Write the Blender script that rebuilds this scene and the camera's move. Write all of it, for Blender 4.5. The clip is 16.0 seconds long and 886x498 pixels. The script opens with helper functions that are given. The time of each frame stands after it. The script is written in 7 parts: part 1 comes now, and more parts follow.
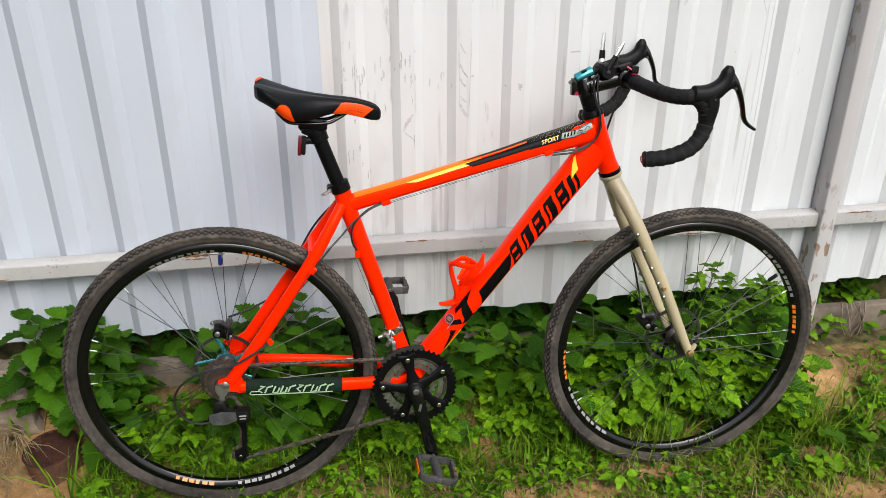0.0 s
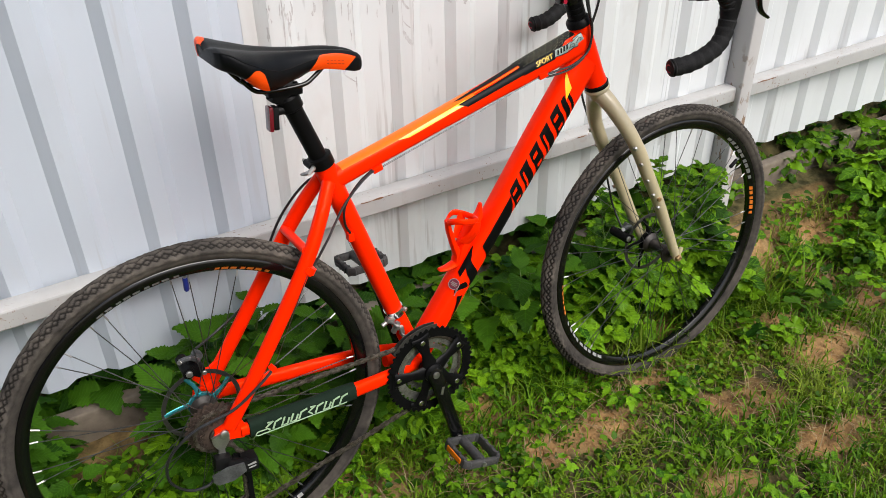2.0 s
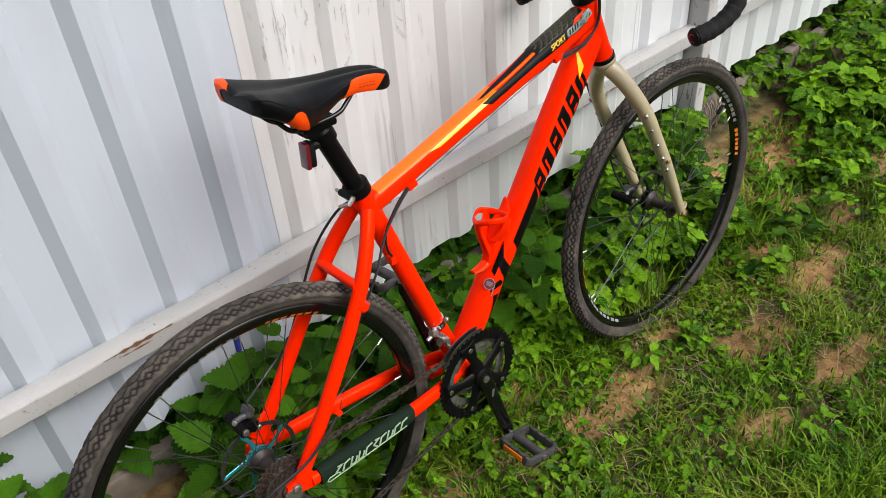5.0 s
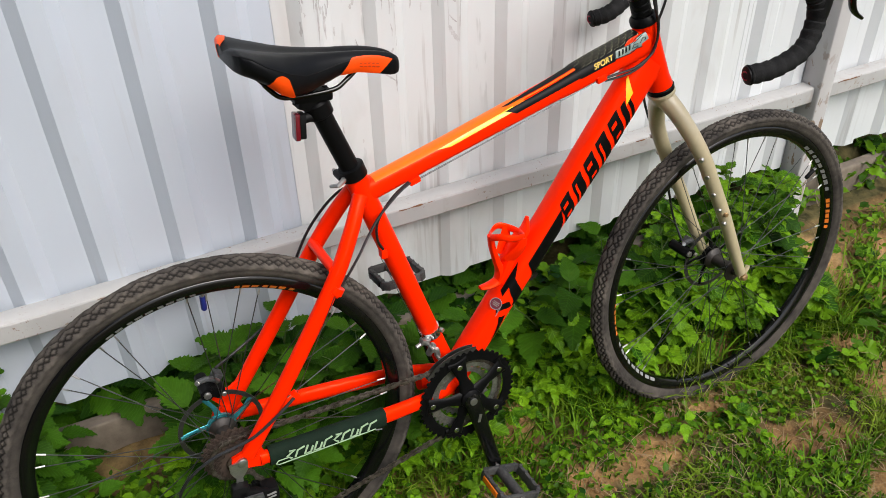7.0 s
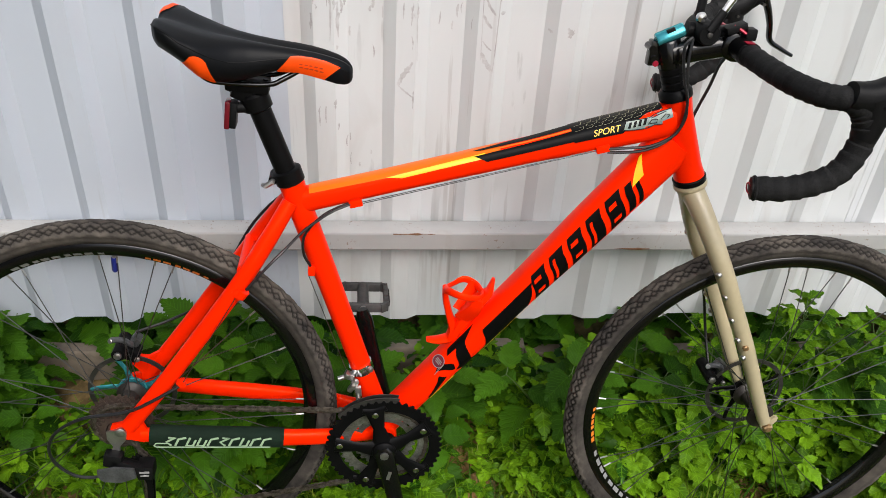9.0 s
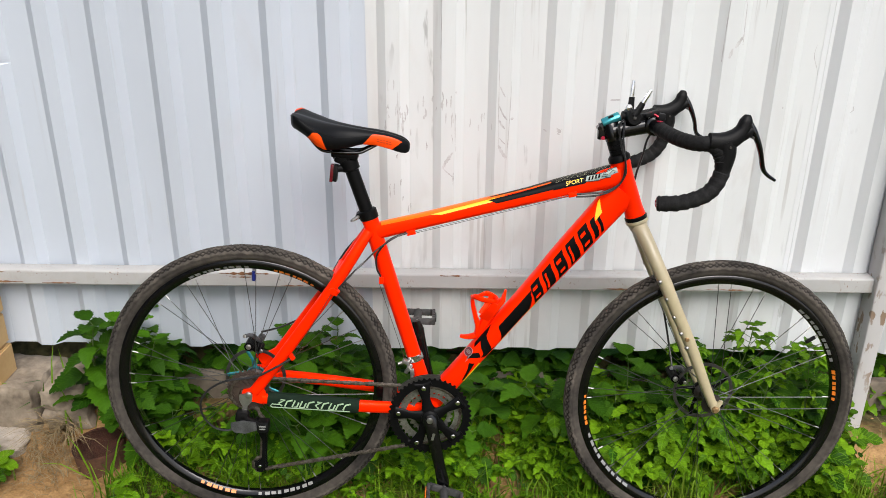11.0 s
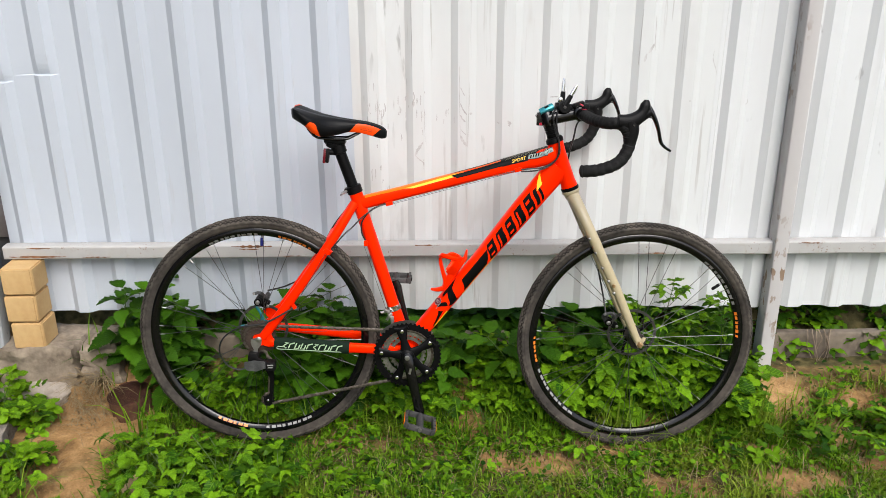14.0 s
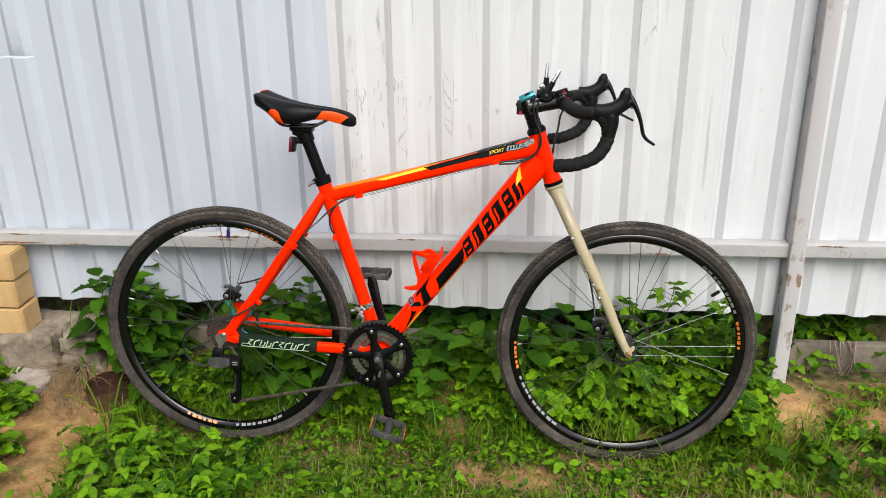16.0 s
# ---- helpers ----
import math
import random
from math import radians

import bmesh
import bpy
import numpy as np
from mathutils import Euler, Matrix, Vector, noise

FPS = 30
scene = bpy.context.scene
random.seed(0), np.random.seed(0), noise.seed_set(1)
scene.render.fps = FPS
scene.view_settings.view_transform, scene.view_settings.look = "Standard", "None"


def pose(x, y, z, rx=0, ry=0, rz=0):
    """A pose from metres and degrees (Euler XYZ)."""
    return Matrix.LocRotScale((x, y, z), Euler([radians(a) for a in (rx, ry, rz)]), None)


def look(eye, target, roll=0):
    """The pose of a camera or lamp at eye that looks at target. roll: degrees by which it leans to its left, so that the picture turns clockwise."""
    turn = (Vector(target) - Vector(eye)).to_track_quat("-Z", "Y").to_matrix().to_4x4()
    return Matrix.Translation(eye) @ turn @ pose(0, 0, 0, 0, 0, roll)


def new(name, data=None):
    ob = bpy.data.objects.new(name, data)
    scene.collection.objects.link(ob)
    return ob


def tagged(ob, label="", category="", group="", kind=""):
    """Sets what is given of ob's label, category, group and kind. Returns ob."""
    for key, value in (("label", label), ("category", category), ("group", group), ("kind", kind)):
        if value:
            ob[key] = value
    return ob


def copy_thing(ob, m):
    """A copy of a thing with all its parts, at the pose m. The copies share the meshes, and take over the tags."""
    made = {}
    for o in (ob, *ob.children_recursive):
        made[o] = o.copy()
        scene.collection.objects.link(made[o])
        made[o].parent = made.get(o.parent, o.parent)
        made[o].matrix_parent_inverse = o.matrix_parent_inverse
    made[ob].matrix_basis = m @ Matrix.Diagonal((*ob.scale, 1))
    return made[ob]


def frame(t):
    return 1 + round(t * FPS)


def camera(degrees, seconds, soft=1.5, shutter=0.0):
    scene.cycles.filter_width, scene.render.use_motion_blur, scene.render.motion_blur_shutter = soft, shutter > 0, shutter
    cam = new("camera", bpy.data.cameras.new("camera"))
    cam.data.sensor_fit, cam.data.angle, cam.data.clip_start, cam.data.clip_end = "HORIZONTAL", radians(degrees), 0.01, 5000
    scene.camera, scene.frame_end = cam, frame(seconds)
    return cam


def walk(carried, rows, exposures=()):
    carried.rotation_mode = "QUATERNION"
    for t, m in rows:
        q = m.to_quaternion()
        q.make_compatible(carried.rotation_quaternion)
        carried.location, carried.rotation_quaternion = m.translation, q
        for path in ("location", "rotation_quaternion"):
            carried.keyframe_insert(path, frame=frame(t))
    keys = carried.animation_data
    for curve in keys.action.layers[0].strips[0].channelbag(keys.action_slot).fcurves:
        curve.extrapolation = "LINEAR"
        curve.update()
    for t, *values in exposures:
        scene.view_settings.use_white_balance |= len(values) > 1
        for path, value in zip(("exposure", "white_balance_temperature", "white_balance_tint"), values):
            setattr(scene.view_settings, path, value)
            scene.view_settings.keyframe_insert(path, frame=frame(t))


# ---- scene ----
cam = camera(56.5, 16.0, soft=0.35)
# seconds, eye, target, roll
ROWS = [
    (0, (-0.0051, -0.0772, 1.4429), (0.2048, 1.6935, 0.5370), 0.12),
    (0.5, (-0.0459, 0.0858, 1.4084), (0.1938, 1.8077, 0.4195), -1.29),
    (1, (-0.1541, 0.1938, 1.4006), (0.2537, 1.8275, 0.3212), -1.91),
    (1.5, (-0.3472, 0.2835, 1.4307), (0.3192, 1.8047, 0.3163), -0.72),
    (2, (-0.4437, 0.3813, 1.4274), (0.3371, 1.8352, 0.2976), -0.91),
    (2.5, (-0.4605, 0.5494, 1.4241), (0.3427, 1.9565, 0.2515), -2.58),
    (3, (-0.4831, 0.6019, 1.4549), (0.3476, 1.9547, 0.2384), -4.28),
    (3.5, (-0.5465, 0.6321, 1.4847), (0.3584, 1.9152, 0.2458), -5.18),
    (3.7, (-0.5708, 0.6533, 1.4939), (0.3768, 1.9078, 0.2578), -5.23),
    (5.8, (-0.5831, 0.6054, 1.5109), (0.3143, 1.8432, 0.2216), -3.07),
    (6, (-0.5495, 0.5716, 1.5119), (0.2865, 1.8618, 0.2327), -3.03),
    (6.5, (-0.4622, 0.5033, 1.4550), (0.2501, 1.9109, 0.2256), -3.95),
    (7, (-0.3589, 0.5065, 1.4119), (0.2967, 1.9868, 0.2377), -1.71),
    (7.5, (-0.2108, 0.5973, 1.3745), (0.3652, 2.1168, 0.2086), 1.74),
    (8, (-0.0378, 0.6343, 1.3814), (0.3194, 2.2097, 0.2022), 3.99),
    (8.5, (0.1155, 0.6027, 1.3573), (0.2681, 2.2248, 0.1973), 5.08),
    (9, (0.1202, 0.5294, 1.3763), (0.2445, 2.1596, 0.2244), 3.73),
    (9.2, (0.0889, 0.4556, 1.3759), (0.2571, 2.1109, 0.2661), 3.04),
    (11.3, (0.2112, -0.2584, 1.4145), (0.1266, 1.5860, 0.6456), 0.45),
    (11.5, (0.2045, -0.3275, 1.4081), (0.1330, 1.5130, 0.6286), 0.48),
    (12, (0.1919, -0.5117, 1.4038), (0.1399, 1.3223, 0.6077), 0.48),
    (12.5, (0.1911, -0.6031, 1.4100), (0.1417, 1.2324, 0.6170), 0.45),
    (13, (0.2031, -0.6176, 1.4164), (0.1470, 1.2292, 0.6506), 0.13),
    (13.5, (0.2354, -0.6102, 1.4349), (0.1833, 1.2471, 0.6947), -0.15),
    (14, (0.2652, -0.6332, 1.4254), (0.2237, 1.2349, 0.7122), -0.16),
    (14.5, (0.2594, -0.6907, 1.4176), (0.2263, 1.1812, 0.7140), -0.04),
    (15, (0.2835, -0.6897, 1.4296), (0.2038, 1.1790, 0.7214), -0.16),
    (15.5, (0.3816, -0.5850, 1.4183), (0.2184, 1.2693, 0.6869), -0.44),
    (16, (0.5271, -0.4607, 1.4057), (0.3096, 1.3797, 0.6538), -0.83),
]
walk(cam, [(t, look(eye, target, roll)) for t, eye, target, roll in ROWS],
     [(0.0, 0.55), (2.0, 0.53), (3.5, 0.49), (6.0, 0.50), (7.5, 0.44), (9.0, 0.36), (11.5, 0.55), (16.0, 0.55)])

# ---- sky and light: bright overcast day, brighter from the right ----
SUN_EL, SUN_AZ = 50.0, 160.0          # azimuth clockwise from +y
world = bpy.data.worlds.new("sky")
scene.world = world
world.use_nodes = True
wn = world.node_tree
sky = wn.nodes.new("ShaderNodeTexSky")
sky.sky_type, sky.sun_disc = "NISHITA", False
sky.sun_elevation, sky.sun_rotation = radians(SUN_EL), radians(SUN_AZ)
sky.air_density, sky.dust_density, sky.ozone_density = 1.0, 3.6, 1.0
wn.links.new(sky.outputs[0], wn.nodes["Background"].inputs[0])
wn.nodes["Background"].inputs[1].default_value = 0.125
sun_data = bpy.data.lights.new("sun", "SUN")
sun_data.energy, sun_data.angle, sun_data.color = 2.1, radians(42), (1.0, 1.0, 0.995)
sun = new("sun", sun_data)
sd = Vector((math.sin(radians(SUN_AZ)) * math.cos(radians(SUN_EL)), math.cos(radians(SUN_AZ)) * math.cos(radians(SUN_EL)), math.sin(radians(SUN_EL))))
sun.matrix_world = look(sd * 20, (0, 0, 0))


# ---- materials ----
def mat(name, color, rough=0.5, metal=0.0, vary=0.0, scale=20.0, color2=None, coat=0.0, bump=0.0, bump_scale=60.0, detail=6.0, spec=0.5):
    """A surface with two scales of colour variation and fine relief."""
    m = bpy.data.materials.new(name)
    m.use_nodes = True
    nt = m.node_tree
    p = nt.nodes["Principled BSDF"]
    p.inputs["Roughness"].default_value, p.inputs["Metallic"].default_value = rough, metal
    p.inputs["Coat Weight"].default_value, p.inputs["Coat Roughness"].default_value = coat, 0.08
    p.inputs["Specular IOR Level"].default_value = spec
    p.inputs["Base Color"].default_value = (*color, 1)
    if vary or color2:
        tc = nt.nodes.new("ShaderNodeTexCoord")
        big, fine = nt.nodes.new("ShaderNodeTexNoise"), nt.nodes.new("ShaderNodeTexNoise")
        big.inputs["Scale"].default_value, big.inputs["Detail"].default_value = scale, detail
        fine.inputs["Scale"].default_value, fine.inputs["Detail"].default_value = scale * 7, 4
        for n in (big, fine):
            nt.links.new(tc.outputs["Object"], n.inputs["Vector"])
        add = nt.nodes.new("ShaderNodeMath")
        add.operation = "MULTIPLY_ADD"
        add.inputs[1].default_value = 0.45
        nt.links.new(fine.outputs["Fac"], add.inputs[0])
        nt.links.new(big.outputs["Fac"], add.inputs[2])
        ramp = nt.nodes.new("ShaderNodeValToRGB")
        ramp.color_ramp.elements[0].position, ramp.color_ramp.elements[1].position = 0.5, 0.95
        c2 = color2 or tuple(c * (1 - vary) for c in color)
        ramp.color_ramp.elements[0].color, ramp.color_ramp.elements[1].color = (*color, 1), (*c2, 1)
        nt.links.new(add.outputs[0], ramp.inputs[0])
        nt.links.new(ramp.outputs[0], p.inputs["Base Color"])
    if bump:
        tc = nt.nodes.new("ShaderNodeTexCoord")
        bn, bp = nt.nodes.new("ShaderNodeTexNoise"), nt.nodes.new("ShaderNodeBump")
        bn.inputs["Scale"].default_value, bn.inputs["Detail"].default_value = bump_scale, 8
        bp.inputs["Strength"].default_value, bp.inputs["Distance"].default_value = bump, 0.004
        nt.links.new(tc.outputs["Object"], bn.inputs["Vector"])
        nt.links.new(bn.outputs["Fac"], bp.inputs["Height"])
        nt.links.new(bp.outputs["Normal"], p.inputs["Normal"])
    return m


def worn_paint(name, color, under, amount, streak, scale=3.0, rough=0.4, dirt=(0.3, 0.27, 0.24), dirt_amount=0.3, scratch=0.0):
    """Painted sheet steel: paint flaked off in spots that run with the sheet, dirt smears, fine waves in the metal."""
    m = bpy.data.materials.new(name)
    m.use_nodes = True
    nt, L = m.node_tree, m.node_tree.links
    p = nt.nodes["Principled BSDF"]
    p.inputs["Roughness"].default_value = rough
    tc = nt.nodes.new("ShaderNodeTexCoord")

    def noise_of(sc, stretch, detail, lo, hi, dist=0.0):
        mp, n, r = nt.nodes.new("ShaderNodeMapping"), nt.nodes.new("ShaderNodeTexNoise"), nt.nodes.new("ShaderNodeMapRange")
        mp.inputs["Scale"].default_value = stretch
        n.inputs["Scale"].default_value, n.inputs["Detail"].default_value, n.inputs["Distortion"].default_value = sc, detail, dist
        r.inputs["From Min"].default_value, r.inputs["From Max"].default_value = lo, hi
        L.new(tc.outputs["Object"], mp.inputs["Vector"])
        L.new(mp.outputs["Vector"], n.inputs["Vector"])
        L.new(n.outputs["Fac"], r.inputs["Value"])
        return n, r.outputs["Result"]

    def mix(fac, a, b):
        mx = nt.nodes.new("ShaderNodeMix")
        mx.data_type = "RGBA"
        L.new(fac, mx.inputs["Factor"])
        for sock, v in ((mx.inputs["A"], a), (mx.inputs["B"], b)):
            if isinstance(v, tuple):
                sock.default_value = (*v, 1)
            else:
                L.new(v, sock)
        return mx.outputs["Result"]

    def times(a, b):
        mm = nt.nodes.new("ShaderNodeMath")
        mm.operation = "MULTIPLY"
        for sock, v in ((mm.inputs[0], a), (mm.inputs[1], b)):
            if isinstance(v, float):
                sock.default_value = v
            else:
                L.new(v, sock)
        return mm.outputs[0]

    _, tone = noise_of(scale, (1, 1, 0.35), 3, 0.35, 0.7)
    c = mix(tone, color, tuple(v * 0.93 for v in color))
    _, smear = noise_of(scale * 2.2, (1, 1, streak), 7, 0.56, 0.78, 0.6)
    _, where = noise_of(1.7, (1, 1, 1), 2, 0.45, 0.7)
    c = mix(times(times(smear, where), float(dirt_amount)), c, dirt)
    if scratch:
        _, lines = noise_of(70.0, (1, 1, 0.035), 5, 0.60, 0.66)
        _, spot = noise_of(4.5, (1, 1, 0.5), 4, 0.48, 0.62)
        c = mix(times(times(lines, spot), float(scratch)), c, (0.33, 0.31, 0.29))
        _, rub = noise_of(14.0, (1, 1, 0.28), 8, 0.52, 0.72, 1.2)
        _, spot2 = noise_of(2.6, (1, 1, 0.6), 3, 0.47, 0.63)
        c = mix(times(times(rub, spot2), float(scratch) * 0.75), c, (0.42, 0.385, 0.36))
    _, flake = noise_of(scale * 9, (1, 1, streak), 9, 0.66 - amount, 0.70 - amount)
    _, patch = noise_of(scale * 0.8, (1, 1, 0.7), 3, 0.5, 0.62)
    c = mix(times(flake, patch), c, under)
    L.new(c, p.inputs["Base Color"])
    n, _ = noise_of(6.0, (1, 1, 0.6), 3, 0, 1)
    bp = nt.nodes.new("ShaderNodeBump")
    bp.inputs["Strength"].default_value, bp.inputs["Distance"].default_value = 0.25, 0.012
    L.new(n.outputs["Fac"], bp.inputs["Height"])
    L.new(bp.outputs["Normal"], p.inputs["Normal"])
    return m


def leaf_mat(name, dark, light, gloss=0.42, veins=0.0, dry=0.0):
    """A leaf: colour by piece, veins of lighter green, light passing through."""
    m = bpy.data.materials.new(name)
    m.use_nodes = True
    nt, L = m.node_tree, m.node_tree.links
    p, out = nt.nodes["Principled BSDF"], nt.nodes["Material Output"]
    oi, geo = nt.nodes.new("ShaderNodeObjectInfo"), nt.nodes.new("ShaderNodeNewGeometry")
    add, fr = nt.nodes.new("ShaderNodeMath"), nt.nodes.new("ShaderNodeMath")
    add.operation, fr.operation = "ADD", "FRACT"
    L.new(oi.outputs["Random"], add.inputs[0])
    L.new(geo.outputs["Random Per Island"], add.inputs[1])
    L.new(add.outputs[0], fr.inputs[0])
    ramp = nt.nodes.new("ShaderNodeValToRGB")
    ramp.color_ramp.elements[0].color, ramp.color_ramp.elements[1].color = (*dark, 1), (*light, 1)
    L.new(fr.outputs[0], ramp.inputs[0])
    tc, n = nt.nodes.new("ShaderNodeTexCoord"), nt.nodes.new("ShaderNodeTexNoise")
    n.inputs["Scale"].default_value, n.inputs["Detail"].default_value = 45, 4
    L.new(tc.outputs["Object"], n.inputs["Vector"])
    hv = nt.nodes.new("ShaderNodeHueSaturation")
    mr = nt.nodes.new("ShaderNodeMapRange")
    mr.inputs["To Min"].default_value, mr.inputs["To Max"].default_value = 0.65, 1.3
    L.new(n.outputs["Fac"], mr.inputs["Value"])
    L.new(mr.outputs["Result"], hv.inputs["Value"])
    base = ramp.outputs[0]
    if dry:
        # patches where the lawn has yellowed
        big, rg, mxd = nt.nodes.new("ShaderNodeTexNoise"), nt.nodes.new("ShaderNodeMapRange"), nt.nodes.new("ShaderNodeMix")
        big.inputs["Scale"].default_value, big.inputs["Detail"].default_value = 3.2, 5
        rg.inputs["From Min"].default_value, rg.inputs["From Max"].default_value, rg.inputs["To Max"].default_value = 0.47, 0.68, dry
        mxd.data_type = "RGBA"
        L.new(tc.outputs["Object"], big.inputs["Vector"])
        L.new(big.outputs["Fac"], rg.inputs["Value"])
        L.new(rg.outputs["Result"], mxd.inputs["Factor"])
        L.new(base, mxd.inputs["A"])
        mxd.inputs["B"].default_value = (0.27, 0.29, 0.04, 1)
        base = mxd.outputs["Result"]
    L.new(base, hv.inputs["Color"])
    p.inputs["Roughness"].default_value = gloss
    bp = nt.nodes.new("ShaderNodeBump")
    bp.inputs["Strength"].default_value, bp.inputs["Distance"].default_value = 0.35, 0.003
    relief = n.outputs["Fac"]
    if veins:
        # side veins that run from the midrib (y = 0) forward to the edge
        def calc(op, a, b=None):
            q = nt.nodes.new("ShaderNodeMath")
            q.operation = op
            for sock, v in zip(q.inputs, (a, b)):
                if isinstance(v, float):
                    sock.default_value = v
                elif v is not None:
                    L.new(v, sock)
            return q.outputs[0]
        xyz = nt.nodes.new("ShaderNodeSeparateXYZ")
        L.new(tc.outputs["Object"], xyz.inputs[0])
        ay = calc("ABSOLUTE", xyz.outputs["Y"])
        wave = calc("SINE", calc("MULTIPLY", calc("SUBTRACT", xyz.outputs["X"], calc("MULTIPLY", ay, 0.9)), 640.0))
        line = calc("POWER", calc("MAXIMUM", wave, 0.0), 6.0)
        rib = calc("LESS_THAN", ay, 0.0009)
        vein = calc("MAXIMUM", line, rib)
        mx2 = nt.nodes.new("ShaderNodeMix")
        mx2.data_type = "RGBA"
        L.new(calc("MULTIPLY", vein, float(veins)), mx2.inputs["Factor"])
        L.new(hv.outputs[0], mx2.inputs["A"])
        mx2.inputs["B"].default_value = (*(min(1.0, c * 1.5) for c in light), 1)
        colour = mx2.outputs["Result"]
        relief = calc("SUBTRACT", n.outputs["Fac"], calc("MULTIPLY", vein, 0.8))
    else:
        colour = hv.outputs[0]
    L.new(colour, p.inputs["Base Color"])
    L.new(relief, bp.inputs["Height"])
    L.new(bp.outputs["Normal"], p.inputs["Normal"])
    tr, mx = nt.nodes.new("ShaderNodeBsdfTranslucent"), nt.nodes.new("ShaderNodeMixShader")
    hv2 = nt.nodes.new("ShaderNodeHueSaturation")
    hv2.inputs["Hue"].default_value, hv2.inputs["Value"].default_value = 0.48, 1.35
    L.new(colour, hv2.inputs["Color"])
    L.new(hv2.outputs[0], tr.inputs["Color"])
    p.inputs["Specular IOR Level"].default_value = 0.10
    mx.inputs[0].default_value = 0.13
    L.new(p.outputs[0], mx.inputs[1])
    L.new(tr.outputs[0], mx.inputs[2])
    L.new(mx.outputs[0], out.inputs["Surface"])
    return m


ORANGE = mat("orange_red_paint", (0.95, 0.018, 0.0005), 0.36, coat=0.08, vary=0.05, scale=30, spec=0.22)
ORANGE.node_tree.nodes["Principled BSDF"].inputs["Specular Tint"].default_value = (1.0, 0.34, 0.01, 1)      # amber put into the highlights, standing in for overexposed sky reflections
AMBER = mat("amber_paint", (0.93, 0.15, 0.002), 0.34, coat=0.15, vary=0.06, scale=30, spec=0.2)
YELLOW = mat("yellow_decal", (0.93, 0.56, 0.01), 0.35, coat=0.3, vary=0.05)
BLACK_DECAL = mat("black_decal", (0.003, 0.003, 0.003), 0.4, coat=0.0, vary=0.3, spec=0.1)
RUBBER = mat("dusty_tyre_rubber", (0.022, 0.020, 0.0190), 0.85, color2=(0.105, 0.091, 0.076), scale=9, bump=0.35, bump_scale=160, spec=0.15)


def dusty_knobs(m):
    """Dry dust worn onto the raised knobs of a tread; the grooves stay black."""
    nt = m.node_tree
    p = nt.nodes["Principled BSDF"]
    src = p.inputs["Base Color"].links[0].from_socket
    at, mr, mx = nt.nodes.new("ShaderNodeAttribute"), nt.nodes.new("ShaderNodeMapRange"), nt.nodes.new("ShaderNodeMix")
    at.attribute_name = "tread"
    mr.inputs["To Min"].default_value, mr.inputs["To Max"].default_value = 0.22, 1.30
    mx.data_type, mx.blend_type, mx.clamp_factor = "RGBA", "MULTIPLY", True
    mx.inputs["Factor"].default_value = 1.0
    nt.links.new(at.outputs["Fac"], mr.inputs["Value"])
    nt.links.new(src, mx.inputs["A"])
    nt.links.new(mr.outputs["Result"], mx.inputs["B"])
    nt.links.new(mx.outputs["Result"], p.inputs["Base Color"])


dusty_knobs(RUBBER)
BLACK_ALLOY = mat("black_anodised_alloy", (0.004, 0.004, 0.0043), 0.4, 0.0, vary=0.35, scale=40, bump=0.06, bump_scale=200, spec=0.1)
BLACK_GLOSS = mat("black_gloss_paint", (0.003, 0.003, 0.0033), 0.2, coat=0.2, vary=0.3, scale=30, spec=0.4)
BLACK_PLASTIC = mat("black_plastic", (0.006, 0.006, 0.0063), 0.5, vary=0.4, scale=30, bump=0.1, bump_scale=300, spec=0.15)
GREY_PLASTIC = mat("worn_grey_plastic", (0.022, 0.022, 0.0225), 0.55, color2=(0.06, 0.058, 0.056), scale=25, bump=0.3, bump_scale=220)
TAPE = mat("black_bar_tape", (0.009, 0.009, 0.009), 0.7, color2=(0.02, 0.02, 0.02), scale=40, bump=0.25, bump_scale=400, spec=0.08)
SADDLE_BLACK = mat("black_saddle_vinyl", (0.005, 0.0055, 0.0065), 0.42, vary=0.3, scale=30, bump=0.05, bump_scale=500, spec=0.13)
SADDLE_ORANGE = mat("orange_saddle_vinyl", (0.93, 0.075, 0.003), 0.42, vary=0.08, scale=40, bump=0.05, bump_scale=500, spec=0.25)
STEEL = mat("dull_steel", (0.45, 0.44, 0.42), 0.35, 0.9, vary=0.35, scale=60, bump=0.1)
CHROME = mat("bright_steel", (0.75, 0.75, 0.76), 0.18, 1.0, vary=0.15, scale=60)
DIRTY_STEEL = mat("oily_chain_steel", (0.42, 0.42, 0.38), 0.28, 0.8, color2=(0.12, 0.115, 0.10), scale=40, bump=0.2)
RUSTY_STEEL = mat("rusty_cassette_steel", (0.085, 0.058, 0.042), 0.6, 0.5, color2=(0.05, 0.035, 0.03), scale=60, bump=0.4)
TAN = mat("khaki_fork_paint", (0.45, 0.385, 0.245), 0.33, coat=0.35, vary=0.12, scale=18)
TEAL = mat("teal_anodised", (0.06, 0.36, 0.40), 0.25, 0.6, vary=0.15, scale=60)
RED_LENS = mat("red_lens", (0.14, 0.006, 0.014), 0.2, coat=0.6, vary=0.25, scale=90)
PINK = mat("red_anodised", (0.42, 0.012, 0.04), 0.3, 0.3, vary=0.2, scale=90)
ORANGE_REFLECT = mat("amber_reflector", (0.75, 0.19, 0.01), 0.25, coat=0.5, vary=0.2, scale=150)
BLUE_CAP = mat("blue_cap", (0.012, 0.02, 0.16), 0.35, vary=0.2)
WHITE_DECAL = mat("white_decal", (0.27, 0.27, 0.26), 0.4, vary=0.2, scale=120)
ORANGE_DECAL = mat("orange_decal", (0.85, 0.22, 0.02), 0.4, vary=0.15, scale=120)
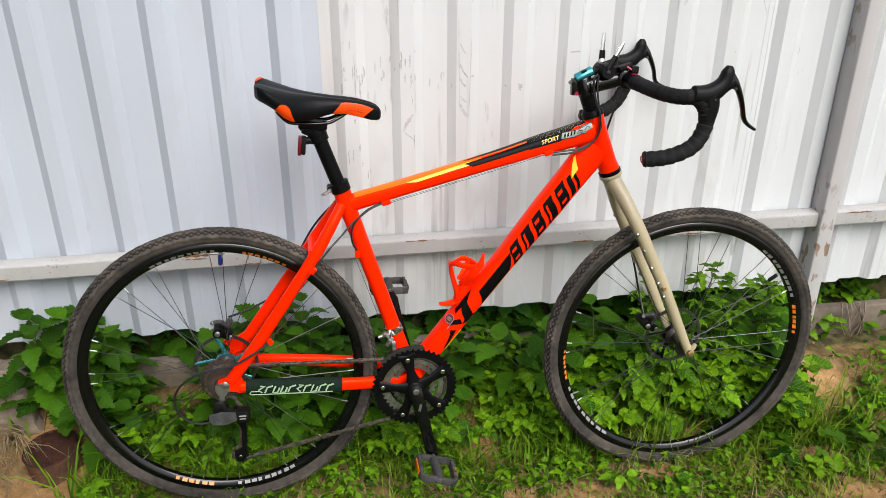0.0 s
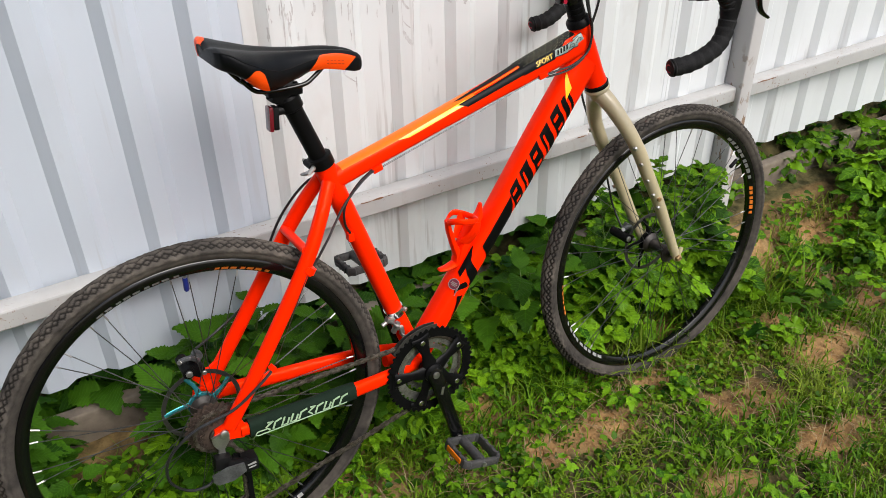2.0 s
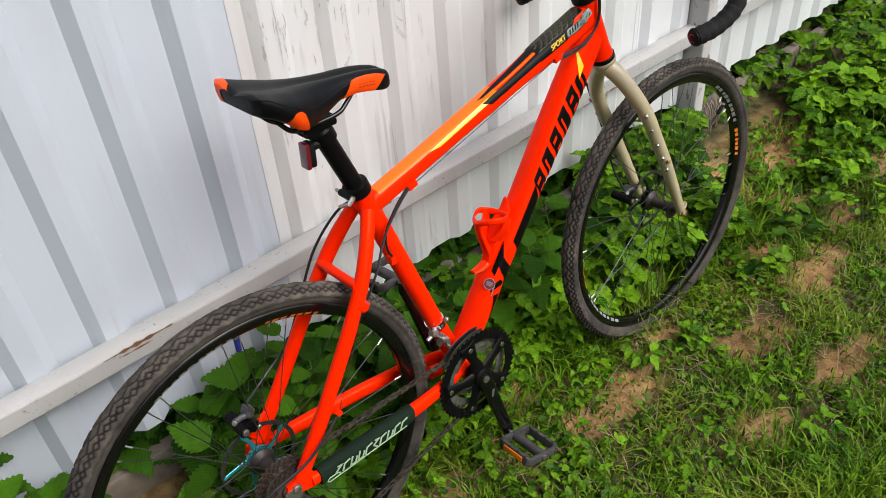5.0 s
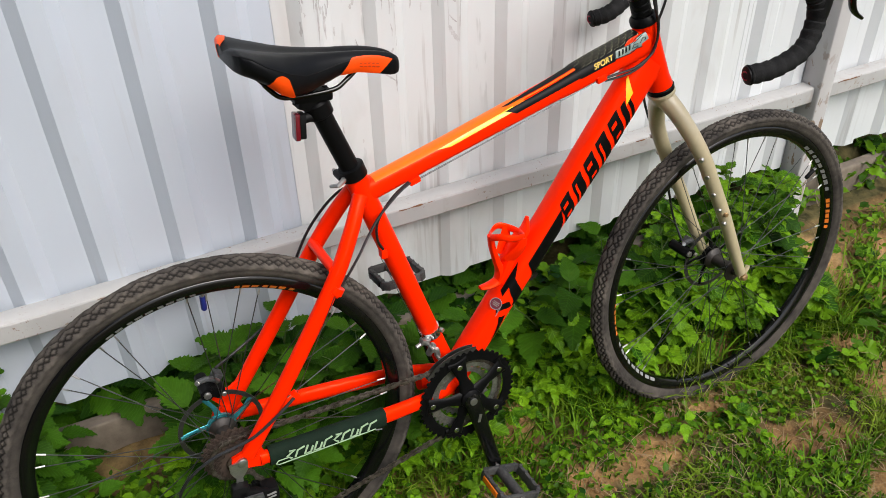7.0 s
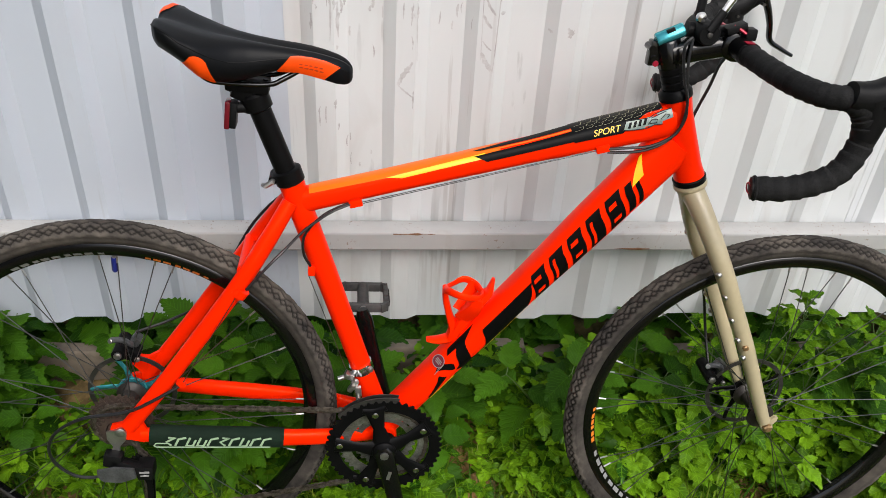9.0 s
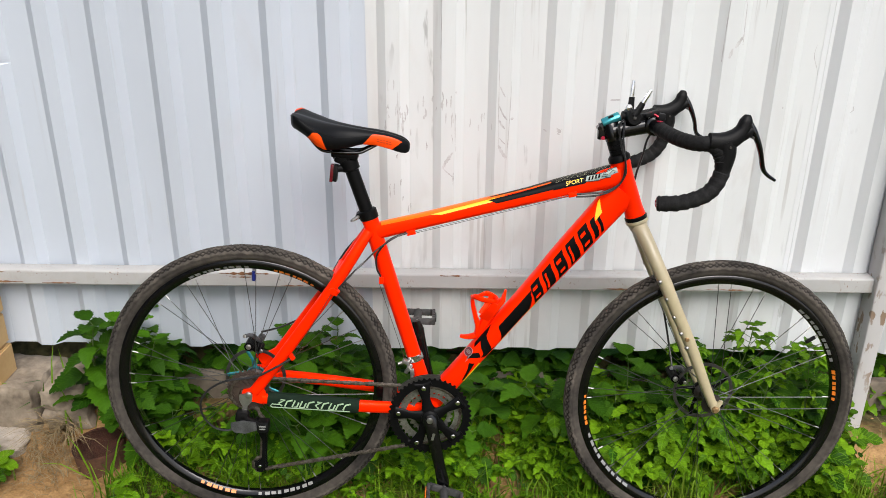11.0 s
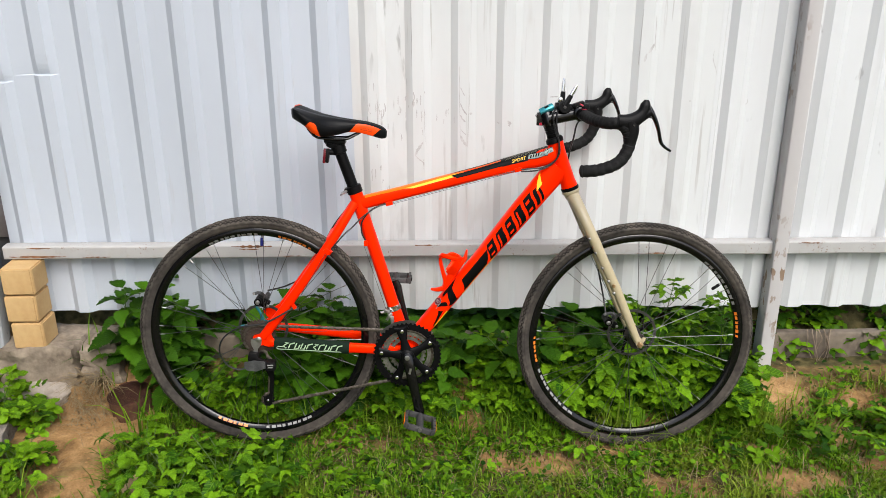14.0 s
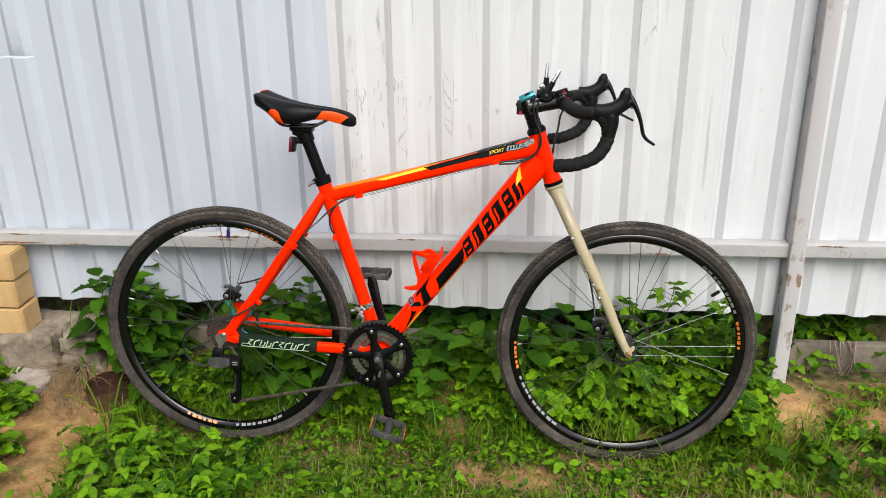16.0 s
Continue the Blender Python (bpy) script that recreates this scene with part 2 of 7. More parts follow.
GREEN_NEOPRENE = mat("dark_green_neoprene", (0.009, 0.020, 0.012), 0.8, vary=0.3, scale=60, bump=0.3, bump_scale=500, spec=0.12)
PALE_GREEN = mat("pale_green_print", (0.33, 0.46, 0.29), 0.5, vary=0.12, scale=90)
STICKER = mat("grey_blue_sticker", (0.05, 0.115, 0.115), 0.4, color2=(0.25, 0.29, 0.24), scale=70, coat=0.4)
SCALES = mat("pale_scale_print", (0.52, 0.50, 0.33), 0.4, vary=0.3, scale=90)
PLUM = mat("plum_sticker", (0.13, 0.012, 0.025), 0.35, vary=0.2, scale=90)
SPOKE = mat("dull_steel_spoke", (0.12, 0.12, 0.12), 0.28, 0.85, vary=0.4, scale=60)
DARK_STEEL = mat("dark_disc_steel", (0.10, 0.095, 0.09), 0.4, 0.8, vary=0.3, scale=60)
CHAIN = mat("oily_brown_chain", (0.22, 0.19, 0.16), 0.36, 0.8, color2=(0.04, 0.03, 0.022), scale=90, bump=0.3)
DUSTY_HUB = mat("dusty_hub_alloy", (0.040, 0.033, 0.028), 0.5, 0.2, color2=(0.018, 0.015, 0.013), scale=50)
PALE_ALLOY = mat("scuffed_grey_alloy", (0.115, 0.118, 0.122), 0.35, 0.3, color2=(0.03, 0.03, 0.031), scale=50)
CABLE = mat("black_cable_housing", (0.012, 0.012, 0.013), 0.38, vary=0.2)
SHEET_BLUE = worn_paint("pale_blue_white_sheet", (0.480, 0.524, 0.584), (0.35, 0.36, 0.38), 0.0, 0.3, rough=0.55, dirt_amount=0.15, scratch=0.2)
SHEET_WARM = worn_paint("old_white_sheet", (0.625, 0.645, 0.645), (0.38, 0.39, 0.385), 0.024, 0.16, dirt=(0.46, 0.425, 0.405), dirt_amount=0.6, scratch=0.5)
SHEET_RIGHT = worn_paint("white_sheet", (0.635, 0.655, 0.665), (0.33, 0.33, 0.33), 0.0, 0.3, dirt_amount=0.18, scratch=0.25)
RAIL_PAINT = worn_paint("grey_painted_rail", (0.41, 0.405, 0.395), (0.19, 0.115, 0.07), 0.035, 0.8, scale=18, rough=0.65, dirt=(0.27, 0.18, 0.11), dirt_amount=0.6)
POST_PAINT = worn_paint("peeling_post_paint", (0.47, 0.455, 0.45), (0.22, 0.15, 0.10), 0.095, 0.5, scale=5, rough=0.55, dirt=(0.36, 0.32, 0.29), dirt_amount=0.4)
GREY_POST = worn_paint("grey_gate_post_paint", (0.34, 0.36, 0.375), (0.16, 0.12, 0.09), 0.06, 0.4, scale=6, rough=0.6, dirt=(0.2, 0.18, 0.16), dirt_amount=0.6)
DARK_POST = worn_paint("dark_grey_paint", (0.075, 0.085, 0.1), (0.3, 0.31, 0.32), 0.03, 0.3, scale=5, rough=0.5)
BRICK = mat("yellow_brick", (0.58, 0.395, 0.185), 0.75, color2=(0.48, 0.30, 0.125), scale=8, bump=0.35, bump_scale=120)
CONCRETE = mat("weathered_concrete", (0.34, 0.28, 0.21), 0.9, color2=(0.11, 0.085, 0.06), scale=9, bump=0.9, bump_scale=45)
SLAB = mat("grey_concrete_slab", (0.30, 0.265, 0.22), 0.9, color2=(0.085, 0.072, 0.058), scale=24, bump=1.0, bump_scale=45)
STONE = mat("pale_stone", (0.45, 0.40, 0.34), 0.9, color2=(0.25, 0.21, 0.17), scale=12, bump=0.8, bump_scale=60)
BOARD = mat("weathered_board", (0.205, 0.168, 0.126), 0.85, color2=(0.085, 0.067, 0.049), scale=6, bump=0.8, bump_scale=50)
RUST = mat("rusty_iron", (0.17, 0.085, 0.045), 0.85, 0.1, color2=(0.055, 0.022, 0.012), scale=14, bump=0.6)
# redder rust, darkened to put the shade inside the pot into its colour
SHADED_RUST = mat("shaded_red_rust", (0.075, 0.022, 0.011), 0.9, 0.0, color2=(0.03, 0.011, 0.007), scale=30, bump=0.6)
DARK = mat("dark_shed_boards", (0.06, 0.06, 0.062), 0.8, vary=0.4, scale=6, bump=0.3)
STRAW = mat("dry_straw", (0.33, 0.25, 0.13), 0.8, color2=(0.15, 0.10, 0.05), scale=40)
STEM = mat("green_stem", (0.07, 0.13, 0.02), 0.55, vary=0.35, scale=40)
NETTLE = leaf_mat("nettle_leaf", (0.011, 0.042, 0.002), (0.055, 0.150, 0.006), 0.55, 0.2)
ELDER = leaf_mat("ground_elder_leaf", (0.014, 0.062, 0.003), (0.140, 0.290, 0.008), veins=0.3)
LOBED = leaf_mat("lobed_leaf", (0.012, 0.050, 0.003), (0.155, 0.310, 0.009), veins=0.3)
GRASS = leaf_mat("grass_blade", (0.016, 0.070, 0.003), (0.150, 0.285, 0.012), 0.5, dry=0.55)
# darker copy of the weed leaf, with shade between leaves in its colour
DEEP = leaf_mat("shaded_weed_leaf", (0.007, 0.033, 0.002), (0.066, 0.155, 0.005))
# tall weeds' green made darker, painting shade down in the undergrowth
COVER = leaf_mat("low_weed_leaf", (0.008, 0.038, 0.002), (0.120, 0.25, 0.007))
SCUFF = mat("grey_scuff", (0.36, 0.35, 0.345), 0.7, color2=(0.58, 0.58, 0.58), scale=45)
RAIL_RUST = mat("rail_rust", (0.24, 0.115, 0.05), 0.85, color2=(0.12, 0.055, 0.028), scale=60, bump=0.5)
ROOT = mat("pale_dry_root", (0.30, 0.235, 0.17), 0.8, color2=(0.15, 0.11, 0.075), scale=50)


def soil_mat():
    m = bpy.data.materials.new("sandy_soil")
    m.use_nodes = True
    nt, L = m.node_tree, m.node_tree.links
    p = nt.nodes["Principled BSDF"]
    p.inputs["Roughness"].default_value = 0.95
    p.inputs["Specular IOR Level"].default_value = 0.2
    tc = nt.nodes.new("ShaderNodeTexCoord")
    n1, n2, n3 = (nt.nodes.new("ShaderNodeTexNoise") for _ in range(3))
    for n, s, d in ((n1, 2.6, 6), (n2, 28, 8), (n3, 170, 6)):
        n.inputs["Scale"].default_value, n.inputs["Detail"].default_value = s, d
        L.new(tc.outputs["Object"], n.inputs["Vector"])
    r = nt.nodes.new("ShaderNodeValToRGB")
    e = r.color_ramp.elements
    e[0].position, e[1].position = 0.3, 0.72
    e[0].color, e[1].color = (0.075, 0.042, 0.018, 1), (0.46, 0.285, 0.128, 1)
    mid = e.new(0.5)
    mid.color = (0.268, 0.154, 0.062, 1)
    a = nt.nodes.new("ShaderNodeMath")
    a.operation = "MULTIPLY_ADD"
    a.inputs[1].default_value = 0.5
    h = nt.nodes.new("ShaderNodeMath")
    h.operation = "MULTIPLY"
    h.inputs[1].default_value = 0.55
    L.new(n1.outputs["Fac"], h.inputs[0])
    L.new(n2.outputs["Fac"], a.inputs[0])
    L.new(h.outputs[0], a.inputs[2])
    L.new(a.outputs[0], r.inputs[0])
    hv, mr = nt.nodes.new("ShaderNodeHueSaturation"), nt.nodes.new("ShaderNodeMapRange")
    mr.inputs["To Min"].default_value, mr.inputs["To Max"].default_value = 0.6, 1.4
    L.new(n3.outputs["Fac"], mr.inputs["Value"])
    L.new(mr.outputs["Result"], hv.inputs["Value"])
    L.new(r.outputs[0], hv.inputs["Color"])
    at, mx, shade_humus = nt.nodes.new("ShaderNodeAttribute"), nt.nodes.new("ShaderNodeMix"), nt.nodes.new("ShaderNodeValToRGB")
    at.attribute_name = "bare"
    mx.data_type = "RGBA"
    # dark thatch, which also stands in for shade between the plants
    shade_humus.color_ramp.elements[0].color, shade_humus.color_ramp.elements[1].color = (0.034, 0.033, 0.012, 1), (0.125, 0.104, 0.042, 1)
    shade_humus.color_ramp.elements[0].position, shade_humus.color_ramp.elements[1].position = 0.35, 0.7
    L.new(n2.outputs["Fac"], shade_humus.inputs[0])
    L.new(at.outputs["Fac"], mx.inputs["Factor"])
    L.new(shade_humus.outputs[0], mx.inputs["A"])
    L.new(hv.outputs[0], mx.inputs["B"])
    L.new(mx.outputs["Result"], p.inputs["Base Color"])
    b1, b2 = nt.nodes.new("ShaderNodeBump"), nt.nodes.new("ShaderNodeBump")
    b1.inputs["Strength"].default_value, b1.inputs["Distance"].default_value = 0.9, 0.012
    b2.inputs["Strength"].default_value, b2.inputs["Distance"].default_value = 0.7, 0.003
    L.new(n2.outputs["Fac"], b1.inputs["Height"])
    L.new(n3.outputs["Fac"], b2.inputs["Height"])
    L.new(b1.outputs["Normal"], b2.inputs["Normal"])
    L.new(b2.outputs["Normal"], p.inputs["Normal"])
    return m


SOIL = soil_mat()


# ---- mesh builders ----
def part(name, bm, material, parent=None, label="", smooth=True, angle=40):
    """Links a bmesh as one mesh object, under its thing or part."""
    bmesh.ops.recalc_face_normals(bm, faces=bm.faces)
    me = bpy.data.meshes.new(name)
    if smooth:
        lim = radians(angle)
        for f in bm.faces:
            f.smooth = True
        for e in bm.edges:
            if len(e.link_faces) == 2 and e.calc_face_angle(0) > lim:
                e.smooth = False
    bm.to_mesh(me)
    bm.free()
    me.materials.append(material)
    ob = new(name, me)
    ob.parent = parent
    if label:
        ob["label"] = label
    return ob


def ring_faces(bm, a, b):
    n = len(a)
    for i in range(n):
        bm.faces.new((a[i], a[(i + 1) % n], b[(i + 1) % n], b[i]))


def sweep(bm, pts, r, seg=10, flat=None, up=None, closed=False, power=2.0, caps=True):
    """A tube along pts. r: half width along up (or all round), flat: half width across it; both may be lists. power: 2 round, 4 boxy."""
    pts = [Vector(p) for p in pts]
    n = len(pts)
    r = r if isinstance(r, (list, tuple)) else [r] * n
    flat = r if flat is None else flat if isinstance(flat, (list, tuple)) else [flat] * n
    rings, u = [], Vector(up) if up else None
    for i, p in enumerate(pts):
        t = (pts[(i + 1) % n] - pts[i - 1]) if closed else (pts[min(i + 1, n - 1)] - pts[max(i - 1, 0)])
        t.normalize()
        if u is None:
            u = t.orthogonal()
        side = u if not up else Vector(up)
        side = (side - t * side.dot(t)).normalized()
        u = side
        other = t.cross(side)
        ring = []
        for k in range(seg):
            a = 2 * math.pi * k / seg
            c, s = math.cos(a), math.sin(a)
            c, s = (math.copysign(abs(v) ** (2 / power), v) for v in (c, s))
            ring.append(bm.verts.new(p + side * (r[i] * c) + other * (flat[i] * s)))
        rings.append(ring)
    for a, b in zip(rings, rings[1:]):
        ring_faces(bm, a, b)
    if closed:
        ring_faces(bm, rings[-1], rings[0])
    elif caps:
        bm.faces.new(rings[0][::-1])
        bm.faces.new(rings[-1])
    return bm


def curve_pts(pts, steps=6):
    """A smooth line through pts."""
    pts = [Vector(p) for p in pts]
    out = []
    for i in range(len(pts) - 1):
        a, b, c, d = pts[max(i - 1, 0)], pts[i], pts[i + 1], pts[min(i + 2, len(pts) - 1)]
        for k in range(steps):
            t = k / steps
            out.append(0.5 * (2 * b + (c - a) * t + (2 * a - 5 * b + 4 * c - d) * t * t + (3 * b - a - 3 * c + d) * t ** 3))
    return out + [pts[-1]]


def lerp_list(vals, steps):
    out = []
    for a, b in zip(vals, vals[1:]):
        out += [a + (b - a) * k / steps for k in range(steps)]
    return out + [vals[-1]]


def lathe(bm, profile, seg=32, centre=(0, 0, 0), axis="Y", close=False):
    """Turns (radius, along) pairs about an axis. close: the last pair joins the first."""
    c, rings = Vector(centre), []
    for rad, al in profile:
        ring = []
        for k in range(seg):
            a = 2 * math.pi * k / seg
            x, y = rad * math.cos(a), rad * math.sin(a)
            ring.append(bm.verts.new(c + (Vector((x, al, y)) if axis == "Y" else Vector((x, y, al)) if axis == "Z" else Vector((al, x, y)))))
        rings.append(ring)
    for a, b in zip(rings, rings[1:]):
        ring_faces(bm, a, b)
    if close:
        ring_faces(bm, rings[-1], rings[0])
    else:
        if profile[0][0] > 1e-6:
            bm.faces.new(rings[0][::-1])
        if profile[-1][0] > 1e-6:
            bm.faces.new(rings[-1])
    return bm


def box(bm, m, sx, sy, sz, bevel=0.0, taper=1.0):
    """A box with its middle at the pose m; taper narrows its top."""
    vs = []
    for z in (-1, 1):
        k = taper if z > 0 else 1.0
        for x, y in ((-1, -1), (1, -1), (1, 1), (-1, 1)):
            vs.append(bm.verts.new(m @ Vector((x * sx / 2 * k, y * sy / 2 * k, z * sz / 2))))
    fs = [bm.faces.new([vs[i] for i in q]) for q in ((3, 2, 1, 0), (4, 5, 6, 7), (0, 1, 5, 4), (1, 2, 6, 5), (2, 3, 7, 6), (3, 0, 4, 7))]
    if bevel:
        bmesh.ops.bevel(bm, geom=list({e for f in fs for e in f.edges}), offset=bevel, segments=2, affect="EDGES", profile=0.6)
    return bm


def slab(bm, outline, y0, y1, m=Matrix()):
    """A plate: an outline in x, z pushed out from y0 to y1."""
    a = [bm.verts.new(m @ Vector((x, y0, z))) for x, z in outline]
    b = [bm.verts.new(m @ Vector((x, y1, z))) for x, z in outline]
    ring_faces(bm, a, b)
    bm.faces.new(a[::-1])
    bm.faces.new(b)
    return bm


def rod(bm, a, b, r, r2=None, seg=10):
    r2 = r if r2 is None else r2
    return sweep(bm, [a, b], [r, r2], seg)


def bolt(bm, c, n, r, h):
    """A hexagon socket bolt head at c, facing n."""
    c, n = Vector(c), Vector(n).normalized()
    sweep(bm, [c, c + n * h * 0.8, c + n * h], [r, r, r * 0.8], 12)
    return bm


# ---- the ground and the fence ----
def smooth(a, b, v):
    t = min(1.0, max(0.0, (v - a) / (b - a)))
    return t * t * (3 - 2 * t)


def rail_z(x):
    return 0.5105 - 0.0012 * x        # the rail's top, along the fence


def ground_z(x, y):
    base = -0.012 - 0.030 * smooth(-0.5, 1.0, x)
    bank = (0.085 + 0.012 * smooth(0.6, 1.4, x) + 0.02 * smooth(-0.6, -1.1, x)) * smooth(1.56, 1.84, y)
    # added rise behind the fence that keeps the gap under the sheets dark
    behind = 0.16 * smooth(1.92, 2.1, y)
    left = 0.03 * smooth(-0.75, -1.1, x) * smooth(1.2, 1.6, y)
    v = Vector((x, y, 0))
    pit = 0.16 * (1 - smooth(0.040, 0.062, math.hypot(x + 0.791, y - 1.655)))      # the hole that the pot sits in
    bumps = 0.010 * noise.noise(v * 3.1) + 0.006 * noise.noise(v * 9.0) + 0.0025 * noise.noise(v * 31.0)
    return base + bank + behind + left + bumps - pit


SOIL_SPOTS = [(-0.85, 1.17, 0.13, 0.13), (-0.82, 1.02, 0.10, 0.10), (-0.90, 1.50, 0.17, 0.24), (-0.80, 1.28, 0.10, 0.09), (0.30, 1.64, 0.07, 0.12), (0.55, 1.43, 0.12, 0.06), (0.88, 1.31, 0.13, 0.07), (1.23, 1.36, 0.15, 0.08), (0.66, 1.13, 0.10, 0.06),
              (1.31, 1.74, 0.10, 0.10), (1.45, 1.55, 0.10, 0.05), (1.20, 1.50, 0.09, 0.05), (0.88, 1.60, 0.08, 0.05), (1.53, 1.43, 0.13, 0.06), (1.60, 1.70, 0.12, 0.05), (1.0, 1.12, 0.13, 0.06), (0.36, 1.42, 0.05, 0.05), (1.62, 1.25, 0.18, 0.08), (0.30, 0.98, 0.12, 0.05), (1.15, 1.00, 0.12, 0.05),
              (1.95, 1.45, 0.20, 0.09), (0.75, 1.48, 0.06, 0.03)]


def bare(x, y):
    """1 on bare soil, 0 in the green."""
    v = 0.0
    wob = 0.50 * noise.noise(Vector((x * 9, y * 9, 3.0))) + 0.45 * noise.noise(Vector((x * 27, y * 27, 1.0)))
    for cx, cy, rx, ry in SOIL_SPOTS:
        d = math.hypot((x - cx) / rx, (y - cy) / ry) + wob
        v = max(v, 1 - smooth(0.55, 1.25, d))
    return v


def build_ground():
    """One sheet: fine near the bicycle, wide towards the horizon."""
    near_x = [-2.2 + 0.02 * i for i in range(296)]
    near_y = [0.2 + 0.02 * i for i in range(106)]
    far = [0.3, 0.8, 1.8, 4, 9, 20, 45, 100, 220, 500, 1200, 2500]
    xs = [near_x[0] - d for d in far[::-1]] + near_x + [near_x[-1] + d for d in far]
    ys = [near_y[0] - d for d in far[::-1]] + near_y + [near_y[-1] + d for d in far]
    verts = [(x, y, ground_z(x, y) if abs(x) < 30 and abs(y) < 30 else 0.0) for y in ys for x in xs]
    w = len(xs)
    faces = [(j * w + i, j * w + i + 1, (j + 1) * w + i + 1, (j + 1) * w + i) for j in range(len(ys) - 1) for i in range(w - 1)]
    me = bpy.data.meshes.new("ground")
    me.from_pydata(verts, [], faces)
    for p in me.polygons:
        p.use_smooth = True
    me.materials.append(SOIL)
    # bare soil, or humus and thatch where things grow, its dark also painting shade
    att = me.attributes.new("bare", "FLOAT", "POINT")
    # left dark behind the fence, to paint the shade there
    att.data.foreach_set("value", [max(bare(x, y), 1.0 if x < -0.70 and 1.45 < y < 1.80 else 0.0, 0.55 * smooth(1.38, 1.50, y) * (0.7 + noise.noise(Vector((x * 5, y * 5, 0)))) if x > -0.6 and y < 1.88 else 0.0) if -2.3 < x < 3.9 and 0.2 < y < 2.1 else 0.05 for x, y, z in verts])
    return tagged(new("ground", me), "bare sandy brown soil between patches of grass", "ground", kind="structure")


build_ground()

PITCH, WORN_PITCH, RISE, WORN_RISE = 0.1384, 0.1358, 0.018, 0.0128
FACE_Y = 1.847                         # the ribs' front; the pans lie RISE behind


def sheet(name, x0, x1, first, top, material, parent, y_off=0.0, bottom=None, dents=(), lean=0.0, pitch=PITCH, rise=RISE):
    """A profiled steel sheet with trapezoid ribs. first: where a rib's dark side begins."""
    steps = ((0.0, 0.0), (0.021, 1.0), (0.055, 1.0), (0.077, 0.0), (pitch, 0.0))
    k = math.floor((x0 - first) / pitch) - 1
    prof = []
    while first + k * pitch < x1 + pitch:
        for s, h in steps[:-1]:
            prof.append((first + k * pitch + s, h))
        k += 1

    def height(x):
        for (a, ha), (b, hb) in zip(prof, prof[1:]):
            if a <= x <= b:
                return ha + (hb - ha) * (x - a) / (b - a)
        return 0.0
    xs = sorted({round(x, 5) for x, _ in prof if x0 < x < x1} | {x0, x1} | {round(x + 0.004, 5) for x, h in prof if x0 < x + 0.004 < x1})
    bm = bmesh.new()
    rows = []
    zs = [None] + sorted({round(0.30 + 0.05 * i, 4) for i in range(1, 200) if 0.30 + 0.05 * i < top} | {top} | {dz + o for _, dz, _ in dents for o in (-0.004, 0.0, 0.006, 0.016, 0.03)})
    for z in zs:
        row = []
        for x in xs:
            zz = (rail_z(x) - 0.2485 if bottom is None else bottom) if z is None else z
            y = FACE_Y + rise * (1 - height(x)) + y_off
            for dx, dz, depth in dents:
                crease = math.exp(-(zz - dz) / 0.022) if zz >= dz else 0.0     # a sharp crease, pushed in above its lip
                y += depth * crease * math.exp(-((x - dx) / 0.030) ** 4)
            y += 0.0035 * noise.noise(Vector((x * 2.3, 0.4, zz * 1.7)))
            row.append(bm.verts.new((x + lean * zz, y, zz)))
        rows.append(row)
    for a, b in zip(rows, rows[1:]):
        for i in range(len(xs) - 1):
            bm.faces.new((a[i], a[i + 1], b[i + 1], b[i]))
    ob = part(name, bm, material, parent, smooth=False)
    so = ob.modifiers.new("thickness", "SOLIDIFY")
    so.thickness, so.offset = 0.0008, 1.0
    return ob


fence = tagged(new("fence"), "white painted profiled steel sheet fence with rust spots", "fence", kind="structure")
# the fence runs a little away from the lawn towards its right
FENCE_LINE = Matrix.Translation((0.15, 1.855, 0)) @ pose(0, 0, 0, 0, 0, 2.15) @ Matrix.Translation((-0.15, -1.855, 0))
fence.matrix_world = FENCE_LINE
TOP = 2.05
BLUE_FIRST, WORN_FIRST, RIGHT_FIRST = -0.1785 - 8 * PITCH, -0.0370, 1.0607
sheet("fence_sheet", -1.180, -0.052, BLUE_FIRST, TOP, SHEET_BLUE, fence, dents=((-1.112, 1.019, 0.012), (-0.977, 1.040, 0.012)))["label"] = "pale blue-white sheet with two dents"
sheet("fence_sheet", -0.064, 1.052, WORN_FIRST, TOP, SHEET_WARM, fence, y_off=0.004, pitch=WORN_PITCH, rise=WORN_RISE)["label"] = "older scuffed white sheet"
sheet("fence_sheet", 1.038, 2.19, RIGHT_FIRST, TOP, SHEET_RIGHT, fence, rise=0.016)
sheet("fence_sheet", 2.175, 4.4, 2.205, TOP, SHEET_RIGHT, fence, y_off=0.003)
sheet("fence_sheet", 4.38, 8.0, 4.41, TOP, SHEET_RIGHT, fence)
RAIL_Y = 1.8285


def rail(x0, x1):
    """A square steel tube on the front of the sheets, with rounded edges."""
    a, b = Vector((x0, RAIL_Y, rail_z(x0) - 0.022)), Vector((x1, RAIL_Y, rail_z(x1) - 0.022))
    bm = bmesh.new()
    n = 40
    sweep(bm, [a.lerp(b, i / n) + Vector((0, 0.0012 * noise.noise(Vector((i * 0.7, 0, 0))), 0.0012 * noise.noise(Vector((0, i * 0.6, 0))))) for i in range(n + 1)],
          0.022, 16, flat=0.0225, up=(0, 0, 1), power=7)
    return part("rail", bm, RAIL_PAINT, fence, "grey painted steel rail flecked with rust", angle=25)


rail(-1.176, 1.261)
rail(1.308, 4.2)
for x in (1.284, 4.24):
    bm = bmesh.new()
    sweep(bm, curve_pts([(x + 0.004, 1.822, -0.3), (x, 1.822, 0.5), (x - 0.007, 1.822, 1.2), (x - 0.020, 1.822, 2.1)], 6), 0.0228, 20, flat=0.032, up=(1, 0, 0), power=9)
    part("post", bm, POST_PAINT, fence, "square steel post with peeling white paint", angle=25)

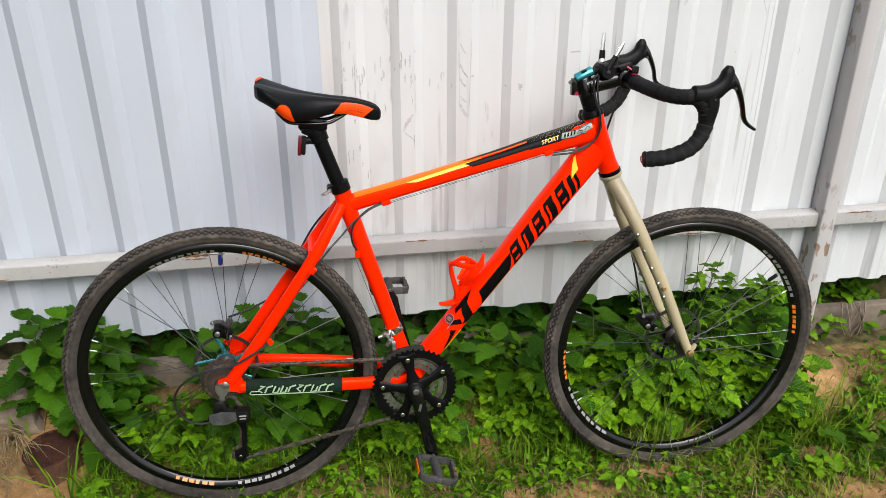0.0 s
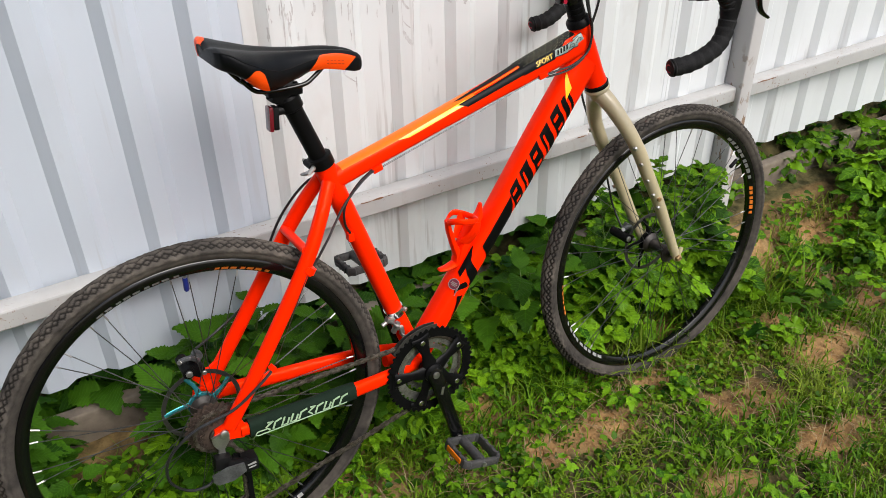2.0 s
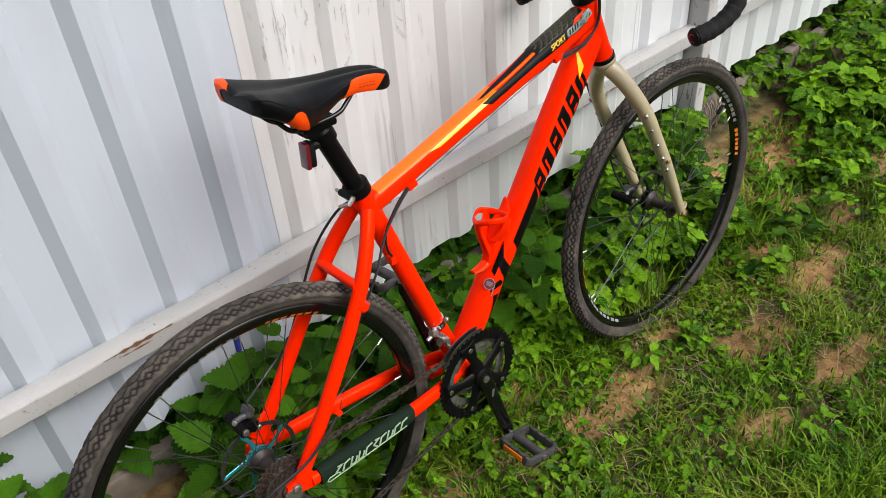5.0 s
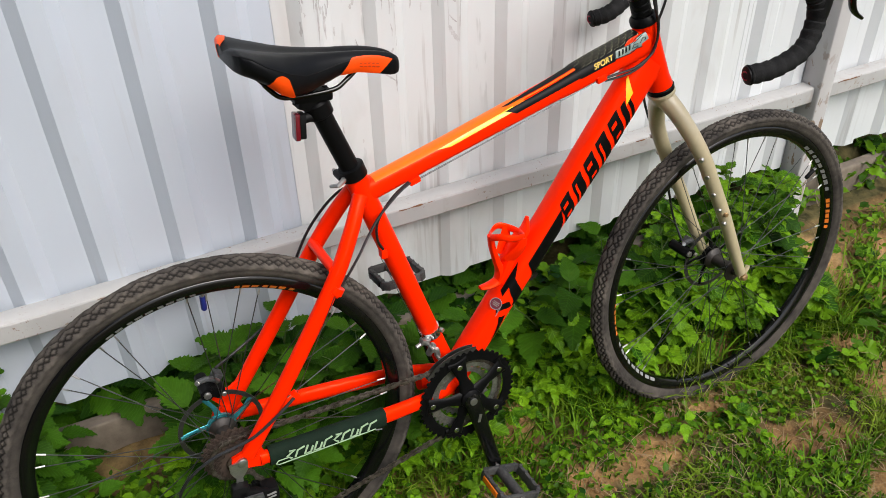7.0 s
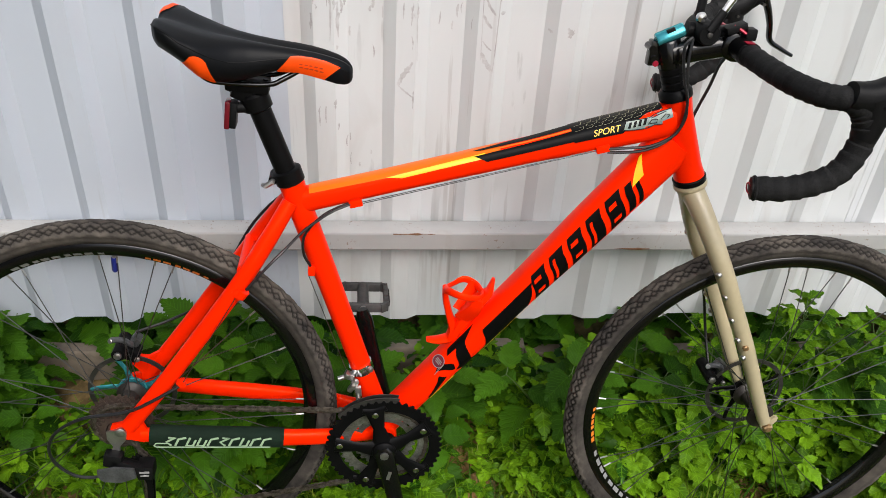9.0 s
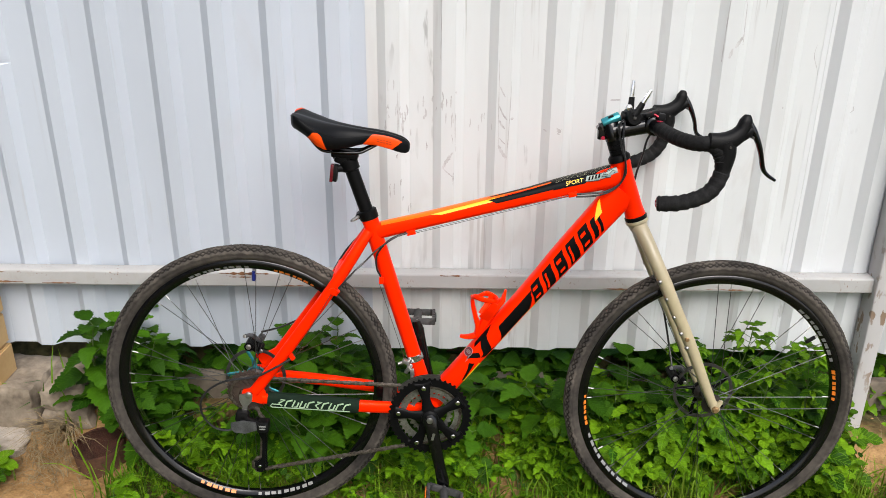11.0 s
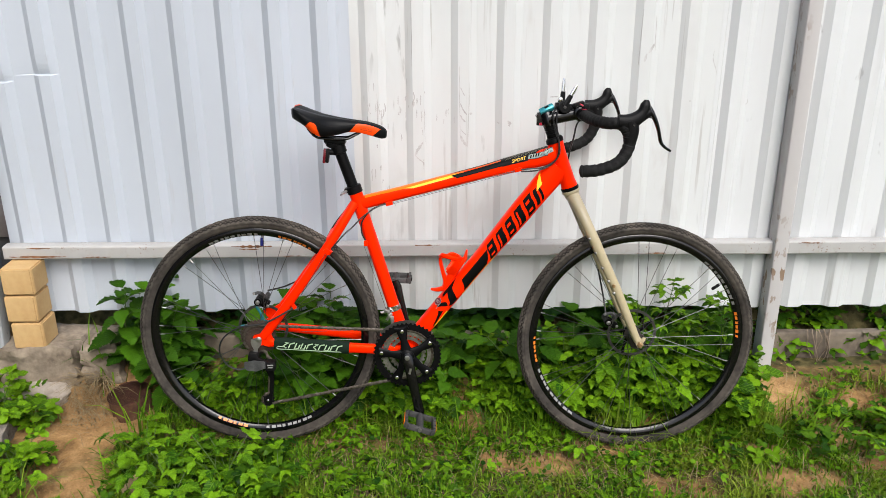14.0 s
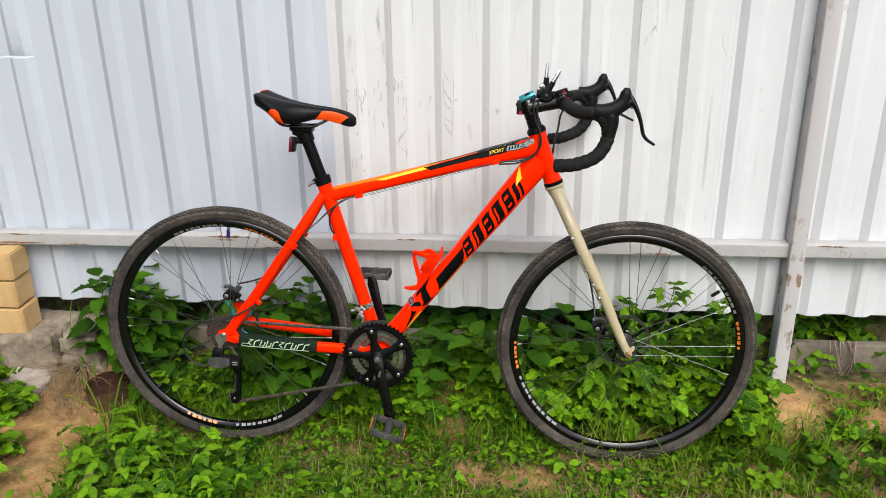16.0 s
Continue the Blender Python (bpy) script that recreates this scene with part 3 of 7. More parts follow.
# scuffs and scratches on the sheets
def face_y(x, z):
    """The front of the middle or the right sheet at x, z."""
    worn = x < 1.045
    s = (x - WORN_FIRST) % WORN_PITCH if worn else (x - RIGHT_FIRST) % PITCH
    h = s / 0.021 if s < 0.021 else 1.0 if s < 0.055 else (0.077 - s) / 0.022 if s < 0.077 else 0.0
    return FACE_Y + (WORN_RISE if worn else 0.016) * (1 - h) + (0.004 if worn else 0.0) + 0.0035 * noise.noise(Vector((x * 2.3, 0.4, z * 1.7)))


MARKS = [("smudge", ((0.1490, 0.828), (0.141, 0.816), (0.131, 0.801), (0.1248, 0.786)), 0.0045), ("scratch", ((0.1248, 0.786), (0.138, 0.774), (0.1500, 0.764)), 0.0016),
         ("scratch", ((0.1514, 0.742), (0.1512, 0.758), (0.1515, 0.776)), 0.0014), ("scratch", ((0.1560, 0.83), (0.1550, 0.88), (0.1545, 0.93)), 0.0010),
         ("scratch", ((0.2600, 1.06), (0.2615, 0.95), (0.2640, 0.835)), 0.0010), ("scratch", ((0.2915, 1.01), (0.2890, 0.90), (0.2860, 0.811)), 0.0010),
         ("smudge", ((0.264, 0.995), (0.270, 0.982), (0.277, 0.970)), 0.0018), ("smudge", ((0.263, 0.948), (0.272, 0.928), (0.284, 0.912)), 0.0022), ("smudge", ((0.264, 0.912), (0.270, 0.900), (0.279, 0.890)), 0.0026),
         ("smudge", ((0.265, 0.868), (0.273, 0.858), (0.281, 0.851)), 0.0014), ("smudge", ((0.264, 0.848), (0.272, 0.832), (0.285, 0.813)), 0.0042), ("smudge", ((0.2955, 0.9185), (0.2962, 0.9120)), 0.0036),
         ("smudge", ((0.408, 0.893), (0.4136, 0.886), (0.419, 0.882)), 0.0052), ("smudge", ((0.410, 0.879), (0.416, 0.877)), 0.003), ("smudge", ((0.376, 0.888), (0.384, 0.883)), 0.002),
         ("scratch", ((0.8430, 1.125), (0.832, 1.108), (0.824, 1.094)), 0.0040), ("smudge", ((0.8180, 1.092), (0.815, 1.080), (0.8118, 1.069)), 0.0030), ("scratch", ((0.8390, 1.20), (0.8410, 1.15), (0.8430, 1.10)), 0.0018),
         ("scratch", ((0.7955, 1.06), (0.7965, 1.14), (0.7985, 1.22)), 0.0014), ("scratch", ((1.0243, 1.102), (1.0215, 1.075), (1.0330, 1.045), (1.0400, 1.022)), 0.0010), ("scratch", ((1.1340, 0.937), (1.1420, 0.944), (1.1400, 0.953)), 0.0012),
         ("smudge", ((0.9590, 0.951), (0.9625, 0.9505)), 0.0022), ("scratch", ((0.0240, 0.928), (0.0235, 0.90), (0.0250, 0.868)), 0.0022), ("scratch", ((0.012, 0.98), (0.013, 0.92), (0.011, 0.86)), 0.0012),
         ("scratch", ((0.118, 1.25), (0.119, 1.15), (0.117, 1.06)), 0.0010), ("smudge", ((0.535, 0.965), (0.56, 0.966)), 0.0020)]
# short flecks where things have rubbed along the paint
mr = random.Random(5)
for cx, cz, rx, rz, count in ((-0.006, 0.930, 0.012, 0.030, 9), (0.022, 0.905, 0.010, 0.028, 8), (0.086, 0.915, 0.010, 0.030, 8), (0.132, 0.928, 0.012, 0.018, 7), (0.155, 0.905, 0.006, 0.035, 5), (0.205, 0.905, 0.016, 0.012, 5), (0.002, 0.70, 0.016, 0.05, 6), (0.06, 0.69, 0.02, 0.05, 4)):
    for _ in range(count):
        x, z, h = mr.gauss(cx, rx), mr.gauss(cz, rz), mr.uniform(0.004, 0.016)
        MARKS.append(("fleck", ((x, z - h), (x + mr.uniform(-0.0015, 0.0015), z), (x + mr.uniform(-0.002, 0.002), z + h)), mr.uniform(0.0007, 0.0022)))
for name, line, w in MARKS:
    bm = bmesh.new()
    path = curve_pts([(x, 0, z) for x, z in line], 6)
    n, rows_s = len(path), []
    for i, p in enumerate(path):
        t = path[min(i + 1, n - 1)] - path[max(i - 1, 0)]
        side = Vector((t.z, 0, -t.x)).normalized()
        half = w * (0.3 + 0.7 * math.sin(math.pi * (i + 0.5) / n)) * (0.9 + 0.9 * noise.noise(Vector((i * 0.8, p.x * 30, 0))))
        row = []
        for j in range(7):
            q = p + side * (half * (j / 3 - 1) + 0.3 * w * noise.noise(Vector((i * 1.3, j * 2.1, 5.0))))
            row.append(bm.verts.new((q.x, face_y(q.x, q.z) - 0.0006, q.z)))
        rows_s.append(row)
    for a, c in zip(rows_s, rows_s[1:]):
        for j in range(6):
            bm.faces.new((a[j], a[j + 1], c[j + 1], c[j]))
    part(name, bm, SCUFF, fence, "grey scuff in the white paint")

# rust along the rail's edges
rr = random.Random(11)
for x0, x1, dz, w in ((-1.16, -0.98, -0.034, 0.0030), (-1.10, -1.02, -0.006, 0.0025), (-0.93, -0.84, -0.036, 0.0022), (-0.46, -0.33, -0.004, 0.0042), (-0.43, -0.37, -0.014, 0.0022), (-0.30, -0.24, -0.037, 0.0020), (0.12, 0.20, -0.004, 0.0022),
                      (0.55, 0.62, -0.037, 0.0022), (0.82, 0.93, -0.036, 0.0020), (1.34, 1.42, -0.005, 0.0024), (0.70, 0.74, -0.005, 0.0018)):
    bm = bmesh.new()
    rows_s = []
    for i in range(25):
        x = x0 + (x1 - x0) * i / 24
        half = w * (0.25 + 0.75 * math.sin(math.pi * (i + 0.5) / 25)) * max(0.15, 0.8 + 1.4 * noise.noise(Vector((x * 90, dz * 400, 0))))
        zc = rail_z(x) + dz + 0.0015 * noise.noise(Vector((x * 40, 3, 0)))
        rows_s.append([bm.verts.new((x, RAIL_Y - 0.0231 + 0.0004 * (j == 0 or j == 2), zc + half * (j - 1))) for j in range(3)])
    for a, c in zip(rows_s, rows_s[1:]):
        for j in range(2):
            bm.faces.new((a[j], c[j], c[j + 1], a[j + 1]))
    part("rust_streak", bm, RAIL_RUST, fence, "brown rust along the rail")

# the weathered board under the sheets
for x0, x1, z in ((-1.05, 0.42, 0.112), (0.425, 1.22, 0.084), (1.32, 3.2, 0.093), (3.21, 5.6, 0.09)):
    bm = bmesh.new()
    n = 24
    pts = [(x0 + (x1 - x0) * i / n, 1.894 + 0.004 * noise.noise(Vector((i * 0.4, x0, 0))), z + 0.01 * x0 * 0.5 + 0.003 * noise.noise(Vector((0, i * 0.5, x0)))) for i in range(n + 1)]
    sweep(bm, pts, 0.050, 20, flat=0.018, up=(0, 0, 1), power=7)
    b = part("base_board", bm, BOARD, None, angle=25)
    b.matrix_world = FENCE_LINE
    tagged(b, "grey weathered wooden board along the foot of the fence", "board", kind="structure")

# ---- the fence's left end: brick stack, footing, post, things on the soil ----
pier = tagged(new("brick_pier"), "three stacked smooth yellow bricks on a concrete footing", "brick pier")
pier.matrix_world = pose(-1.110, 1.736, 0.188, 0, 0, 2)
brick_mesh = None
for i in range(3):
    if brick_mesh is None:
        bm = bmesh.new()
        slab_pts = [(-0.049, -0.05), (0.046, -0.05), (0.049, -0.045), (0.049, 0.05), (-0.049, 0.05)]
        lo = [bm.verts.new((x, y, 0.004)) for x, y in slab_pts]
        hi = [bm.verts.new((x, y, 0.0915)) for x, y in slab_pts]
        ring_faces(bm, lo, hi)
        bm.faces.new(lo[::-1])
        bm.faces.new(hi)
        bmesh.ops.bevel(bm, geom=list(bm.edges), offset=0.004, segments=2, affect="EDGES")
        ob = part("brick", bm, BRICK, pier, angle=30)
        brick_mesh = ob.data
    else:
        ob = new("brick", brick_mesh)
        ob.parent = pier
    ob.matrix_basis = pose((0.003, -0.002, 0.002)[i], 0, 0.0930 * i, 0, 0, (0.3, -0.4, 0.2)[i])


def lump(name, at, size, seed, material, label, category, rough=0.25, squash=None):
    """A broken lump: a ball pulled out of shape."""
    bm = bmesh.new()
    bmesh.ops.create_icosphere(bm, subdivisions=4, radius=1.0)
    for v in bm.verts:
        d = v.co.normalized()
        k = 1 + rough * noise.noise(d * 1.4 + Vector((seed, 0, 0))) + rough * 0.35 * noise.noise(d * 4.5 + Vector((0, seed, 0)))
        c = d * k
        if squash:
            c = Vector([math.copysign(min(abs(q), squash), q) for q in c])
        v.co = Vector((c.x * size[0], c.y * size[1], c.z * size[2]))
    ob = part(name, bm, material, None, angle=35)
    ob.matrix_world = at
    return tagged(ob, label, category)


def rough_block(name, at, sx, sy, sz, amount, material, label, category, seed=0.0, strata=0.9):
    """A cast block with crumbled faces and worn edges."""
    bm = bmesh.new()
    box(bm, pose(0, 0, 0), sx, sy, sz, 0.008)
    bmesh.ops.subdivide_edges(bm, edges=[e for e in bm.edges if e.calc_length() > 0.05], cuts=14, use_grid_fill=True)
    for v in bm.verts:
        p = v.co + Vector((seed, 0, 0))
        v.co += Vector((noise.noise(p * 11), noise.noise(p * 11 + Vector((5, 0, 0))), noise.noise(p * 9 + Vector((0, 7, 0))))) * amount
        v.co += Vector((noise.noise(p * 38), noise.noise(p * 38 + Vector((5, 0, 0))), noise.noise(p * 38 + Vector((0, 7, 0))))) * amount * 0.5
        layer = noise.noise(Vector((p.x * 3, p.y * 3, p.z * 42))) * amount * strata
        v.co += Vector((v.co.x / sx, v.co.y / sy, 0)) * layer * 2
    ob = part(name, bm, material, None, angle=30)
    ob.matrix_world = at
    return tagged(ob, label, category)


rough_block("concrete_footing", pose(-1.095, 1.775, 0.102, 0, 0, 1), 0.24, 0.20, 0.178, 0.015, CONCRETE, "cracked concrete footing under the yellow bricks", "footing", 1.0, 0.35)
rough_block("concrete_chunk", pose(-0.915, 1.80, 0.095, 3, -6, 8), 0.10, 0.18, 0.17, 0.020, CONCRETE, "broken grey concrete chunk beside the footing", "concrete", 4.0, 0.3)
lump("stone", pose(-1.06, 1.655, 0.045, 0, 10, 15), (0.085, 0.05, 0.038), 5, STONE, "pale rough stone lying on sandy soil", "stone", 0.3)
lump("stone", pose(-1.165, 1.63, 0.045, 0, 0, 60), (0.06, 0.05, 0.04), 8, STONE, "pale rough stone lying on sandy soil", "stone", 0.3)

rough_block("concrete_slab", pose(-1.335, 1.255, 0.010, 0, 3, 16), 0.60, 0.34, 0.16, 0.022, SLAB, "rough grey concrete slab lying in the weeds", "slab", 8.0, 0.15)

post = tagged(new("gate_post"), "pale grey steel gate post with dark paint daubed on it", "gate post")
bm = bmesh.new()
sweep(bm, [(-1.262, 1.735, -0.2), (-1.212, 1.735, 0.42)], 0.026, 20, flat=0.025, up=(1, 0, 0), power=8)
part("shaft", bm, GREY_POST, post, angle=25)
bm = bmesh.new()
sweep(bm, [(-1.212, 1.735, 0.42), (-1.198, 1.735, 0.62)], 0.0272, 20, flat=0.0262, up=(1, 0, 0), power=8)
part("paint_band", bm, DARK_POST, post, "dark grey brushed paint", angle=25)
bm = bmesh.new()
sweep(bm, [(-1.198, 1.735, 0.62), (-1.11, 1.735, 2.1)], 0.026, 20, flat=0.025, up=(1, 0, 0), power=8)
part("upper_shaft", bm, GREY_POST, post, angle=25)
bm = bmesh.new()
for i in range(9):
    x = -1.198 - 0.024 + 0.006 * i
    rod(bm, (x, 1.709, 0.60), (x + 0.002, 1.709, 0.64 + 0.03 * abs(noise.noise(Vector((i * 1.7, 0, 0))))), 0.006, 0.002, 6)
part("paint_drips", bm, DARK_POST, post, "ragged upper edge of the dark paint")

bm = bmesh.new()
for i in range(7):
    box(bm, pose(-2.35 + 0.16 * i * 1.0 + 0.1, 2.35, 1.0), 0.155, 0.02, 2.2, 0.003)
shed = part("shed_wall", bm, DARK, None)
tagged(shed, "dark grey boarded wall behind the end of the fence", "wall", kind="structure")
# unseen boards added at the left to block sky light
bm = bmesh.new()
for i in range(40):
    box(bm, pose(-2.02, -4.2 + 0.156 * i, 1.8), 0.025, 0.15, 3.8, 0.003)
tagged(part("light_blocker_left", bm, DARK, None), "unseen dark boarded wall added to block light from the left", "wall", kind="structure")
bm = bmesh.new()
box(bm, pose(-1.9, 2.20, 0.78), 1.4, 0.05, 0.07, 0.005)
tagged(part("cross_bar", bm, POST_PAINT, None), "grey horizontal bar behind the gate post", "bar", kind="structure")
bm = bmesh.new()
lathe(bm, [(0.0, 0.0), (0.05, 0.0), (0.055, 0.02), (0.055, 0.09), (0.045, 0.11), (0.0, 0.112)], 24, axis="Z")
tin = part("plastic_cover", bm, mat("brown_grey_plastic", (0.22, 0.19, 0.18), 0.5, vary=0.2), None)
tin.matrix_world = pose(-1.235, 1.93, 0.50)
tagged(tin, "rounded brown-grey plastic cover beside the fence's end", "cover")
bm = bmesh.new()
box(bm, pose(-1.235, 1.93, 0.2), 0.07, 0.07, 0.6, 0.004)
tagged(part("stub_post", bm, DARK, None), "short dark post under the plastic cover", "post")
lump("yellow_brick", pose(-1.36, 1.88, 0.14, 0, 0, 10), (0.13, 0.08, 0.10), 21, BRICK, "yellow brick behind the gate post", "brick", 0.03, 0.7)

# rusty tin pot sunk in the soil
bm = bmesh.new()
lathe(bm, [(0.0, -0.13), (0.064, -0.13), (0.0655, 0.0), (0.066, 0.050), (0.0675, 0.056)], 40, axis="Z")
pot = part("rusty_pot", bm, RUST, None)
bm = bmesh.new()
lathe(bm, [(0.0675, 0.056), (0.0655, 0.058), (0.063, 0.055), (0.062, -0.02), (0.061, -0.10), (0.0, -0.10)], 40, axis="Z")
part("inside", bm, SHADED_RUST, pot, "red rusty inside, darkened to paint its shade")
pot.matrix_world = pose(-0.791, 1.655, -0.002, 5, -3, 0)
tagged(pot, "rusty iron pot sunk into the soil beside the wheel", "pot")

# ---- the bicycle: x forward, y to its left, z up; the rear tyre's foot is its origin ----
bike = tagged(new("bicycle"), "orange-red drop-bar bicycle with a khaki fork leaning on the fence", "bicycle")
bike.matrix_world = pose(-0.3208, 1.4916, -0.0030, -6.0, 1.99, 2.27)
REAR, FRONT, BB = Vector((-0.007, 0, 0.341)), Vector((1.097, 0, 0.349)), Vector((0.424, 0, 0.303))
UP = (0, 1, 0)


class Tube:
    """A straight frame tube in the bicycle's middle plane; rows of (part of its length, half height, half width)."""

    def __init__(self, a, b, rows, power=2.6):
        self.a, self.b, self.rows, self.power = Vector(a), Vector(b), rows, power
        self.t = (self.b - self.a).normalized()
        self.n = Vector((-self.t.z, 0, self.t.x))

    def size(self, s):
        for (s0, h0, w0), (s1, h1, w1) in zip(self.rows, self.rows[1:]):
            if s <= s1:
                k = (s - s0) / (s1 - s0)
                k = k * k * (3 - 2 * k)
                return h0 + (h1 - h0) * k, w0 + (w1 - w0) * k
        return self.rows[-1][1:]

    def at(self, s, deg, off=0.0):
        """The surface at s; deg 0 faces the bicycle's right, 90 up."""
        h, w = self.size(s)
        c, d = math.cos(radians(deg)), math.sin(radians(deg))
        c, d = (math.copysign(abs(v) ** (2 / self.power), v) for v in (c, d))
        return self.a.lerp(self.b, s) + Vector((0, -1, 0)) * (c * (w + off)) + self.n * (d * (h + off))

    def skin(self, bm, n=24, seg=24):
        rings = [[bm.verts.new(self.at(i / n, 360 * k / seg)) for k in range(seg)] for i in range(n + 1)]
        for a, b in zip(rings, rings[1:]):
            ring_faces(bm, a, b)
        bm.faces.new(rings[0][::-1])
        bm.faces.new(rings[-1])

    def patch(self, bm, corners, n=10, m=6, off=0.0006):
        """A decal on the surface: four (s, deg) corners."""
        (a, b, c, d) = [Vector(q) for q in corners]
        g = [[bm.verts.new(self.at(*(a.lerp(b, i / n).lerp(d.lerp(c, i / n), j / m)), off)) for j in range(m + 1)] for i in range(n + 1)]
        for i in range(n):
            for j in range(m):
                bm.faces.new((g[i][j], g[i + 1][j], g[i + 1][j + 1], g[i][j + 1]))


TT = Tube((0.272, 0, 0.732), (0.824, 0, 0.889), [(0, 0.019, 0.017), (0.25, 0.0175, 0.018), (0.6, 0.018, 0.021), (0.85, 0.023, 0.024), (1, 0.026, 0.022)], 2.7)
DT = Tube((0.424, 0, 0.309), (0.836, 0, 0.853), [(0, 0.024, 0.026), (0.15, 0.0235, 0.027), (0.45, 0.0245, 0.027), (0.8, 0.032, 0.026), (1, 0.035, 0.022)], 2.7)
ST = Tube(BB, (0.2675, 0, 0.767), [(0, 0.019, 0.019), (0.3, 0.0175, 0.0175), (0.85, 0.0185, 0.0185), (1, 0.019, 0.019)], 2.0)
HT = Tube((0.8712, 0, 0.7955), (0.8215, 0, 0.923), [(0, 0.0235, 0.0235), (0.2, 0.021, 0.021), (0.75, 0.0205, 0.0205), (1, 0.0225, 0.0225)], 2.0)
head_axis = HT.t

bm = bmesh.new()
for tube in (TT, DT, ST, HT):
    tube.skin(bm)
lathe(bm, [(0.0, -0.036), (0.021, -0.036), (0.0225, -0.034), (0.0225, 0.034), (0.021, 0.036), (0.0, 0.036)], 28, BB)
for s in (-1, 1):
    # chain stay, seat stay, drop-out
    sweep(bm, curve_pts([(0.030, s * 0.066, 0.336), (0.10, s * 0.064, 0.331), (0.25, s * 0.056, 0.321), (0.34, s * 0.046, 0.315), (0.41, s * 0.030, 0.308)], 5),
          lerp_list([0.0115, 0.0145, 0.0150, 0.0145, 0.013], 5), 14, flat=lerp_list([0.009, 0.0105, 0.0105, 0.009, 0.009], 5), up=(0, 0, 1), power=2.4)
    sweep(bm, curve_pts([(0.012, s * 0.066, 0.352), (0.075, s * 0.064, 0.440), (0.188, s * 0.056, 0.608), (0.235, s * 0.040, 0.683), (0.268, s * 0.016, 0.738)], 5),
          lerp_list([0.0135, 0.0135, 0.0135, 0.0135, 0.012], 5), 14, flat=lerp_list([0.010, 0.0115, 0.012, 0.012, 0.012], 5), up=(0, 0, 1))
    slab(bm, [(-0.020, 0.335), (-0.012, 0.325), (0.012, 0.328), (0.034, 0.322), (0.046, 0.330), (0.040, 0.348), (0.030, 0.372), (0.016, 0.376), (0.004, 0.362), (-0.014, 0.356)], s * 0.0695, s * 0.0625)
    sweep(bm, [(0.195, s * 0.062, 0.603), (0.202, s * 0.062, 0.613)], 0.010, 12)
rod(bm, (0.200, -0.052, 0.640), (0.200, 0.052, 0.640), 0.0085)
rod(bm, (0.3755, 0, 0.312), (0.352, 0, 0.318), 0.013)
# brake mount behind the left stay
slab(bm, [(0.005, 0.365), (0.030, 0.372), (0.052, 0.404), (0.046, 0.414), (0.020, 0.398), (0.000, 0.400), (-0.012, 0.388)], 0.058, 0.066)
# cable stops
for c in ((0.364, -0.012, 0.7385), (0.720, -0.022, 0.845), (0.0, 0, 0)):
    if c[0]:
        box(bm, pose(*c, 0, -15.7, 0), 0.020, 0.010, 0.011, 0.002)
box(bm, pose(0.2995, -0.012, 0.622, 0, 0, 0), 0.011, 0.016, 0.016, 0.002)
box(bm, pose(0.103, -0.076, 0.449, 0, 57, 0), 0.014, 0.010, 0.010, 0.002)
box(bm, pose(0.194, -0.064, 0.608, 0, 57, 0), 0.018, 0.012, 0.012, 0.003)
frame_part = part("frame", bm, ORANGE, bike, "glossy orange-red welded frame")


def decal(name, patches, tube, material, label, off=0.0006):
    bm = bmesh.new()
    for q in patches:
        tube.patch(bm, q, off=off)
    return part(name, bm, material, frame_part, label)


# top tube: amber back, yellow wedge, black wedge, scaled grey sticker
decal("amber_panel", [((0.05, 38), (0.55, 28), (0.55, 150), (0.05, 142))], TT, AMBER, "amber panel along the top tube", 0.0005)
decal("yellow_wedge", [((0.29, 16), (0.51, 25), (0.51, 55), (0.25, 36))], TT, YELLOW, "yellow wedge on the top tube", 0.0009)
decal("black_wedge", [((0.48, 47), (0.51, 9), (0.74, 12), (0.75, 62)), ((0.50, 75), (0.75, 80), (0.75, 110), (0.48, 85))], TT, BLACK_DECAL, "black wedge on the top tube", 0.0012)
decal("orange_line", [((0.55, 62), (0.75, 64), (0.75, 76), (0.55, 72))], TT, AMBER, "", 0.0010)
decal("black_sticker", [((0.735, 8), (0.86, 6), (0.93, 62), (0.735, 62)), ((0.735, 60), (0.97, 60), (0.97, 140), (0.735, 140))], TT, BLACK_DECAL, "black sticker with a grey scale pattern", 0.0016)
scales = []
for i in range(9):
    for j in range(6):
        s0, d0 = 0.742 + 0.025 * i + 0.012 * (j % 2), 52 + 15 * j
        if s0 + 0.018 < 0.965:
            scales.append(((s0, d0), (s0 + 0.019, d0 + 3), (s0 + 0.023, d0 + 11), (s0 + 0.004, d0 + 9)))
bm = bmesh.new()
for (a, b, c, d) in scales:
    for p, q in ((a, b), (b, c)):
        dirn = Vector(q) - Vector(p)
        w = Vector((0.0022, 1.2))
        TT.patch(bm, (p, q, tuple(Vector(q) + w), tuple(Vector(p) + w)), 2, 1, 0.0020)
part("scale_pattern", bm, SCALES, frame_part, "fine pale outlines on the black sticker")
for q in (((0.862, 14), (0.915, 5), (0.930, 34), (0.872, 44)), ((0.915, 10), (0.960, 6), (0.968, 30), (0.925, 40)), ((0.955, 12), (0.990, 18), (0.990, 50), (0.950, 46))):
    decal("grey_sticker", [q], TT, STICKER, "torn grey-blue sticker by the head tube", 0.0022)
decal("dark_slot", [((0.872 + 0.013 * i, 16), (0.879 + 0.013 * i, 15), (0.886 + 0.013 * i, 35), (0.879 + 0.013 * i, 36)) for i in range(4)], TT, BLACK_DECAL, "", 0.0026)
bm = bmesh.new()
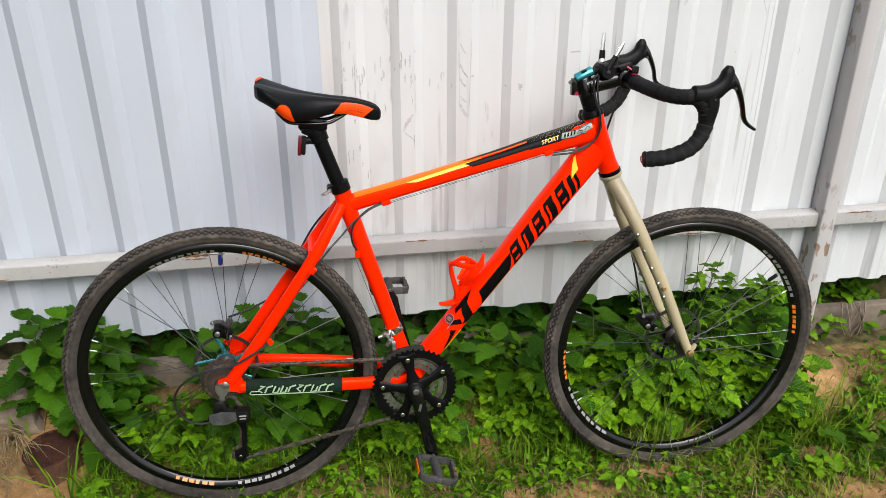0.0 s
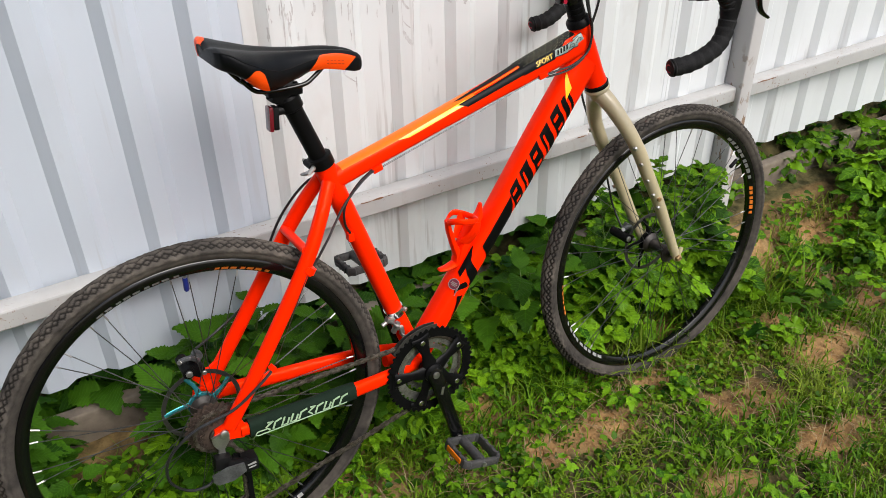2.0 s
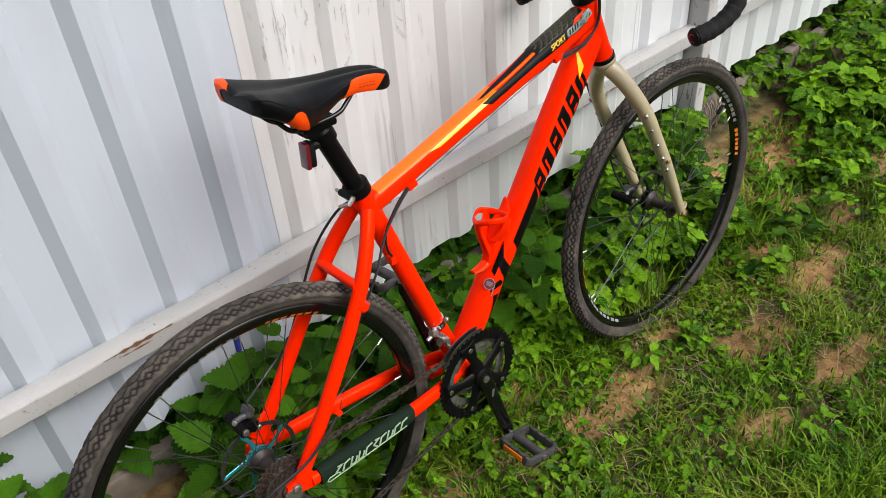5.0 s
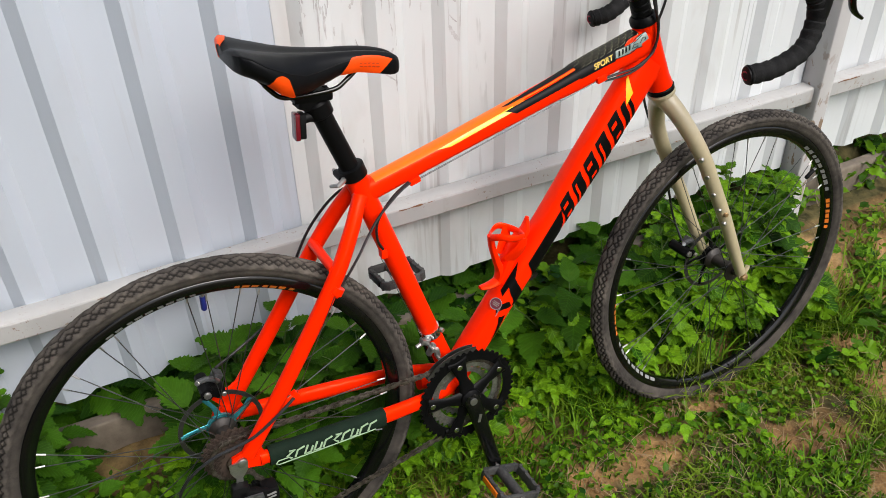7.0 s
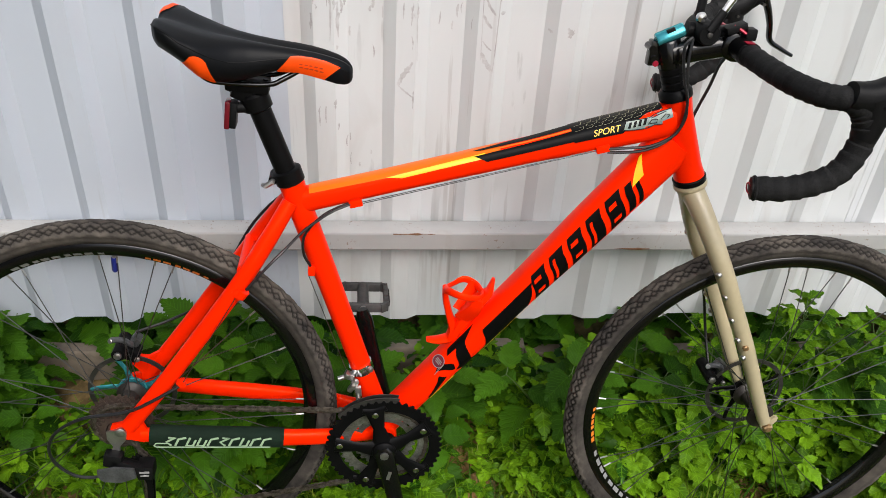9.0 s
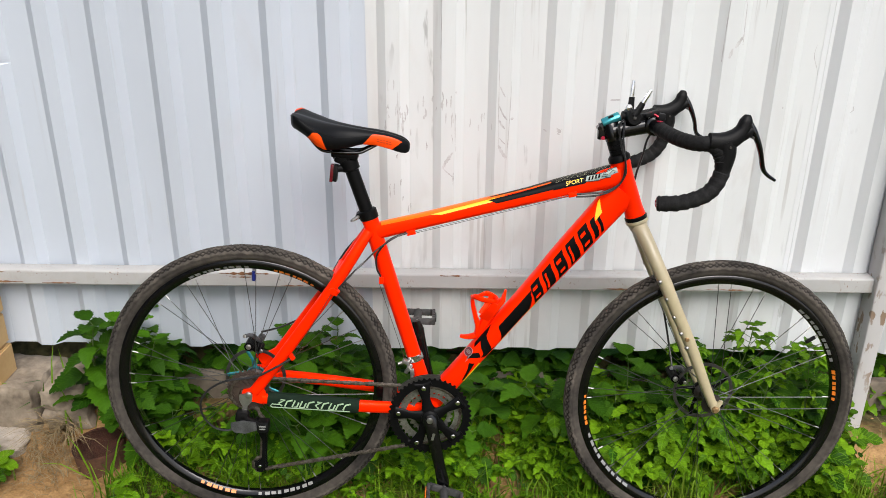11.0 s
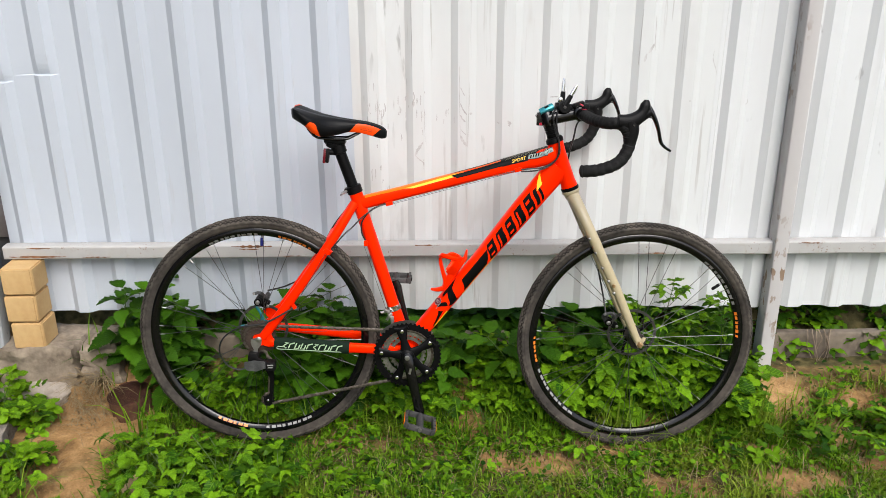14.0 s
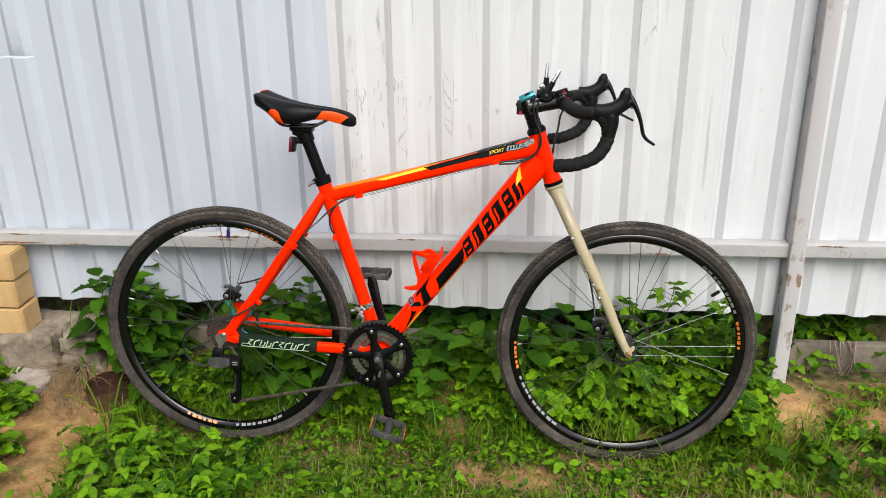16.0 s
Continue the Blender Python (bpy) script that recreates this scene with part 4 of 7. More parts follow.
for pts in ([(0.860, 14), (0.89, 8), (0.92, 5), (0.94, 9), (0.962, 6)], [(0.872, 45), (0.90, 40), (0.93, 35), (0.945, 44), (0.968, 49), (0.99, 51)], [(0.925, 14), (0.935, 26), (0.950, 22), (0.945, 13), (0.930, 16)], [(0.958, 20), (0.972, 34), (0.982, 28), (0.975, 20)],
            [(0.935, 32), (0.955, 38), (0.975, 44)]):
    sweep(bm, [TT.at(q, d, 0.0026) for q, d in pts], 0.0007, 5)
part("sticker_line", bm, BLACK_DECAL, frame_part)
# down tube: black blocks, chevrons, yellow wedge
decal("black_wedge", [((0.353, -38), (0.50, -38), (0.555, 16), (0.385, 16))], DT, BLACK_DECAL, "long black wedge on the down tube", 0.0009)
for i in range(5):
    s = 0.525 + 0.060 * i
    decal("black_block", [((s, -40), (s + 0.044, -40), (s + 0.082, 34), (s + 0.038, 34))], DT, BLACK_DECAL, "slanted black block on the down tube", 0.0009)
    slots = ([((s + 0.018, -22), (s + 0.040, -22), (s + 0.046, -12), (s + 0.024, -12)), ((s + 0.030, 4), (s + 0.052, 4), (s + 0.058, 14), (s + 0.036, 14))] if i % 2 == 0 else
             [((s + 0.012, -30), (s + 0.020, -30), (s + 0.048, 18), (s + 0.040, 18))])
    decal("orange_slot", slots, DT, ORANGE, "", 0.0013)
for s, w in ((0.842, 0.020), (0.872, 0.012)):
    decal("black_stroke", [((s - 0.02, -36), (s - 0.02 + w, -36), (s + 0.015 + w, 24), (s + 0.015, 24))], DT, BLACK_DECAL, "short black stroke on the down tube", 0.0009)
decal("chevron", [((0.272, 40), (0.283, 64), (0.375, 64), (0.335, 34)), ((0.305, 40), (0.335, 38), (0.302, -38), (0.268, -22)), ((0.285, -8), (0.318, -38), (0.275, -40), (0.258, -18)),
                  ((0.222, 26), (0.240, 38), (0.268, 2), (0.258, -14)), ((0.150, -26), (0.217, 4), (0.228, -12), (0.152, -38))], DT, BLACK_DECAL, "black chevrons on the down tube", 0.0009)
decal("yellow_wedge", [((0.868, 8), (0.905, 10), (0.935, 60), (0.925, 60))], DT, YELLOW, "yellow triangle on the down tube", 0.0012)
for q in (((0.15, -50), (0.238, -50), (0.238, -33), (0.15, -36)), ((0.335, -48), (0.55, -46), (0.55, -42), (0.335, -43))):
    decal("yellow_line", [q], DT, YELLOW, "thin yellow line under the down tube", 0.0011)
nn = (Vector((0, -1, 0)) * math.cos(radians(46)) + DT.n * math.sin(radians(46))).normalized()
basis = Matrix((DT.t, -nn, DT.t.cross(-nn))).transposed().to_4x4()
bubble = Matrix.Translation(DT.at(0.246, 50, 0.0016)) @ basis
bm = bmesh.new()
lathe(bm, [(0.0, -0.0004), (0.0112, -0.0004), (0.0112, 0.0004), (0.0, 0.0004)], 28)
slab(bm, [(-0.006, -0.008), (0.001, -0.010), (-0.021, -0.012)], -0.0004, 0.0004)
pl = part("round_sticker", bm, PLUM, frame_part, "small plum speech-bubble sticker with a pale rim")
pl.matrix_basis = bubble
bm = bmesh.new()
lathe(bm, [(0.0102, -0.001), (0.0114, -0.001), (0.0114, 0.0), (0.0102, 0.0)], 28, close=True)
sweep(bm, [(-0.006, -0.0006, -0.009), (-0.021, -0.0006, -0.012), (0.001, -0.0006, -0.011)], 0.0006, 5)
for w, x in ((0.012, 0.003), (0.014, 0.0), (0.010, -0.003)):
    box(bm, pose(x, -0.0008, 0), 0.0015, 0.0006, w)
rimst = part("sticker_rim", bm, WHITE_DECAL, frame_part)
rimst.matrix_basis = bubble
fc = bpy.data.curves.new("word", "FONT")
fc.body, fc.size, fc.shear, fc.extrude, fc.align_x, fc.align_y = "SPORT", 0.0132, 0.32, 0.0002, "CENTER", "CENTER"
fo = new("word", fc)
word_mesh = bpy.data.meshes.new_from_object(fo.evaluated_get(bpy.context.evaluated_depsgraph_get()))
bpy.data.objects.remove(fo)
word_mesh.materials.clear()
word_mesh.materials.append(YELLOW)
word = new("lettering", word_mesh)
word.parent = frame_part
wp = TT.at(0.818, 24, 0.0030)
word.matrix_basis = Matrix.Translation(wp) @ pose(0, 0, 0, 62, -15.7, 0)
word["label"] = "yellow slanted word SPORT"

# chain stay protector with pale print
bm = bmesh.new()
sweep(bm, [(0.044, -0.0655, 0.335), (0.15, -0.062, 0.3285), (0.256, -0.0555, 0.3205)], 0.0175, 16, flat=0.0135, up=(0, 0, 1), power=2.6)
guard = part("chain_stay_guard", bm, GREEN_NEOPRENE, bike, "dark green neoprene wrap with pale green print")
bm = bmesh.new()


def glyph(x, w, kind):
    """A bent pale stroke on the wrap: a plain shape, no letter."""
    z = 0.3285 - 0.068 * (x - 0.15)
    y = -0.0758 + 0.065 * (x - 0.15)
    hgt = 0.0082
    if kind == 0:
        pts = [(x, z - hgt), (x, z + hgt * 0.6), (x + w, z + hgt)]
    elif kind == 1:
        pts = [(x, z + hgt), (x + w, z + hgt), (x, z - hgt * 0.1), (x + w, z - hgt)]
    else:
        pts = [(x, z + hgt), (x, z - hgt), (x + w, z - hgt), (x + w, z + hgt * 0.4)]
    sweep(bm, [(a + 0.45 * (b - z), y, b) for a, b in pts], 0.0008, 6, flat=0.0021, up=(0, 1, 0))


for i in range(10):
    glyph(0.072 + 0.0168 * i, 0.0108, (1, 0, 2, 2, 0, 1, 0, 2, 0, 0)[i])
sweep(bm, [(0.052, -0.0815, 0.326), (0.056, -0.0812, 0.3225), (0.235, -0.0695, 0.3115)], 0.0008, 6, flat=0.0012, up=(0, 1, 0))
sweep(bm, [(0.052, -0.0815, 0.326), (0.056, -0.0812, 0.3305), (0.075, -0.080, 0.329)], 0.0008, 6, flat=0.0012, up=(0, 1, 0))
part("print", bm, PALE_GREEN, guard, "pale green printed outline shapes")

# seat post, collar, saddle
sp_dir = ST.t.copy()
sp0 = ST.b
sp1 = Vector((0.2195, 0, 0.893))
bm = bmesh.new()
rod(bm, sp0 - sp_dir * 0.02, sp1, 0.0155, seg=24)
part("seat_post", bm, BLACK_ALLOY, bike, "black seat post")
bm = bmesh.new()
sweep(bm, [sp0 - sp_dir * 0.004, sp0 - sp_dir * 0.002, sp0 + sp_dir * 0.017, sp0 + sp_dir * 0.019], [0.019, 0.0215, 0.0215, 0.019], 28)
rod(bm, sp0 + Vector((-0.024, -0.014, 0.004)), sp0 + Vector((-0.024, 0.014, 0.004)), 0.0065)
collar = part("seat_collar", bm, BLACK_ALLOY, bike)
bm = bmesh.new()
rod(bm, sp0 + Vector((-0.024, -0.020, 0.004)), sp0 + Vector((-0.024, 0.026, 0.004)), 0.0034)
sweep(bm, [sp0 + Vector((-0.024, -0.018, 0.004)), sp0 + Vector((-0.034, -0.020, -0.002)), sp0 + Vector((-0.040, 0.0, -0.010))], [0.0045, 0.004, 0.003], 8)
part("clamp_bolt", bm, STEEL, collar, "bright steel clamp bolt")
bm = bmesh.new()
c = sp1 - sp_dir * 0.012
sweep(bm, [c - sp_dir * 0.008, c - sp_dir * 0.006, c + sp_dir * 0.014, c + sp_dir * 0.018], [0.017, 0.0205, 0.0205, 0.017], 24)
box(bm, pose(0.212, 0, 0.910, 0, 4, 0), 0.060, 0.040, 0.016, 0.005)
box(bm, pose(0.206, 0, 0.897, 0, 24, 0), 0.034, 0.030, 0.020, 0.005)
rod(bm, (0.188, 0, 0.898), (0.194, 0, 0.918), 0.004)
rod(bm, (0.234, 0, 0.898), (0.236, 0, 0.918), 0.004)
part("saddle_clamp", bm, BLACK_ALLOY, bike)
bm = bmesh.new()
sweep(bm, [(0.222, -0.004, 0.877), (0.205, -0.006, 0.878), (0.194, -0.006, 0.877)], [0.010, 0.008, 0.008], 10)
box(bm, pose(0.1915, -0.007, 0.868, 0, 5, 0), 0.010, 0.022, 0.038, 0.003)
refl = part("rear_light", bm, BLACK_PLASTIC, bike, "small rear light on a black bracket")
bm = bmesh.new()
box(bm, pose(0.1835, -0.007, 0.868, 0, 5, 0), 0.008, 0.021, 0.041, 0.003)
part("lens", bm, RED_LENS, refl, "dark red lens")

SAD = [  # x, half width, top, edge, skirt foot
    (0.098, 0.030, 0.994, 0.993, 0.976), (0.100, 0.050, 0.996, 0.997, 0.974), (0.107, 0.063, 0.998, 0.998, 0.970), (0.120, 0.070, 0.995, 0.993, 0.964), (0.137, 0.072, 0.990, 0.981, 0.953),
    (0.156, 0.069, 0.985, 0.971, 0.935), (0.172, 0.062, 0.981, 0.962, 0.926), (0.195, 0.050, 0.977, 0.953, 0.924), (0.218, 0.040, 0.973, 0.952, 0.928), (0.250, 0.031, 0.968, 0.955, 0.937),
    (0.280, 0.0275, 0.964, 0.958, 0.936), (0.300, 0.0255, 0.961, 0.956, 0.931), (0.318, 0.0235, 0.957, 0.952, 0.926), (0.334, 0.0212, 0.9525, 0.946, 0.921), (0.344, 0.0180, 0.948, 0.941, 0.920), (0.350, 0.0140, 0.943, 0.937, 0.921), (0.3535, 0.0090, 0.938, 0.934, 0.924), (0.3545, 0.0040, 0.934, 0.932, 0.927)]


def saddle_row(x):
    """The row number, with its fraction, at x."""
    for k in range(len(SAD) - 1):
        if x <= SAD[k + 1][0]:
            return k + (x - SAD[k][0]) / (SAD[k + 1][0] - SAD[k][0])
    return len(SAD) - 1.001


def saddle_at(i, a):
    """The shell at row i (may fall between two) and a from -1 (foot on the right) over the top to 1."""
    i = min(max(i, 0.0), len(SAD) - 1.001)
    k = int(i)
    f = i - k
    x, w, top, edge, foot = (SAD[k][q] + (SAD[k + 1][q] - SAD[k][q]) * f for q in range(5))
    b = abs(a)
    if b < 0.62:
        u = b / 0.62
        yy, zz = w * math.sin(u * 1.35) / math.sin(1.35) * 0.97, top - (top - edge) * u ** 2.4 + 0.003 * (1 - abs(2 * u - 1)) - 0.003 * math.exp(-(u / 0.2) ** 2)
    else:
        u = (b - 0.62) / 0.38
        yy, zz = w * (0.97 + 0.06 * math.sin(u * 2.2) - 0.22 * u * u), edge - (edge - foot) * u
    return Vector((x, math.copysign(yy, a), zz))


def saddle_patch(bm, corners, off=0.0012, n=16, m=12, bow=0.0):
    """A panel on the shell: four (x, a) corners; bow lifts the middle of its last side."""
    (a, b, c, d) = [Vector(q) for q in corners]
    g = []
    for i in range(n + 1):
        row = []
        for j in range(m + 1):
            f = i / n
            end = d.lerp(c, f)
            end.y -= math.copysign(bow * 4 * f * (1 - f), end.y)
            x, fa = a.lerp(b, f).lerp(end, j / m)
            fi = saddle_row(x)
            p = saddle_at(fi, fa)
            if off:
                e = 0.004 if abs(fa) < 0.99 else -0.004
                t1, t2 = saddle_at(fi, fa + e) - p, saddle_at(fi + 0.05, fa) - saddle_at(fi - 0.05, fa)
                nn = t1.cross(t2)
                if nn.length > 0:
                    nn.normalize()
                    mid = Vector((p.x, 0, p.z - 0.03))
                    p = p + nn * (off if nn.dot(p - mid) > 0 else -off)
            row.append(bm.verts.new(p))
        g.append(row)
    for i in range(n):
        for j in range(m):
            bm.faces.new((g[i][j], g[i + 1][j], g[i + 1][j + 1], g[i][j + 1]))
    return g


bm = bmesh.new()
rows_n = 60
g = [[bm.verts.new(saddle_at(i * (len(SAD) - 1.001) / rows_n, -1 + j / 22)) for j in range(45)] for i in range(rows_n + 1)]
for i in range(rows_n):
    for j in range(44):
        bm.faces.new((g[i][j], g[i + 1][j], g[i + 1][j + 1], g[i][j + 1]))
    bm.faces.new((g[i][0], g[i][-1], g[i + 1][-1], g[i + 1][0]))
bm.faces.new(g[0])
bm.faces.new(g[-1][::-1])
saddle = part("saddle", bm, SADDLE_BLACK, bike, "black sports saddle with orange panels", angle=60)
for s in (-1, 1):
    bm = bmesh.new()
    saddle_patch(bm, ((0.251, s * 0.99), (0.316, s * 0.985), (0.338, s * 0.60), (0.272, s * 0.57)), 0.0010, 16, 10, 0.03)
    panel = part("nose_panel", bm, SADDLE_ORANGE, saddle, "orange panel on the nose with a worn dark word")
    bm = bmesh.new()
    for i, w in enumerate((0.0045, 0.005, 0.0045, 0.005, 0.005)):
        x = 0.283 + 0.0066 * i
        saddle_patch(bm, ((x, s * 0.84), (x + w, s * 0.84), (x + w + 0.001, s * 0.81), (x + 0.001, s * 0.81)), 0.0014, 2, 1)
        saddle_patch(bm, ((x, s * 0.77), (x + w * 0.8, s * 0.77), (x + w * 0.8 + 0.001, s * 0.74), (x + 0.001, s * 0.74)), 0.0014, 2, 1)
    part("panel_mark", bm, mat("worn_brown_print", (0.48, 0.035, 0.003), 0.5, vary=0.3, scale=200), panel, "worn dark printed bars")
    bm = bmesh.new()
    saddle_patch(bm, ((0.137, s * 0.99), (0.177, s * 0.99), (0.167, s * 0.71), (0.148, s * 0.75)), 0.0010, 12, 10, 0.05)
    part("side_panel", bm, SADDLE_ORANGE, saddle, "orange panel low on the side")
    bm = bmesh.new()
    sweep(bm, [saddle_at(1.0 + i * 0.2, s * 0.62) + Vector((0, s * 0.0002, 0.0)) for i in range(68)], 0.0007, 5)
    part("seam", bm, BLACK_PLASTIC, saddle)
    bm = bmesh.new()
    sweep(bm, curve_pts([(0.140, s * 0.030, 0.945), (0.160, s * 0.026, 0.923), (0.185, s * 0.022, 0.917), (0.240, s * 0.022, 0.917), (0.262, s * 0.018, 0.925), (0.290, s * 0.008, 0.940)], 5), 0.0036, 10)
    part("rail", bm, BLACK_GLOSS, saddle, "thin black seat rail")
bm = bmesh.new()
saddle_patch(bm, ((0.0982, 0.985), (0.109, 0.985), (0.113, 0.46), (0.0982, 0.28)), 0.0012, 12, 8)
saddle_patch(bm, ((0.0985, 0.14), (0.0985, 0.55), (0.117, 0.45), (0.108, 0.18)), 0.0013, 12, 8)
part("tail_panel", bm, SADDLE_ORANGE, saddle, "orange panel on the tail's rear corner")

# headset, spacers, stem
h0, h1 = HT.a, HT.b
bm = bmesh.new()
sweep(bm, [h0 - head_axis * 0.008, h0 - head_axis * 0.006, h0 + head_axis * 0.001, h0 + head_axis * 0.003], [0.0215, 0.025, 0.0255, 0.0235], 28)
part("lower_headset_cup", bm, BLACK_ALLOY, bike)
bm = bmesh.new()
sweep(bm, [h1 - head_axis * 0.001, h1 + head_axis * 0.008, h1 + head_axis * 0.014], [0.0245, 0.0245, 0.0195], 28)
part("upper_headset_cup", bm, BLACK_ALLOY, bike)
for k in range(3):
    bm = bmesh.new()
    sweep(bm, [h1 + head_axis * (0.0145 + 0.011 * k), h1 + head_axis * (0.0155 + 0.011 * k), h1 + head_axis * (0.0240 + 0.011 * k), h1 + head_axis * (0.025 + 0.011 * k)], [0.0165, 0.0175, 0.0175, 0.0165], 24)
    part("spacer", bm, BLACK_ALLOY, bike)
s0 = h1 + head_axis * 0.050
clampc = Vector((0.885, 0, 1.004))
bm = bmesh.new()
sweep(bm, [s0 - head_axis * 0.004, s0 - head_axis * 0.002, s0 + head_axis * 0.034, s0 + head_axis * 0.037], [0.0165, 0.0185, 0.0185, 0.0165], 26)
mid0 = s0 + head_axis * 0.016
sweep(bm, [mid0, mid0.lerp(clampc, 0.4), mid0.lerp(clampc, 0.85), clampc], [0.017, 0.0165, 0.0165, 0.018], 18, flat=[0.021, 0.019, 0.020, 0.022], up=(0, 0, 1), power=3)
lathe(bm, [(0.0, -0.0235), (0.018, -0.0235), (0.0215, -0.021), (0.0215, 0.021), (0.018, 0.0235), (0.0, 0.0235)], 24, clampc)
box(bm, Matrix.Translation(mid0) @ pose(-0.022, 0, 0), 0.018, 0.016, 0.036, 0.003)
stem = part("stem", bm, BLACK_GLOSS, bike, "glossy black stem with a white mark")
for dx, dz in ((0.014, 0.011), (0.014, -0.011)):
    for sd in (-1, 1):
        bm = bmesh.new()
        bolt(bm, clampc + Vector((dx, sd * 0.017, dz)), (1, 0, 0), 0.004, 0.005)
        part("stem_bolt", bm, STEEL, stem)
for dz in (0.008, 0.024):
    bm = bmesh.new()
    rod(bm, s0 + head_axis * dz + Vector((-0.026, -0.011, 0)), s0 + head_axis * dz + Vector((-0.026, 0.011, 0)), 0.005, seg=14)
    part("clamp_bolt", bm, BLACK_GLOSS, stem)
bm = bmesh.new()
for i in range(4):
    q = mid0.lerp(clampc, 0.34 + 0.085 * i) + Vector((0, -0.0172, -0.004))
    slab(bm, [(-0.0025, -0.0035), (0.001, -0.0035), (0.003, 0.0035), (-0.0005, 0.0035)], -0.0005, 0.0005, Matrix.Translation(q))
part("mark", bm, WHITE_DECAL, stem, "white mark of four plain strokes")
bm = bmesh.new()
rod(bm, s0 + Vector((-0.0265, -0.0125, 0.002)), s0 + Vector((-0.0265, 0.0125, 0.002)), 0.0042, seg=14)
part("red_ring", bm, PINK, stem, "red anodised bolt ring")

# teal mount, thumb shifters
top = s0 + head_axis * 0.040
bm = bmesh.new()
sweep(bm, [(0.774, -0.004, 1.002), (0.776, -0.004, 1.003), (0.808, -0.004, 1.019), (0.810, -0.004, 1.020)], [0.0085, 0.0095, 0.0095, 0.0085], 20, power=3)
mount = part("top_mount", bm, TEAL, bike, "teal anodised tube clamped over the stem")
bm = bmesh.new()
box(bm, pose(0.790, -0.008, 1.0185, 0, -26, 0), 0.012, 0.008, 0.005, 0.001)
part("slot", bm, BLACK_PLASTIC, mount)
bm = bmesh.new()
lathe(bm, [(0.0, -0.030), (0.014, -0.030), (0.016, -0.027), (0.016, 0.026), (0.014, 0.030), (0.0, 0.030)], 22, (0.838, 0, 1.020))
rod(bm, (0.815, 0, 1.020), (0.870, 0, 1.016), 0.011)
shifter = part("shifter_mount", bm, BLACK_PLASTIC, bike, "black clamp with two thumb shifters")
for y, tip in ((-0.026, (0.8685, -0.022, 1.080)), (0.020, (0.839, 0.022, 1.0955))):
    bm = bmesh.new()
    a = Vector((0.838, y, 1.024))
    b = Vector(tip)
    sweep(bm, [a, a.lerp(b, 0.5)], [0.010, 0.0075], 10, flat=[0.007, 0.006])
    part("shift_lever", bm, BLACK_PLASTIC, shifter)
    bm = bmesh.new()
    sweep(bm, [a.lerp(b, 0.42), a.lerp(b, 0.8), b], [0.0062, 0.0060, 0.0035], 10, flat=[0.0045, 0.0048, 0.003])
    part("lever_tip", bm, CHROME, shifter, "bare metal lever end")
    bm = bmesh.new()
    bolt(bm, (0.838, math.copysign(0.030, y), 1.020), (0, y, 0), 0.0042, 0.002)
    part("shifter_screw", bm, DARK_STEEL, shifter)
bm = bmesh.new()
lathe(bm, [(0.0, -0.005), (0.006, -0.004), (0.0078, 0.0), (0.006, 0.005), (0.0, 0.006)], 16, (0.826, -0.016, 1.040))
part("adjuster", bm, CHROME, shifter)
bm = bmesh.new()
box(bm, pose(0.876, -0.020, 1.030, 0, -20, 0), 0.030, 0.020, 0.010, 0.003)
box(bm, pose(0.896, -0.024, 1.024, 0, 0, 0), 0.016, 0.020, 0.016, 0.003)
part("cable_splitter", bm, BLACK_PLASTIC, bike)
bm = bmesh.new()
sweep(bm, [(0.872, -0.024, 1.033), (0.880, -0.029, 1.030), (0.888, -0.032, 1.025)], 0.0022, 8)
part("red_link", bm, PINK, bike, "red anodised link by the bar clamp")

